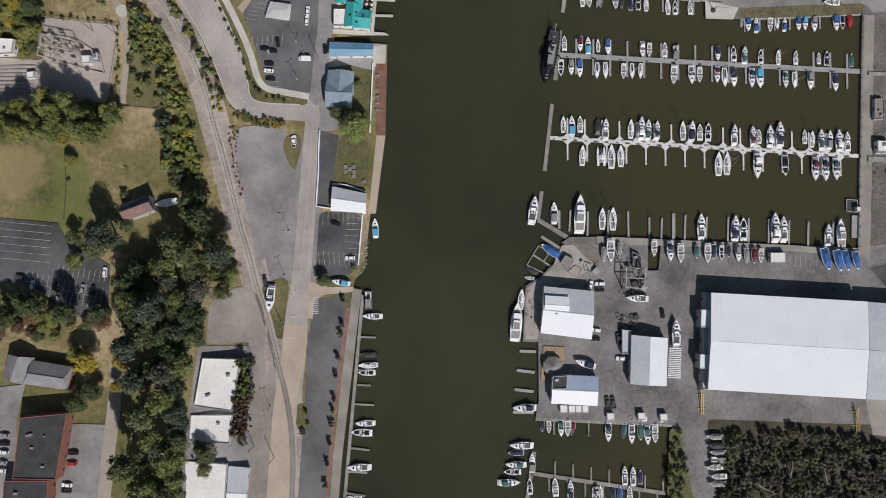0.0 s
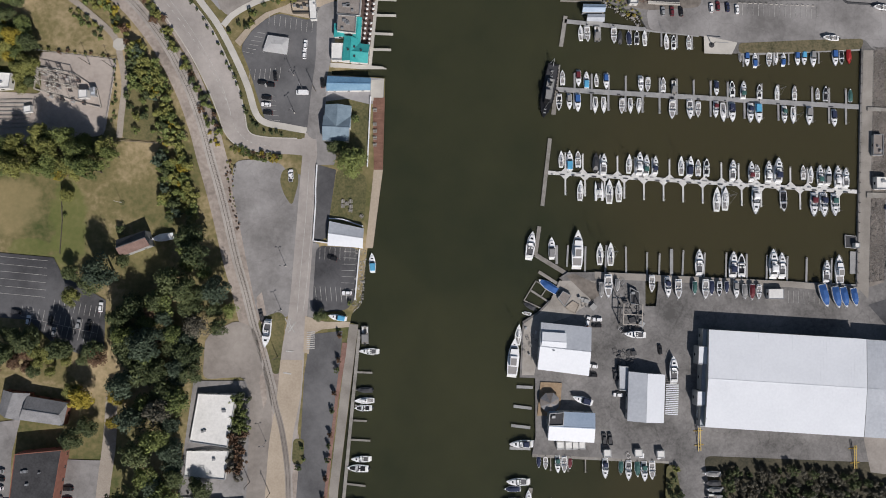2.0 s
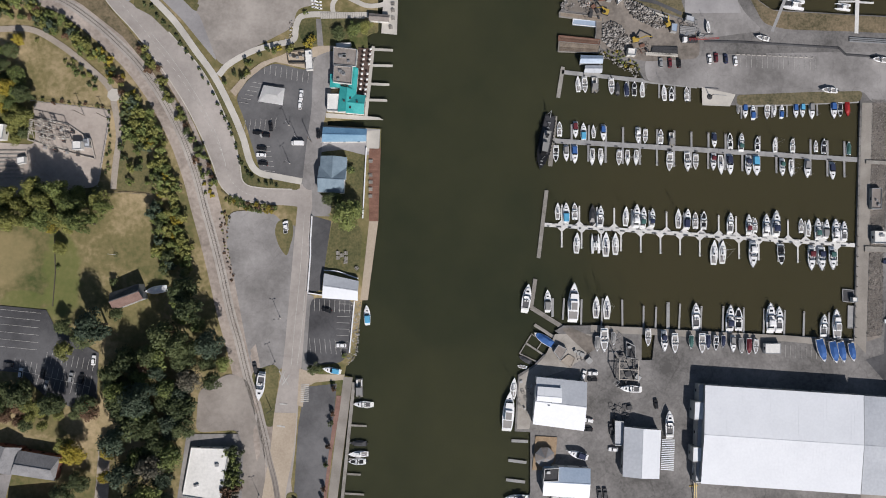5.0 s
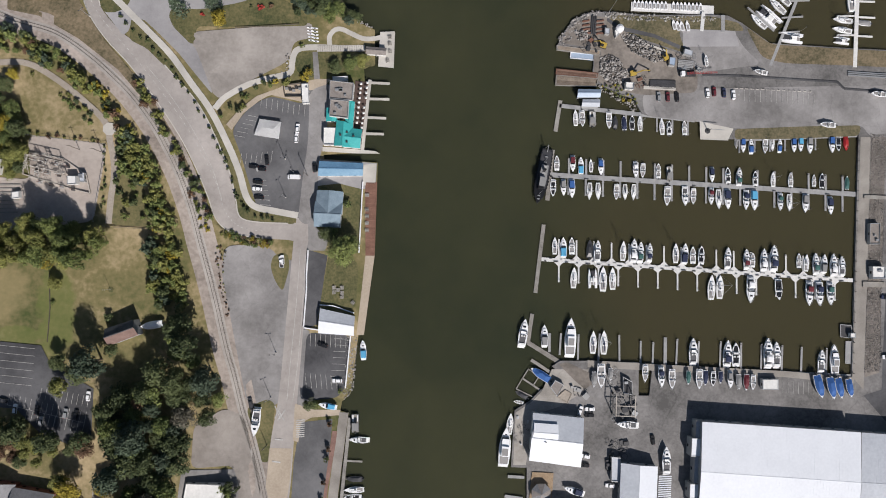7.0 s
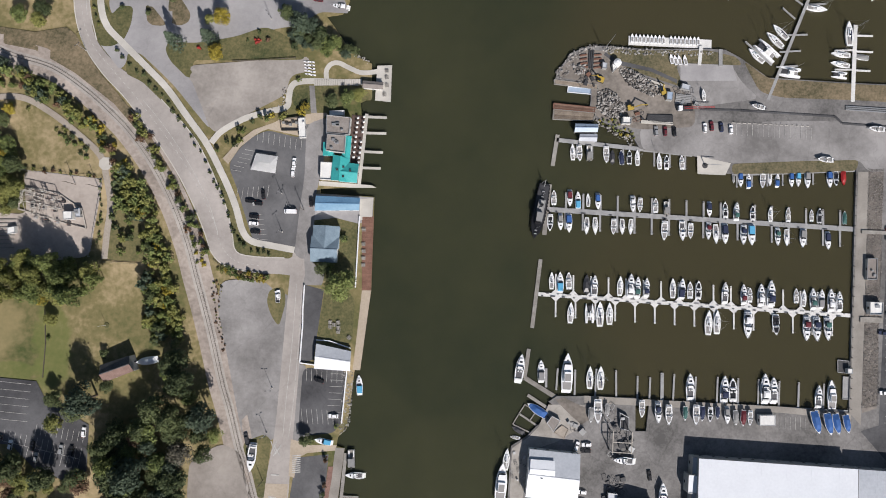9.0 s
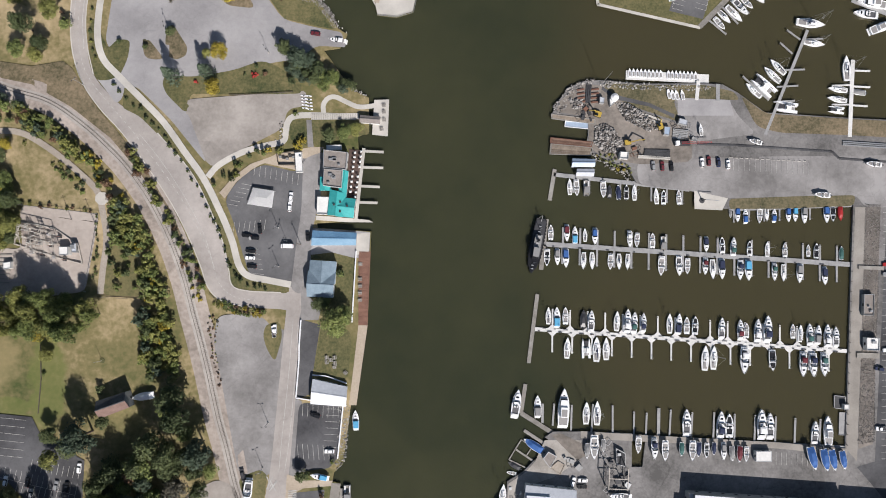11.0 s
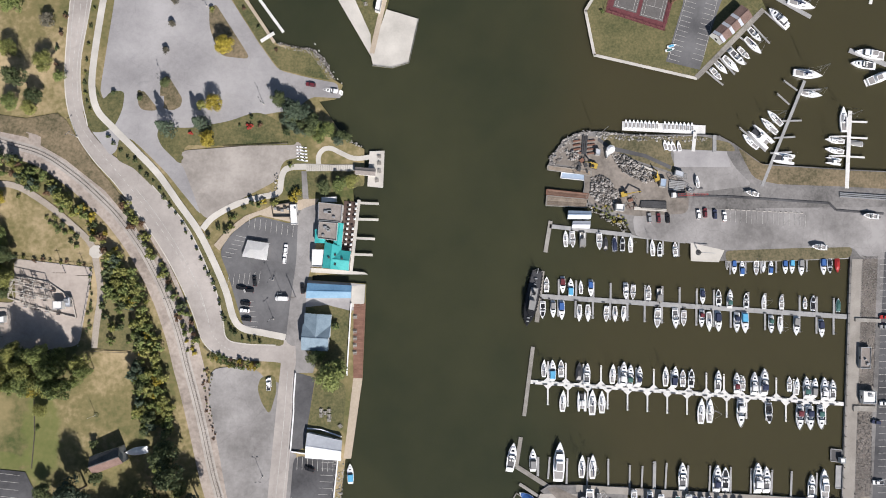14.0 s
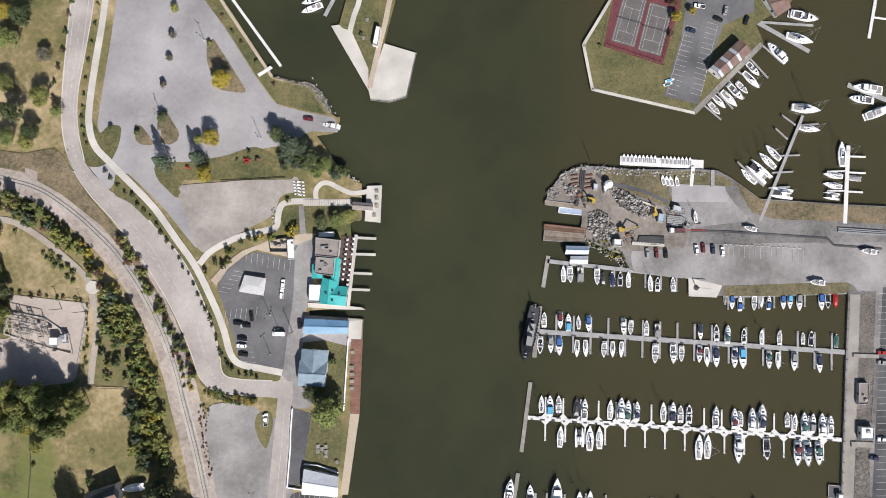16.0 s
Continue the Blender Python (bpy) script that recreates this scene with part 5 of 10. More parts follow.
dock("dock", a, b, 1.9, comb(a, b, 12, 9.0, 7, 7.5, 0.7, 1) + comb(a, b, 9, 9.0, 7, 7.5, 0.7, -1), DOCK_WOOD, "grey plank dock with southern slips")
a, b = (46.9, -80.4), (115.1, -85.8)
dock("quay_dock", a, b, 2.2, comb(a, b, 9, 8.6, 8, 7.5, 0.6, -1), DOCK_WOOD, "grey plank dock along the yard's south edge", z=0.9)
a, b = (-39.3, -16.3), (-51.3, -121.8)
root = dock("quay_dock", (-36.5, -16.9), (-48.6, -121.9), 1.6, [], DOCK_WOOD, "grey plank dock along the west boardwalk", z=0.9)
for p, q in (((-37.3, -27.4), (-29.6, -29.4)), ((-38.1, -37.7), (-30.6, -38.2)), ((-38.9, -46.2), (-31.7, -46.7)), ((-39.6, -53.9), (-32.5, -54.7)), ((-40.4, -61.1), (-33.8, -61.6)), ((-41.7, -70.4), (-32.3, -71.2)), ((-43.7, -84.5), (-34.4, -85.4)), ((-44.5, -91.6), (-35.1, -93.0)), ((-45.8, -103.0), (-36.5, -103.9)), ((-47.2, -113.3), (-37.9, -115.0))):
    dock("finger_pier", p, q, 0.9, [], DOCK_WOOD, "grey plank finger pier off the west boardwalk", z=0.8)
for p, q in (((40.2, -47.1), (48.3, -47.7)), ((38.4, -56.5), (47.3, -57.9)), ((37.0, -65.9), (46.4, -67.3)), ((35.8, -76.9), (46.1, -77.5))):
    dock("finger_pier", p, q, 1.4, [], DOCK, "pale plank finger pier off the boat yard", z=0.8)
dock("dock", (177.6, 154.5), (201.3, 208.0), 1.5, [((180.2, 172.1), (167.1, 184.5), 0.9), ((186.2, 180.6), (179.3, 187.8), 0.8), ((188.8, 187.5), (199.1, 187.7), 0.8), ((184.4, 178.9), (195.4, 179.4), 0.8), ((182.5, 171.2), (193.4, 171.7), 0.8), ((193.1, 195.8), (186.9, 201.6), 0.8), ((197.4, 203.0), (190.6, 208.2), 0.8), ((198.5, 203.0), (209.0, 203.5), 0.8), ((184.9, 176.6), (176.5, 183.6), 0.8)], DOCK, "grey angled dock with moored sailboats", z=1.3)
dock("dock", (220.7, 153.0), (224.0, 192.5), 2.0, [((222.8, 187.0), (232.6, 186.6), 0.9), ((222.2, 178.9), (232.3, 178.3), 0.9), ((221.8, 169.2), (230.5, 168.6), 0.9), ((222.2, 179.5), (212.7, 179.3), 0.8), ((221.6, 169.5), (212.3, 169.6), 0.8)], DOCK_WHITE, "pale dock with sailboats on both sides", z=1.3)
dock("dock", (225.2, 223.8), (251.0, 213.5), 2.4, [], DOCK, "grey dock with large moored yachts")
dock("dock", (242.7, 273.5), (237.2, 247.7), 1.6, [((240.2, 258.6), (252.4, 256.8), 0.9)], DOCK_WHITE, "pale dock at the edge of the basin")
dock("dock", (178.6, 256.6), (206.0, 240.8), 2.0, [((181.4, 244.7), (192.1, 234.8), 0.8), ((174.5, 238.4), (184.3, 227.3), 0.8), ((168.5, 231.1), (179.8, 223.3), 0.8), ((163.5, 226.8), (171.8, 216.7), 0.8), ((157.5, 221.1), (165.9, 211.5), 0.8), ((150.7, 213.9), (159.7, 206.1), 0.8), ((178.0, 256.4), (208.5, 254.3), 1.2)], DOCK, "grey dock and finger piers off the peninsula boardwalk", z=0.9)
dock("dinghy_dock", (108.0, 185.9), (150.2, 183.4), 4.6, [], DOCK_WHITE, "pale floating dock for small dinghies", z=0.5)
dock("float", (149.9, 180.0), (154.4, 179.7), 2.0, [], DOCK, "small grey float beside the dinghy dock", z=0.5)
dock("gangway", (154.0, 171.8), (154.3, 180.6), 1.9, [], DOCK, "grey gangway to the small float", z=1.5)
dock("floating_wall", (-87.4, 271.1), (-61.5, 234.5), 1.4, [], DOCK_WHITE, "long pale floating breakwater dock")
dock("dock", (-32.3, 273.9), (-39.5, 260.0), 1.8, [], DOCK, "grey dock in the north basin")
dock("gangway", (143.2, 172.5), (144.5, 182.4), 1.8, [], DOCK_WHITE, "pale gangway to the dinghy dock", z=1.5)


# ---- boats ----
def half_width(s, w, full=2.3, stern=0.84):
    if s < 0.45:
        return w / 2 * (stern + (1 - stern) * math.sin(math.pi / 2 * s / 0.45))
    return w / 2 * max(0.0, 1 - ((s - 0.45) / 0.55) ** full)


def outline(length, w, s0=0.0, s1=1.0, k=1.0, n=10, full=2.3, stern=0.84):
    ss = [s0 + (s1 - s0) * i / n for i in range(n + 1)]
    right = [(half_width(s, w, full, stern) * k, (s - 0.5) * length) for s in ss]
    left = [(-x, y) for x, y in reversed(right) if x > 1e-4]
    return [p for p in right if p[0] > 1e-4 or p[1] > 0] + left


def hull(root, length, w, freeboard, mat, full=2.3, stern=0.84, deck=None):
    """A hull with flared sides, a rounded gunwale and a deck."""
    bm = bmesh.new()
    rings = []
    for k, z, dy in ((0.72, -0.35, -0.15), (0.9, 0.25 * freeboard, -0.06), (1.0, freeboard, 0), (0.93, freeboard + 0.06, 0), (0.88, freeboard - 0.02, 0)):
        rings.append([bm.verts.new((x * k, y * (1 + (k - 1) * 0.3) + (dy if y > 0 else 0), z + (0.25 * freeboard * max(0, y / length) if z > 0.2 else 0))) for x, y in outline(length, w, n=12, full=full, stern=stern)])
    for r, s in zip(rings, rings[1:]):
        for i in range(len(r)):
            j = (i + 1) % len(r)
            bm.faces.new((r[i], r[j], s[j], s[i]))
    bm.faces.new(rings[0][::-1])
    bm.faces.new(rings[-1])
    return part("hull", bm, mat, root)


def raised(root, name, length, w, s0, s1, z0, z1, k, mat, shrink=0.86, full=2.3, label=""):
    bm = bmesh.new()
    prism(bm, outline(length, w, s0, s1, k, n=6, full=full), z0, z1, shrink)
    return part(name, bm, mat, root, label)


def engine(root, length, mat):
    part("outboard", box_mesh(-0.25, 0.25, -length / 2 - 0.55, -length / 2 + 0.1, 0.2, 1.15, inset=0.06), mat, root)


def runabout(root, main=WHITE, floor=COCKPIT, seat=CREAM, wide=0.66):
    n, w = 7.0, 2.45
    hull(root, n, w, 0.75, main)
    raised(root, "cockpit", n, w, 0.1, 0.5, 0.6, 0.79, wide, floor, 1.0)
    raised(root, "bow_cockpit", n, w, 0.62, 0.86, 0.6, 0.86, wide - 0.04, floor, 1.0)
    bm = bmesh.new()
    for a, b in (((-1.05, -0.2), (-0.8, 0.45)), ((-0.8, 0.45), (0.8, 0.45)), ((0.8, 0.45), (1.05, -0.2))):
        beam(bm, (*a, 1.1), (*b, 1.1), 0.07, 0.45)
    part("windscreen", bm, GLASS, root)
    for x in (-0.5, 0.5):
        part("seat", box_mesh(x - 0.28, x + 0.28, -0.9, -0.35, 0.78, 1.15, inset=0.05), seat, root)
    part("bench", box_mesh(-0.85, 0.85, -2.95, -2.4, 0.78, 1.12, inset=0.05), seat, root)
    engine(root, n, CHARCOAL)


def cruiser(root, main=WHITE, top=None, floor=COCKPIT_DARK):
    n, w = 9.5, 3.1
    hull(root, n, w, 1.1, main)
    raised(root, "cabin", n, w, 0.5, 0.86, 1.05, 1.6, 0.74, main, 0.84)
    raised(root, "deck_hatch", n, w, 0.68, 0.75, 1.6, 1.68, 0.4, GLASS, 0.9)
    raised(root, "cockpit", n, w, 0.07, 0.42, 0.9, 1.14, 0.7, floor, 1.0)
    bm = bmesh.new()
    for a, b in (((-1.25, -0.6), (-1.0, 0.55)), ((-1.0, 0.55), (1.0, 0.55)), ((1.0, 0.55), (1.25, -0.6))):
        beam(bm, (*a, 1.75), (*b, 1.75), 0.22, 0.6)
    part("windscreen", bm, GLASS, root)
    for x in (-0.75, 0.2):
        part("seat", box_mesh(x, x + 0.6, -1.5, -0.9, 1.14, 1.7, inset=0.05), CREAM, root)
    part("bench", box_mesh(-1.1, 1.1, -4.2, -3.6, 1.14, 1.5, inset=0.05), CREAM, root)
    part("swim_platform", box_mesh(-1.2, 1.2, -5.4, -4.72, 0.25, 0.35), CREAM, root)
    if top:
        bm = bmesh.new()
        prism(bm, [(-1.1, -3.0), (1.1, -3.0), (1.05, -0.8), (-1.05, -0.8)], 2.3, 2.44, 0.97)
        prism(bm, [(-1.06, -2.95), (1.06, -2.95), (1.0, -0.85), (-1.0, -0.85)], 2.444, 2.66, 0.62)
        cover = part("bimini", bm, top, root)
        for x in (-1.15, 1.15):
            bm = bmesh.new()
            beam(bm, (x * 0.88, -2.6, 1.1), (x * 0.88, -2.6, 2.3), 0.05)
            part("frame", bm, STEEL_GALV, cover)
    bm = bmesh.new()
    edge = outline(n, w, 0.5, 0.985, 0.86, n=8)
    rod(bm, [(*p, 1.85) for p in edge], 0.05)
    part("bow_rail", bm, STEEL_GALV, root)


def yacht(root, main=WHITE):
    n, w = 15.0, 4.6
    hull(root, n, w, 1.7, main, full=2.0)
    raised(root, "cabin", n, w, 0.25, 0.72, 1.65, 2.9, 0.76, main, 0.9)
    raised(root, "window_band", n, w, 0.45, 0.735, 2.2, 2.7, 0.75, GLASS, 0.92)
    raised(root, "flybridge", n, w, 0.25, 0.52, 2.9, 3.6, 0.62, main, 0.95)
    raised(root, "flybridge_floor", n, w, 0.28, 0.46, 3.6, 3.65, 0.5, COCKPIT, 1)
    raised(root, "cockpit", n, w, 0.04, 0.23, 1.5, 1.76, 0.78, COCKPIT, 1)
    raised(root, "deck_hatch", n, w, 0.79, 0.83, 1.7, 1.82, 0.3, GLASS, 0.9)
    part("swim_platform", box_mesh(-1.9, 1.9, -8.4, -7.45, 0.3, 0.42), CREAM, root)
    bm = bmesh.new()
    edge = outline(n, w, 0.4, 0.985, 0.88, n=8)
    rod(bm, [(*p, 2.6) for p in edge], 0.06)
    part("bow_rail", bm, STEEL_GALV, root)


def sailboat(root, main=WHITE, cover=NAVY, deck=CREAM):
    n, w = 9.0, 2.85
    hull(root, n, w, 0.95, main, full=1.9, stern=0.68)
    raised(root, "deck", n, w, 0.03, 0.95, 0.9, 0.99, 0.84, deck, 1.0, full=1.9)
    raised(root, "cabin", n, w, 0.38, 0.72, 0.99, 1.4, 0.58, main, 0.84, full=1.9)
    raised(root, "cabin_window", n, w, 0.42, 0.66, 1.1, 1.28, 0.575, GLASS, 0.96, full=1.9)
    raised(root, "hatch", n, w, 0.4, 0.47, 1.4, 1.46, 0.28, GLASS, 1)
    raised(root, "cockpit", n, w, 0.08, 0.34, 0.85, 1.02, 0.56, COCKPIT, 1.0)
    bm = bmesh.new()
    tube(bm, (0, 0.75, 1.0), (0, 0.7, 11.5), 0.055, 0.035)
    mast = part("mast", bm, STEEL_GALV, root)
    bm = bmesh.new()
    beam(bm, (-0.8, 0.74, 6.4), (0.8, 0.74, 6.4), 0.06)
    part("spreader", bm, STEEL_GALV, mast)
    bm = bmesh.new()
    tube(bm, (0, 0.6, 2.1), (0, -3.0, 2.0), 0.2, 0.13)
    part("boom", bm, cover, root, "boom under a canvas sail cover")
    for name, p in (("forestay", (0, 4.3, 1.2)), ("backstay", (0, -4.3, 1.0)), ("shroud", (1.2, 0.6, 1.0)), ("shroud", (-1.2, 0.6, 1.0))):
        bm = bmesh.new()
        beam(bm, p, (0, 0.7, 11.3), 0.035)
        part(name, bm, STEEL_GALV, root)


def covered(root, cover=BLUE, main=WHITE):
    n, w = 7.0, 2.5
    hull(root, n, w, 0.75, main)
    bm = bmesh.new()
    prism(bm, outline(n, w, 0.04, 0.9, 0.94, n=8), 0.7, 0.92, 0.97)
    prism(bm, outline(n, w, 0.08, 0.78, 0.86, n=6), 0.924, 1.45, 0.45)
    part("cover", bm, cover, root, "taut canvas mooring cover")
    engine(root, n, CHARCOAL)


def half_covered(root, cover=AZURE, main=WHITE):
    n, w = 8.5, 2.9
    hull(root, n, w, 0.95, main)
    raised(root, "cabin", n, w, 0.5, 0.84, 0.9, 1.4, 0.72, main, 0.84)
    raised(root, "windscreen", n, w, 0.47, 0.53, 1.3, 1.75, 0.72, GLASS, 0.9)
    bm = bmesh.new()
    prism(bm, outline(n, w, 0.05, 0.47, 0.9, n=5), 0.9, 1.85, 0.8)
    part("canvas_enclosure", bm, cover, root)
    part("swim_platform", box_mesh(-1.1, 1.1, -4.85, -4.22, 0.25, 0.35), CREAM, root)
    raised(root, "deck_hatch", n, w, 0.66, 0.72, 1.4, 1.46, 0.36, GLASS, 0.9)


def pontoon(root, cover=GREYCOVER):
    for x in (-0.95, 0.95):
        bm = bmesh.new()
        tube(bm, (x, -3.5, 0.15), (x, 3.3, 0.15), 0.33, 0.3, 10)
        part("pontoon", bm, STEEL_GALV, root)
    part("deck", box_mesh(-1.25, 1.25, -3.4, 3.4, 0.5, 0.6), DOCK_WOOD, root)
    for x0, x1, y0, y1 in ((-1.25, -1.19, -3.2, 3.3), (1.19, 1.25, -3.2, 3.3), (-1.19, 1.19, 3.24, 3.3)):
        part("fence", box_mesh(x0, x1, y0, y1, 0.62, 1.3), SILVER, root)
    for x in (-0.85, 0.85):
        part("bench", box_mesh(x - 0.3, x + 0.3, 0.6, 3.0, 0.6, 1.05, inset=0.04), CREAM, root)
    canopy = part("bimini", box_mesh(-1.2, 1.2, -2.6, 0.3, 2.3, 2.4, inset=0.06), cover, root)
    for x in (-1.1, 1.1):
        bm = bmesh.new()
        beam(bm, (x, -1.2, 0.6), (x, -1.2, 2.3), 0.05)
        part("frame", bm, STEEL_GALV, canopy)
    engine(root, 6.8, CHARCOAL)


def catamaran(root):
    for x in (-1.5, 1.5):
        bm = bmesh.new()
        pts = [(x + p * 0.5, q) for p, q in outline(9.5, 2.4, n=8)]
        prism(bm, pts, -0.3, 1.1, 0.96)
        part("hull", bm, WHITE, root)
    part("bridge_deck", box_mesh(-1.5, 1.5, -3.2, 0.6, 0.95, 1.35), WHITE, root)
    part("cabin", box_mesh(-1.3, 1.3, -1.6, 0.5, 1.35, 1.9, inset=0.25), CREAM, root)
    part("cabin_window", box_mesh(-1.15, 1.15, -0.2, 0.45, 1.5, 1.8, inset=0.1), GLASS, root)
    part("cockpit", box_mesh(-1.1, 1.1, -3.1, -1.9, 1.354, 1.4), COCKPIT, root)
    part("trampoline", box_mesh(-1.0, 1.0, 0.65, 3.6, 1.0, 1.03), CHARCOAL, root)
    bm = bmesh.new()
    tube(bm, (0, 0.4, 1.3), (0, 0.3, 12.5), 0.07, 0.05)
    part("mast", bm, STEEL_GALV, root)
    bm = bmesh.new()
    tube(bm, (0, 1.0, 2.6), (0, -3.2, 2.5), 0.22, 0.15)
    part("boom", bm, WHITE, root)


def dinghy(root):
    hull(root, 4.2, 1.6, 0.45, WHITE)
    raised(root, "cockpit", 4.2, 1.6, 0.1, 0.6, 0.4, 0.5, 0.6, COCKPIT, 1)


KINDS = {
    "r": (7.0, runabout, {}, "white open runabout moored in a marina slip"),
    "d": (7.0, runabout, {"main": WHITE, "floor": BLACK}, "white runabout with a dark open cockpit"),
    "k": (7.0, runabout, {"floor": BLACK, "seat": CHARCOAL, "wide": 0.8}, "runabout with a white rim and a black interior"),
    "B": (8.5, half_covered, {"cover": BLUE}, "white boat with a bright blue canvas enclosure"),
    "N": (8.5, half_covered, {"cover": MAROON}, "white boat with a maroon canvas enclosure"),
    "c": (9.5, cruiser, {}, "white cabin cruiser with an open cockpit"),
    "n": (9.5, cruiser, {"top": NAVY}, "white cabin cruiser with a navy bimini top"),
    "t": (9.5, cruiser, {"top": TEAL}, "white cabin cruiser with a teal bimini top"),
    "m": (9.5, cruiser, {"top": MAROON}, "white cabin cruiser with a maroon bimini top"),
    "w": (9.5, cruiser, {"top": WHITE}, "white cabin cruiser with a white hard top"),
    "y": (15.0, yacht, {}, "large white motor yacht with a flybridge"),
    "s": (9.0, sailboat, {}, "white sailing boat with a navy sail cover"),
    "S": (9.0, sailboat, {"cover": WHITE}, "white sailing boat with a white sail cover"),
    "b": (7.0, covered, {"cover": BLUE}, "boat under a bright blue canvas cover"),
    "v": (7.0, covered, {"cover": NAVY}, "boat under a navy canvas cover"),
    "g": (7.0, covered, {"cover": GREYCOVER}, "boat under a grey canvas cover"),
    "o": (7.0, covered, {"cover": CHARCOAL, "main": CHARCOAL}, "boat under a near-black canvas cover"),
    "W": (7.0, covered, {"cover": WHITE}, "boat under a white cover beside the brown house"),
    "M": (7.0, covered, {"cover": MAROON}, "boat under a maroon canvas cover"),
    "T": (7.0, covered, {"cover": TEAL}, "boat under a teal canvas cover"),
    "R": (7.0, covered, {"cover": RED, "main": RED}, "red boat under a red cover"),
    "a": (8.5, half_covered, {}, "white cruiser with an azure canvas enclosure"),
    "h": (8.5, half_covered, {"cover": NAVY}, "white cruiser with a navy canvas enclosure"),
    "x": (8.5, half_covered, {"cover": GREYCOVER}, "white cruiser with a grey canvas enclosure"),
    "p": (7.2, pontoon, {}, "pontoon boat with a grey canopy"),
    "C": (9.5, catamaran, {}, "white sailing catamaran with a furled sail"),
    "i": (4.2, dinghy, {}, "small white dinghy on the float"),
}
TEMPLATES = {}
rnd_boat = random.Random(5)


def trailer(at, heading, length, top):
    """A boat trailer under a boat on land."""
    base = surface(*at)
    root = thing("boat_trailer", pose(*at, base, 0, 0, heading), "galvanised boat trailer standing on the ground", "trailer", "boat trailers")
    h = top - base
    for x in (-0.6, 0.6):
        bm = bmesh.new()
        beam(bm, (x, -length * 0.42, h - 0.08), (x, length * 0.3, h - 0.08), 0.12, 0.16)
        part("bunk", bm, STEEL_GALV, root)
        bm = bmesh.new()
        beam(bm, (x, length * 0.3, h - 0.1), (0, length * 0.55, h - 0.1), 0.1)
        part("tongue", bm, STEEL_GALV, root)
    for x in (-1.0, 1.0):
        bm = bmesh.new()
        tube(bm, (x - 0.1, -length * 0.15, 0.3), (x + 0.1, -length * 0.15, 0.3), 0.3, 0.3, 12)
        part("wheel", bm, RUBBER, root)
    bm = bmesh.new()
    beam(bm, (-1.0, -length * 0.15, 0.3), (1.0, -length * 0.15, 0.3), 0.1)
    part("axle", bm, STEEL_GALV, root)
    bm = bmesh.new()
    tube(bm, (0, length * 0.53, 0), (0, length * 0.53, h - 0.05), 0.06)
    part("jack", bm, STEEL_GALV, root)


def boat(kind, at, length, heading, z=0.0, group="boats in the marina"):
    nominal, build, options, label = KINDS[kind]
    s = length / nominal
    if z > 1.5:
        z = height(*at) + 1.0
        trailer(at, heading, length, z - 0.35 * s - 0.01)
    m = pose(*at, z, 0, 0, heading + rnd_boat.uniform(-2.5, 2.5)) @ Matrix.Diagonal((s, s, s, 1))
    if kind not in TEMPLATES:
        root = thing("sailboat" if build in (sailboat, catamaran) else "boat", m, label, "boat", group)
        build(root, **options)
        TEMPLATES[kind] = (root, s)
        return root
    first, s0 = TEMPLATES[kind]
    return tagged(copy_thing(first, m @ Matrix.Diagonal((1 / s0, 1 / s0, 1 / s0, 1))), group=group)


def moor(heading, rows, z=0.0, group="boats in the marina"):
    for kind, at, length in rows:
        boat(kind[0], at, length, heading + (180 if kind.endswith("-") else 0), z, group)


moor(-2, [("r", (68.2, 106.7), 7.8), ("N-", (76.2, 106.0), 8.1), ("a", (80.2, 105.3), 8.7), ("s", (85.3, 105.2), 6.9), ("B-", (90.2, 104.2), 8.1), ("w-", (107.6, 102.6), 8.1), ("r-", (111.3, 102.2), 7.5), ("r", (119.1, 102.0), 7.8), ("p", (124.5, 100.5), 7.5), ("h-", (146.1, 99.4), 7.5), ("d", (154.1, 99.2), 8.4),
          ("t", (159.6, 98.4), 9.4), ("d", (167.9, 97.4), 7.8), ("S", (176.9, 96.9), 7.8), ("r", (185.8, 96.4), 7.5), ("r", (197.7, 95.8), 6.2), ("k", (201.7, 95.7), 7.8), ("T", (214.4, 94.5), 6.9)])
moor(178, [("d", (66.0, 94.1), 8.7), ("x", (71.2, 94.2), 8.1), ("B", (75.4, 93.6), 9.4), ("s", (84.2, 92.2), 8.7), ("S", (88.5, 92.1), 8.7), ("r", (97.7, 91.6), 8.1), ("s", (102.0, 91.5), 8.1), ("S", (106.3, 91.4), 8.1), ("r", (123.1, 89.2), 10.0), ("c", (132.0, 89.0), 10.0), ("r", (136.3, 88.9), 8.1), ("m", (145.2, 88.7), 8.7),
           ("s", (148.9, 87.1), 10.0), ("h", (153.5, 87.0), 10.0), ("n", (162.7, 86.5), 10.0), ("a", (166.8, 86.4), 10.6), ("t", (180.0, 85.2), 8.7), ("S", (184.6, 84.8), 8.7), ("x", (192.7, 84.3), 9.4), ("h", (205.4, 82.8), 8.7)])
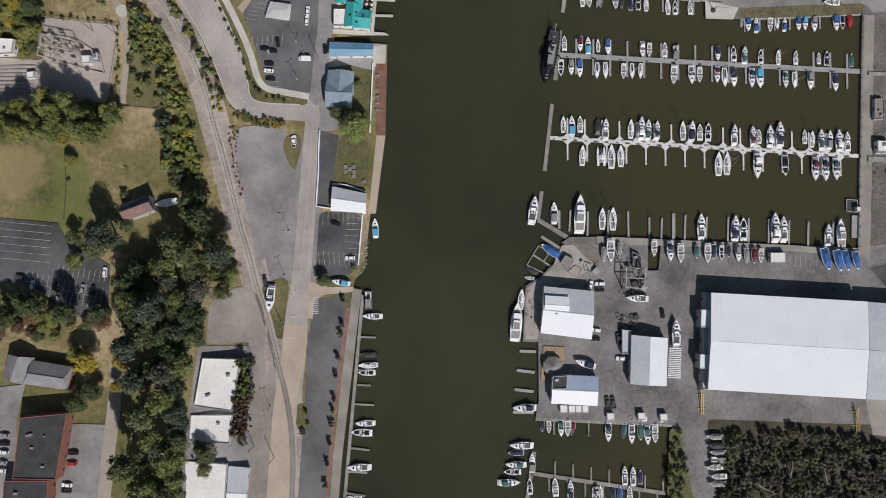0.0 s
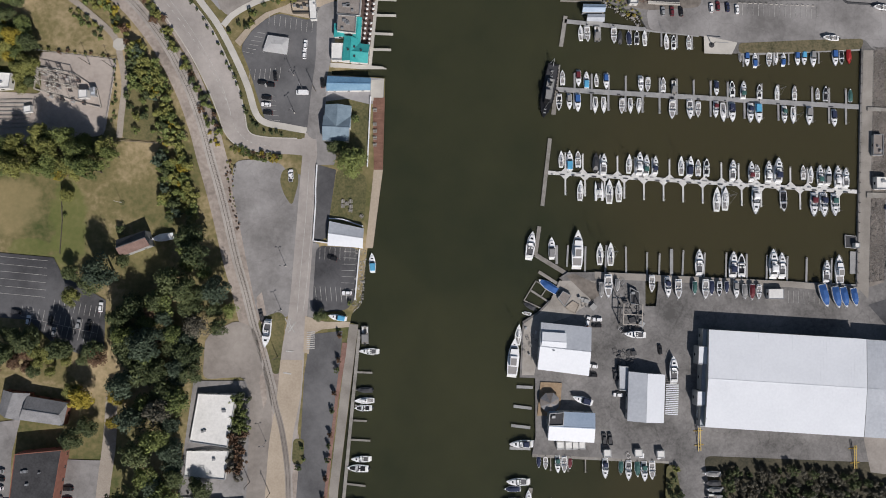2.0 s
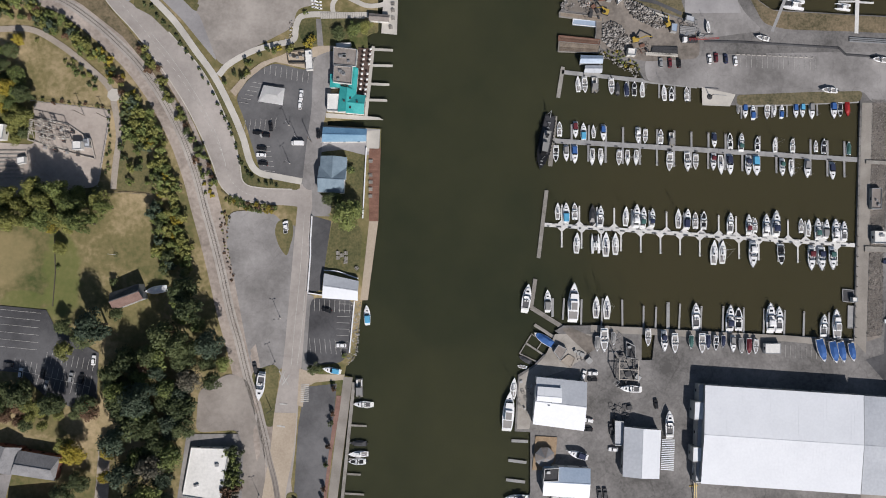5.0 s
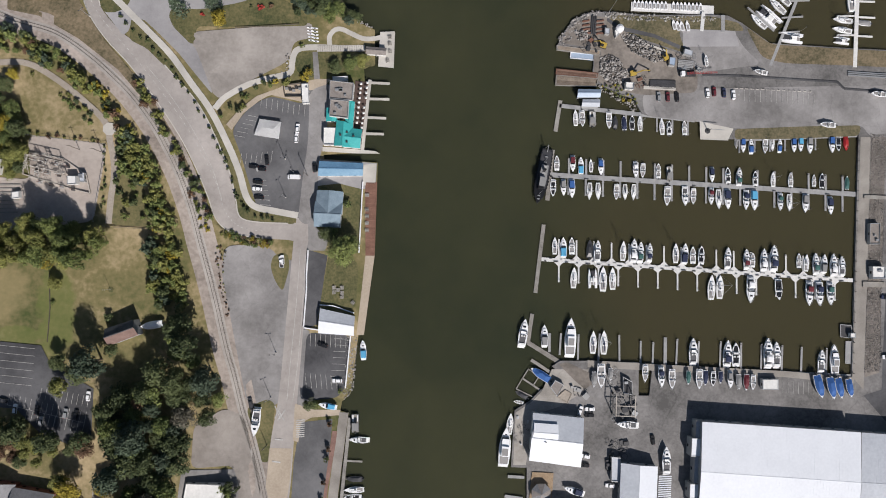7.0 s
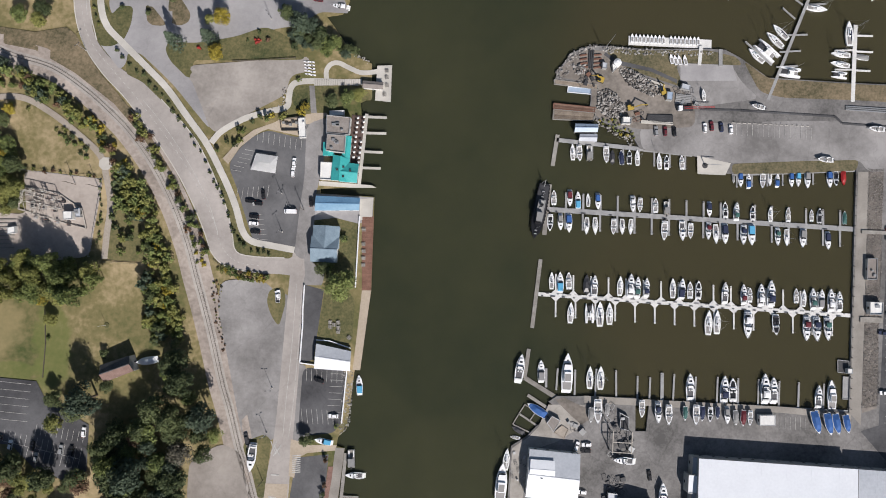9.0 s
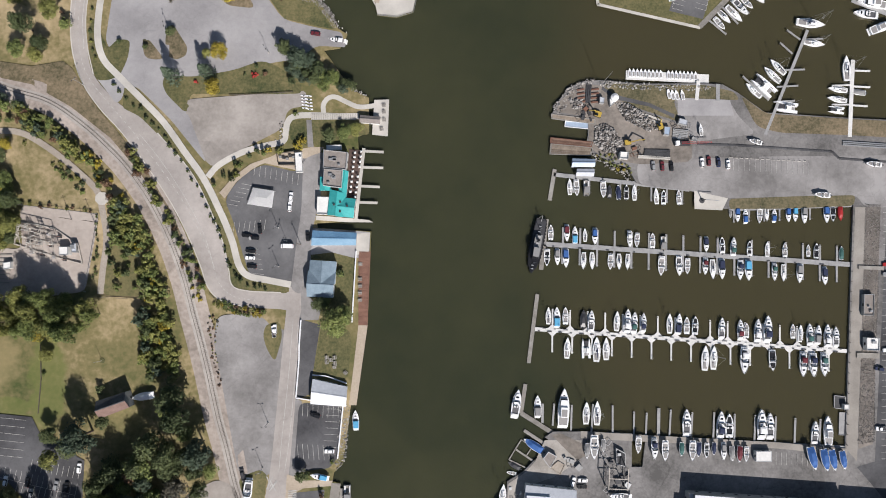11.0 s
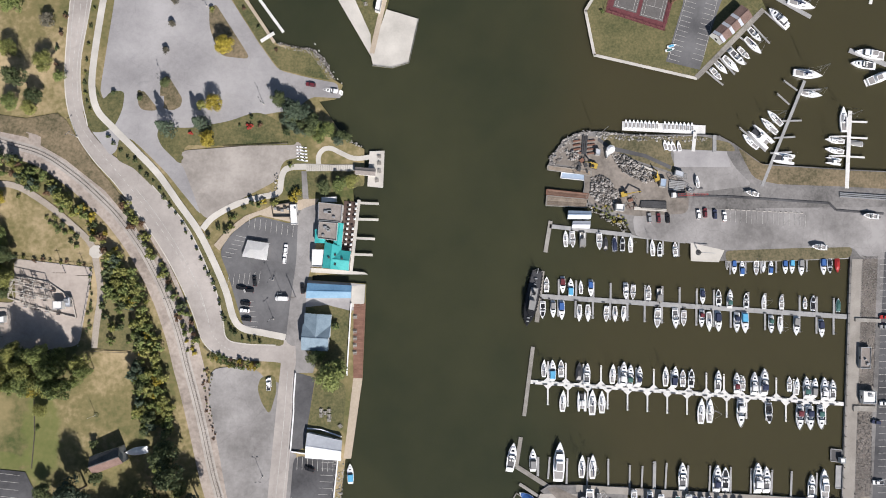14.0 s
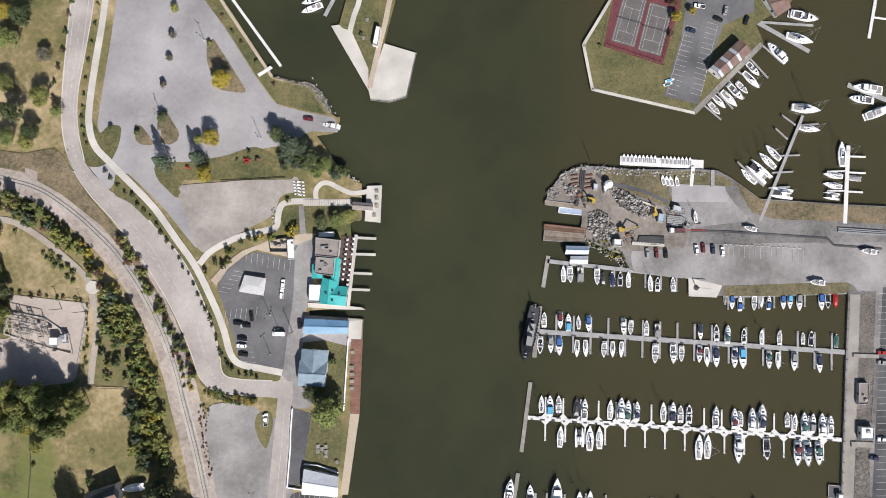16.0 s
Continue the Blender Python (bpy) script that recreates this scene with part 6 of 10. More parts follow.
moor(-3, [("s", (66.1, 65.4), 8.7), ("a", (70.3, 64.7), 10.0), ("r", (74.6, 65.2), 8.7), ("o", (83.4, 63.5), 9.4), ("c", (87.3, 62.5), 10.6), ("S", (100.1, 62.2), 10.0), ("w", (105.3, 62.3), 11.9), ("t", (108.7, 61.4), 10.6), ("n", (113.3, 61.3), 9.4), ("s", (126.4, 60.6), 10.0), ("h", (131.0, 60.5), 10.0), ("r", (135.0, 59.5), 8.7),
          ("d", (139.2, 59.4), 9.4), ("c", (152.4, 57.9), 10.6), ("m", (161.8, 57.1), 10.0), ("r", (165.0, 56.5), 7.5), ("w", (170.4, 56.6), 11.2), ("n", (175.4, 57.3), 13.1), ("r", (188.3, 55.8), 7.5), ("S", (192.0, 54.6), 8.7), ("t", (196.6, 54.2), 10.6), ("x", (200.9, 54.1), 9.4), ("w", (205.5, 53.4), 11.2), ("c", (209.8, 52.7), 10.0)])
moor(-2, [("S", (75.1, 49.4), 10.6), ("C", (84.5, 48.9), 10.0), ("s", (89.6, 48.5), 12.5), ("S", (94.4, 48.6), 11.2), ("S", (143.6, 43.3), 12.5), ("S", (147.9, 43.4), 11.9), ("w-", (163.1, 41.6), 13.1), ("k-", (177.4, 41.5), 10.6), ("m-", (192.6, 39.1), 11.9), ("n-", (197.7, 38.9), 11.9), ("t-", (203.2, 38.8), 11.2)])
moor(-3, [("x", (59.8, 21.2), 10.6), ("y", (72.5, 20.5), 18.7), ("s", (83.8, 17.4), 11.2), ("s", (89.1, 17.2), 11.9), ("c", (133.3, 12.0), 13.1), ("n", (150.3, 10.6), 13.1), ("d", (154.6, 9.9), 11.9), ("w", (170.6, 10.6), 14.4), ("c", (174.9, 9.6), 12.5), ("c", (197.3, 5.8), 11.2), ("y", (203.7, 6.8), 14.4)])
moor(-8, [("c", (49.4, 22.9), 13.7)])
moor(178, [("g", (83.4, -0.6), 7.5), ("r", (86.8, 1.2), 11.9), ("g", (91.5, 1.7), 6.2), ("r", (108.6, 1.9), 8.7), ("n", (116.4, -0.2), 10.0), ("r", (121.7, -1.2), 10.0), ("T", (129.9, -0.8), 6.9), ("r", (135.2, -1.5), 10.0), ("v", (138.3, -1.0), 7.5), ("d", (142.2, -1.6), 7.5), ("v", (145.9, -0.9), 6.2), ("x", (150.6, -2.3), 8.1), ("g", (154.8, -3.3), 7.5), ("M", (158.5, -3.6), 8.1), ("r", (161.9, -3.7), 7.5)], z=1.9, group="boats stored in the yard")
moor(190, [("b", (194.5, -6.3), 11.9), ("b", (200.7, -7.3), 11.2), ("b", (204.7, -7.4), 10.6), ("b", (209.8, -7.5), 9.4)], z=1.9, group="boats stored in the yard")
moor(0, [("S", (78.2, 129.4), 8.4), ("r-", (81.6, 128.8), 8.4), ("p", (86.5, 128.8), 8.1), ("r-", (95.0, 127.8), 8.7), ("o", (98.1, 126.9), 6.9), ("v", (102.6, 126.5), 7.5), ("k", (106.6, 126.5), 7.5), ("S", (110.6, 126.1), 8.1), ("S", (121.6, 124.3), 8.4), ("d", (125.3, 123.6), 7.5), ("r", (133.0, 123.5), 7.5)])
moor(178, [("g", (159.0, 114.9), 4.4), ("B", (162.4, 114.2), 7.5), ("B-", (166.4, 113.9), 7.5), ("r", (173.6, 113.8), 8.1), ("S", (177.3, 114.3), 6.9), ("B-", (181.0, 114.0), 6.9), ("B", (188.2, 113.9), 7.5), ("a", (191.7, 114.1), 7.5), ("x", (196.3, 113.7), 8.7), ("B", (207.5, 113.9), 8.7), ("k", (210.9, 114.1), 7.5), ("R", (214.7, 114.3), 7.5)])
moor(178, [("v", (50.0, -84.0), 6.2), ("r", (53.3, -84.6), 6.9), ("t", (59.2, -85.4), 8.7), ("r", (62.5, -85.5), 8.7), ("M", (65.3, -85.1), 6.2), ("n", (82.5, -88.1), 10.0), ("T", (90.4, -88.1), 6.9), ("c", (94.0, -89.4), 10.0), ("T", (98.5, -89.0), 8.1), ("t", (101.8, -90.2), 10.0), ("r", (105.7, -89.8), 9.4)])
moor(0, [("c", (89.8, -109.6), 9.4), ("c", (93.9, -110.0), 9.4), ("v", (97.5, -110.7), 6.9), ("x", (44.3, -101.9), 9.4), ("d", (42.8, -113.3), 8.1), ("r", (55.3, -114.0), 9.4), ("n", (62.7, -115.7), 10.0), ("r", (74.4, -117.5), 6.9), ("S", (77.7, -117.6), 7.5), ("v", (83.8, -117.8), 6.9), ("b", (87.2, -118.5), 7.5), ("r", (91.9, -118.7), 8.1)])
moor(88, [("c", (39.1, -93.2), 11.2), ("v", (36.5, -96.7), 8.1), ("t", (36.0, -102.4), 10.0), ("d", (34.5, -105.9), 8.7), ("t-", (32.9, -111.0), 10.6), ("n", (41.4, -74.9), 11.9), ("o", (-34.7, -46.4), 8.1), ("S", (-34.9, -51.6), 10.0), ("d", (-35.5, -55.2), 8.7), ("c", (-37.3, -79.8), 9.4), ("d", (-38.8, -84.2), 10.6), ("c", (-40.8, -101.0), 11.2), ("c", (-32.3, -27.6), 9.4), ("r", (-44.0, -116.1), 9.4)])
moor(0, [("p", (-33.8, -19.5), 9.4), ("a", (-29.5, 16.2), 9.4)])
moor(-8, [("S", (41.8, -21.5), 10.6), ("y", (39.0, -32.0), 18.7)])
moor(45, [("s", (185.4, 189.2), 10.6), ("S", (182.3, 185.2), 11.2), ("C", (177.8, 179.6), 13.7), ("S", (172.6, 177.3), 10.6)])
moor(222, [("r", (156.4, 211.8), 8.1), ("s", (158.8, 215.3), 9.4), ("S", (164.0, 216.7), 11.2), ("c", (167.3, 220.1), 10.6), ("r", (170.9, 222.4), 8.1), ("s", (175.6, 226.2), 11.4), ("c", (176.6, 232.0), 9.4)])
moor(45, [("w", (188.8, 240.6), 13.1)])
moor(75, [("s-", (200.9, 247.3), 14.4), ("c-", (203.7, 258.7), 14.4)])
moor(80, [("s-", (202.9, 211.3), 15.0), ("S-", (204.5, 201.2), 11.2), ("C", (189.0, 168.6), 11.9), ("S", (215.8, 177.5), 10.0), ("g", (226.1, 176.0), 8.1), ("S", (215.3, 172.4), 10.0), ("C", (214.8, 167.0), 8.1), ("y", (234.9, 221.6), 15.0), ("c", (231.5, 216.1), 12.5)])
moor(0, [("s", (220.5, 188.1), 13.1)])
moor(110, [("y-", (240.5, 209.6), 15.0), ("y", (-46.1, 263.5), 10.6), ("c", (-45.8, 267.9), 10.6)])
moor(78, [("w", (-37.3, 204.4), 9.4)])
for i in range(18):
    if i != 9:
        q = lerp((109.8, 186.9), (143.3, 185.0), i / 17)
        boat("i", (q.x, q.y), 4.4, 2, 0.52, "dinghies on the float")
for q in ((129.0, 175.6), (131.0, 175.1), (133.0, 175.0), (135.9, 175.0)):
    boat("i", q, 5.2, 12, 1.5, "small boats on the grass")
boat("c", (-81.5, -17.7), 13.1, 170, 2.2, "boats on trailers")
boat("a", (-47.2, -10.4), 8.7, 80, 2.0, "boats on trailers")
boat("c", (98.8, -22.8), 10.6, 85, 2.0, "boats stored in the yard")
boat("c", (117.5, -40.2), 13.1, 0, 2.2, "boats stored in the yard")
boat("r", (171.8, 150.8), 6.9, 75, 2.0, "boats on trailers")
boat("r", (204.6, 123.6), 8.1, 85, 2.0, "boats on trailers")
boat("r", (231.4, 138.8), 8.1, 80, 2.0, "boats on trailers")
boat("S", (144.4, 157.0), 6.2, 5, 2.0, "boats stored in the yard")
boat("W", (-129.4, 30.5), 10.6, 100, 10.8, "boats on trailers")
boat("h", (71.8, -54.0), 10.0, 70, 2.0, "boats stored in the yard")
for k, q in (("g", (134.6, -91.9)), ("o", (134.7, -96.3)), ("g", (135.6, -99.6)), ("p", (135.7, -103.0)), ("r", (133.9, -106.7)), ("r", (135.6, -111.2)), ("g", (134.6, -114.7))):
    boat(k, q, 8.1, 88, 2.0, "boats stored in the yard")
boat("S", (129.4, -63.7), 8.1, 5, 2.0, "boats stored in the yard")

# ---- markings ----
def stalls(name, p, q, n, depth, lot_label, mat=LINE, back=False, w=0.15):
    """Parking lines from p to q, n of them, each running depth metres along the given way."""
    p, q, depth = Vector(p), Vector(q), Vector(depth)
    bm = bmesh.new()
    runs = [(lerp(p, q, i / n), lerp(p, q, i / n) + depth) for i in range(n + 1)] + ([(p, q)] if back else [])
    for a, b in runs:
        d = (b - a).normalized()
        s = Vector((-d.y, d.x)) * w / 2
        m = (a + b) / 2
        f = bm.faces.new([bm.verts.new((*c, height(*m) + 0.16 + lift(*m) + 0.5 * abs(height(*a) - height(*b)))) for c in (a - s, b - s, b + s, a + s)])
        if f.normal.z < 0:
            f.normal_flip()
    bm.normal_update()
    for f in bm.faces:
        if f.normal.z < 0:
            f.normal_flip()
    return structure(finish(name, bm, mat), lot_label, "marking")


def stripe(name, pts, w, label, dz=0.1, mat=LINE, dash=0.0):
    line = curve(pts, 10)
    bm = bmesh.new()
    for i, (a, b) in enumerate(zip(line, line[1:])):
        if dash and i % 2:
            continue
        d = (b - a).normalized()
        s = Vector((-d.y, d.x)) * w / 2
        bm.faces.new([bm.verts.new((*c, height(*c) + dz + lift(*c))) for c in (a - s, b - s, b + s, a + s)])
    bm.normal_update()
    for f in bm.faces:
        if f.normal.z < 0:
            f.normal_flip()
    return structure(finish(name, bm, mat), label, "marking")


stalls("parking_lines", (-78.0, 141.8), (-56.6, 137.0), 8, (-0.5, -5.2), "white parking stall lines")
stalls("parking_lines", (-91.3, 122.6), (-84.5, 132.6), 5, (5.0, -1.0), "white parking stall lines")
stalls("parking_lines", (-87.8, 113.6), (-72.9, 114.6), 6, (-0.8, -5.5), "white parking stall lines")
stalls("parking_lines", (-81.4, 100.7), (-79.2, 88.3), 5, (5.4, -0.6), "white parking stall lines")
stalls("parking_lines", (-55.0, 24.5), (-37.7, 23.1), 7, (-0.3, -6.0), "white parking stall lines")
stalls("parking_lines", (-57.3, -1.8), (-42.3, -3.1), 6, (-0.6, 7.0), "white parking stall lines")
stalls("parking_lines", (-37.2, 21.4), (-39.4, -0.1), 7, (-6.2, 0.4), "white parking stall lines")
stalls("parking_lines", (-209.1, 23.8), (-210.5, 6.5), 5, (26.0, -3.2), "faded white parking stall lines")
stalls("parking_lines", (-179.9, 2.3), (-158.0, -2.1), 9, (-1.0, -5.0), "white parking stall lines")
stalls("parking_lines", (-195.9, -5.3), (-160.2, -14.5), 14, (1.0, 5.0), "white parking stall lines", back=True)
stalls("parking_lines", (-186.6, -8.0), (-160.2, -14.5), 10, (-1.2, -5.0), "white parking stall lines")
stalls("parking_lines", (158.3, 142.7), (199.1, 139.8), 15, (-0.2, -5.8), "white parking stall lines")
stalls("parking_lines", (143.2, 254.4), (132.2, 219.7), 14, (5.3, -1.6), "white parking stall lines", back=True)
stalls("parking_lines", (159.1, 254.4), (149.4, 218.2), 14, (-5.3, 1.6), "white parking stall lines", back=True)
stalls("parking_lines", (236.4, 120.9), (229.8, -7.8), 40, (5.5, 0), "white parking stall lines")
stalls("parking_lines", (177.4, -3.5), (192.9, -4.6), 6, (-0.2, -6.0), "white parking stall lines")
stalls("crossing", (-62.3, -17.5), (-62.5, -25.5), 8, (4.0, 0.2), "white zebra crossing bars", w=0.5)
stripe("lane_line", [(-159.6, 279.5), (-160.9, 241.7), (-163.0, 216.0), (-161.8, 197.7), (-157.1, 184.6), (-148.2, 172.7), (-138.3, 160.9), (-127.5, 146.5), (-115.0, 128.6), (-105.8, 112.0), (-99.2, 96.9), (-95.5, 84.5), (-88.4, 77.2), (-77.0, 75.0)], 0.25, "faded centre line of the curving road", 0.14, dash=1)
stripe("lane_line", [(-156.2, 268.1), (-158.4, 241.8), (-161.0, 217.4), (-160.0, 199.1)], 0.25, "white edge line of the road", 0.14)
stripe("lane_line", [(-162.5, 267.8), (-164.1, 241.6), (-164.8, 215.9)], 0.25, "white edge line of the road", 0.14)
stripe("lane_line", [(-133.0, 157.0), (-122.7, 143.7), (-111.2, 125.8), (-102.4, 107.9), (-97.4, 91.4)], 0.22, "white edge line of the road", 0.14)
stripe("lane_line", [(-59.6, 65.8), (-62.0, 37.6), (-65.1, 9.6), (-66.9, -8.4)], 0.22, "faint centre line of the street", 0.13)
stripe("crossing_mark", [(-72.7, -10.2), (-70.1, -16.4)], 0.45, "white crossing mark painted on the street", 0.16)
stripe("crossing_mark", [(-69.9, -10.3), (-72.8, -16.3)], 0.45, "white crossing mark painted on the street", 0.165)
stripe("lane_line", [(-57.2, 62.9), (-58.9, 37.5), (-61.5, 9.5), (-64.1, -8.5)], 0.22, "white edge line of the street", 0.13)
stripe("crossing_mark", [(-71.1, -12.2), (-69.8, -14.8), (-68.2, -17.3)], 0.6, "white railway crossing mark on the street", 0.17)
stripe("crossing_mark", [(-67.8, -12.3), (-69.5, -14.8), (-71.5, -17.2)], 0.6, "white railway crossing mark on the street", 0.185)
stripe("stop_line", [(-72.8, -26.3), (-68.9, -26.7)], 0.7, "white stop line on the tan concrete", 0.17)
stripe("stop_line", [(-74.1, -36.8), (-70.2, -37.5)], 0.7, "white stop line on the tan concrete", 0.17)


first = None
for i in range(15):
    q = lerp((158.9, 143.1), (199.0, 140.6), (i + 0.3) / 15)
    if first is None:
        first = thing("wheel_stop", pose(q.x, q.y, surface(*q), 0, 0, -3), "pale concrete wheel stop with a short post", "wheel stop", "wheel stops")
        part("block", box_mesh(-0.85, 0.85, -0.14, 0.14, 0, 0.16, inset=0.03), CONCRETE, first)
        bm = bmesh.new()
        tube(bm, (0, 0.35, 0), (0, 0.35, 0.95), 0.09)
        part("post", bm, STEEL_DARK, first)
    else:
        copy_thing(first, pose(q.x, q.y, surface(*q), 0, 0, -3))


# ---- railway ----
def railway():
    root = thing("railway_track", Matrix.Identity(4), "single railway track on wooden ties", "railway")
    line = curve(TRACK, 40)
    dist, pts = 0.0, [line[0]]
    for a, b in zip(line, line[1:]):
        dist += (b - a).length
        if dist >= 0.62:
            pts.append(b)
            dist = 0.0
    bm = bmesh.new()
    for i in range(1, len(pts) - 1):
        d = (pts[i + 1] - pts[i - 1]).normalized()
        s = Vector((-d.y, d.x)) * 1.3
        z = height(*pts[i]) + 0.01 + lift(*pts[i])
        beam(bm, (*(pts[i] - s), z), (*(pts[i] + s), z), 0.24, 0.16)
    tagged(part("sleeper_bed", bm, TIE, root, "weathered wooden ties"), kind="stuff")
    for off in (-0.7175, 0.7175):
        bm = bmesh.new()
        rows = []
        for i in range(1, len(pts) - 1, 3):
            d = (pts[i + 1] - pts[i - 1]).normalized()
            c = pts[i] + Vector((-d.y, d.x)) * off
            s = Vector((-d.y, d.x)) * 0.08
            z = height(*c) + 0.06 + lift(*c)
            rows.append([bm.verts.new((*(c + s * k), z + h)) for k, h in ((-1, 0), (-1, 0.17), (1, 0.17), (1, 0))])
        for r, t in zip(rows, rows[1:]):
            for k in range(3):
                bm.faces.new((r[k], r[k + 1], t[k + 1], t[k]))
        bmesh.ops.recalc_face_normals(bm, faces=bm.faces[:])
        part("rail", bm, RAIL, root)


railway()
ribbon("street_track", [(-79.2, -47.0), (-77.8, -53.8), (-75.2, -64.8), (-73.1, -81.3), (-72.6, -97.7), (-73.6, -119.4)], 2.8, ASPHALT_TAN, 0.115, "brown paved strip round the rails in the street", "railway")
ribbon("ballast", TRACK, 4.2, BALLAST_PALE, 0.05, "pale crushed stone under the rails", "railway")


# ---- stones ----
def scatter(poly, gap, rnd, tries=40):
    """Uneven points inside an outline, about gap metres apart."""
    xs, ys = [p[0] for p in poly], [p[1] for p in poly]
    area = abs(sum(p[0] * q[1] - q[0] * p[1] for p, q in zip(poly, [*poly[1:], poly[0]]))) / 2
    out, grid = [], defaultdict(list)
    for _ in range(int(area / gap ** 2 * tries / 5) + 20):
        p = Vector((rnd.uniform(min(xs), max(xs)), rnd.uniform(min(ys), max(ys))))
        if not inside(p, poly):
            continue
        k = (int(p.x // gap), int(p.y // gap))
        if any((p - q).length < gap * 0.8 for i in (-1, 0, 1) for j in (-1, 0, 1) for q in grid[(k[0] + i, k[1] + j)]):
            continue
        grid[k].append(p)
        out.append(p)
    return out


def rubble(name, poly, gap, size, label, mat=STONE, heap=0.0, seed=3, base=None, category="stones"):
    """A spread or heap of broken stones."""
    rnd = random.Random(seed)
    ico = bmesh.new()
    bmesh.ops.create_icosphere(ico, subdivisions=1, radius=1)
    verts = np.array([v.co[:] for v in ico.verts])
    faces = [[v.index for v in f.verts] for f in ico.faces]
    ico.free()
    mid = sum((Vector(p) for p in poly), Vector((0, 0))) / len(poly)
    reach = max((Vector(p) - mid).length for p in poly)
    vs, fs = [], []
    for p in scatter(poly, gap, rnd):
        s = size * rnd.uniform(0.6, 1.5)
        m = np.array(Euler([rnd.uniform(0, 6) for _ in range(3)]).to_matrix())
        v = (verts * np.array([rnd.uniform(0.6, 1.2) for _ in range(3)]) * s * np.array([[rnd.uniform(0.8, 1.15)] for _ in verts])) @ m.T
        z = (height(*p) if base is None else base) + heap * max(0, 1 - (p - mid).length / reach) + rnd.uniform(-0.1, 0.2)
        fs += [[k + len(vs) for k in f] for f in faces]
        vs += (v + np.array((p.x, p.y, z))).tolist()
    me = bpy.data.meshes.new(name)
    me.from_pydata(vs, [], fs)
    me.materials.append(mat)
    return tagged(new(name, me), label, category, kind="stuff")


STONE_PALE = material("pale_broken_stone", (0.1, 0.091, 0.0855), (0.437, 0.414, 0.391), scale=0.4, fine=2, island=1.0)
STONE_TAN = material("tan_crushed_stone", (0.09, 0.082, 0.077), (0.34, 0.315, 0.295), scale=0.4, fine=2, island=0.9)
rubble("stone_heap", [(101.9, 170.9), (107.6, 171.4), (120.2, 162.7), (122.9, 157.8), (118.6, 156.4), (107.4, 161.7)], 0.9, 0.62, "heap of pale broken concrete and rock", STONE_PALE, 1.6, 3)
rubble("stone_heap", [(91.6, 159.6), (95.9, 160.9), (100.7, 158.0), (105.7, 150.9), (101.3, 145.8), (95.6, 146.7), (90.9, 151.0)], 0.9, 0.62, "heap of pale broken concrete and rock", STONE_PALE, 1.8, 4)
rubble("stone_heap", [(79.1, 172.5), (84.9, 173.3), (86.2, 169.6), (81.0, 167.6)], 1.1, 0.8, "small heap of broken stone", STONE_PALE, 0.8, 5)
rubble("shore_stones", [(70.6, 169.7), (79.3, 180.2), (86.5, 183.3), (91.7, 183.9), (91.6, 181.3), (83.5, 178.2), (77.1, 169.7), (73.3, 165.4)], 0.9, 0.6, "rock armour along the point", STONE_PALE, 0, 6, 0.9)
rubble("shore_stones", [(95.1, 183.0), (109.3, 181.4), (139.3, 180.3), (151.6, 179.0), (151.6, 177.3), (132.1, 177.8), (109.2, 178.5), (95.0, 179.5)], 1.2, 0.7, "rock armour along the north shore", STONE, 0, 7, 1.0)
rubble("shore_stones", [(227.1, 118.8), (235.2, 118.7), (232.9, 92.6), (232.1, 72.9), (228.8, 36.5), (227.0, 0.5), (218.4, -0.7), (222.4, 47.8), (224.8, 84.2)], 0.44, 0.22, "slope of tan crushed stone beside the quay", STONE_TAN, 0, 8, 1.22)
rubble("shore_stones", [(-36.9, 22.8), (-32.1, 22.7), (-34.4, -2.5), (-36.8, -6.6), (-40.2, -8.4), (-38.9, -2.3)], 0.9, 0.5, "weedy rock bank below the lot", STONE, 0, 9, 0.9)
rubble("shore_stones", [(-65.0, 229.5), (-56.3, 227.2), (-45.9, 225.7), (-39.5, 218.6), (-35.9, 210.6), (-38.7, 210.0), (-47.9, 222.9), (-56.3, 224.9), (-65.0, 227.5)], 0.5, 0.36, "pale rock armour beside the boat ramp", STONE_PALE, 0, 10, 1.0)
rubble("shore_stones", [(89.9, 145.9), (95.5, 142.4), (105.4, 138.9), (109.8, 133.8), (108.0, 132.1), (101.0, 136.7), (91.2, 142.5)], 1.0, 0.6, "weedy rock bank of the work yard", STONE, 0, 11, 0.7)
rubble("shore_stones", [(-35.4, 184.5), (-31.0, 182.8), (-26.5, 178.8), (-21.5, 176.0), (-23.7, 174.9), (-29.9, 178.9), (-34.9, 181.7)], 1.0, 0.6, "rock armour under the shore trees", STONE, 0, 12, 0.8)
rubble("path_stones", [(-65.8, 163.6), (-64.1, 164.4), (-64.2, 154.1), (-65.9, 155.0)], 1.3, 0.5, "row of boulders beside the path", STONE_PALE, 0, 13)
rubble("path_stones", [(-95.6, 144.0), (-84.4, 150.4), (-67.6, 155.0), (-67.6, 153.9), (-84.4, 149.0), (-95.0, 142.6)], 1.6, 0.5, "row of boulders along the footpath", STONE_PALE, 0, 14)


# ---- vehicles ----
def wheels(root, xs, ys, r):
    for x in xs:
        for y in ys:
            bm = bmesh.new()
            tube(bm, (x - 0.11, y, r), (x + 0.11, y, r), r, r, 12)
            w = part("wheel", bm, RUBBER, root)
            bm = bmesh.new()
            tube(bm, (x - 0.12, y, r), (x + 0.12, y, r), r * 0.6, r * 0.6, 10)
            part("rim", bm, SILVER, w)


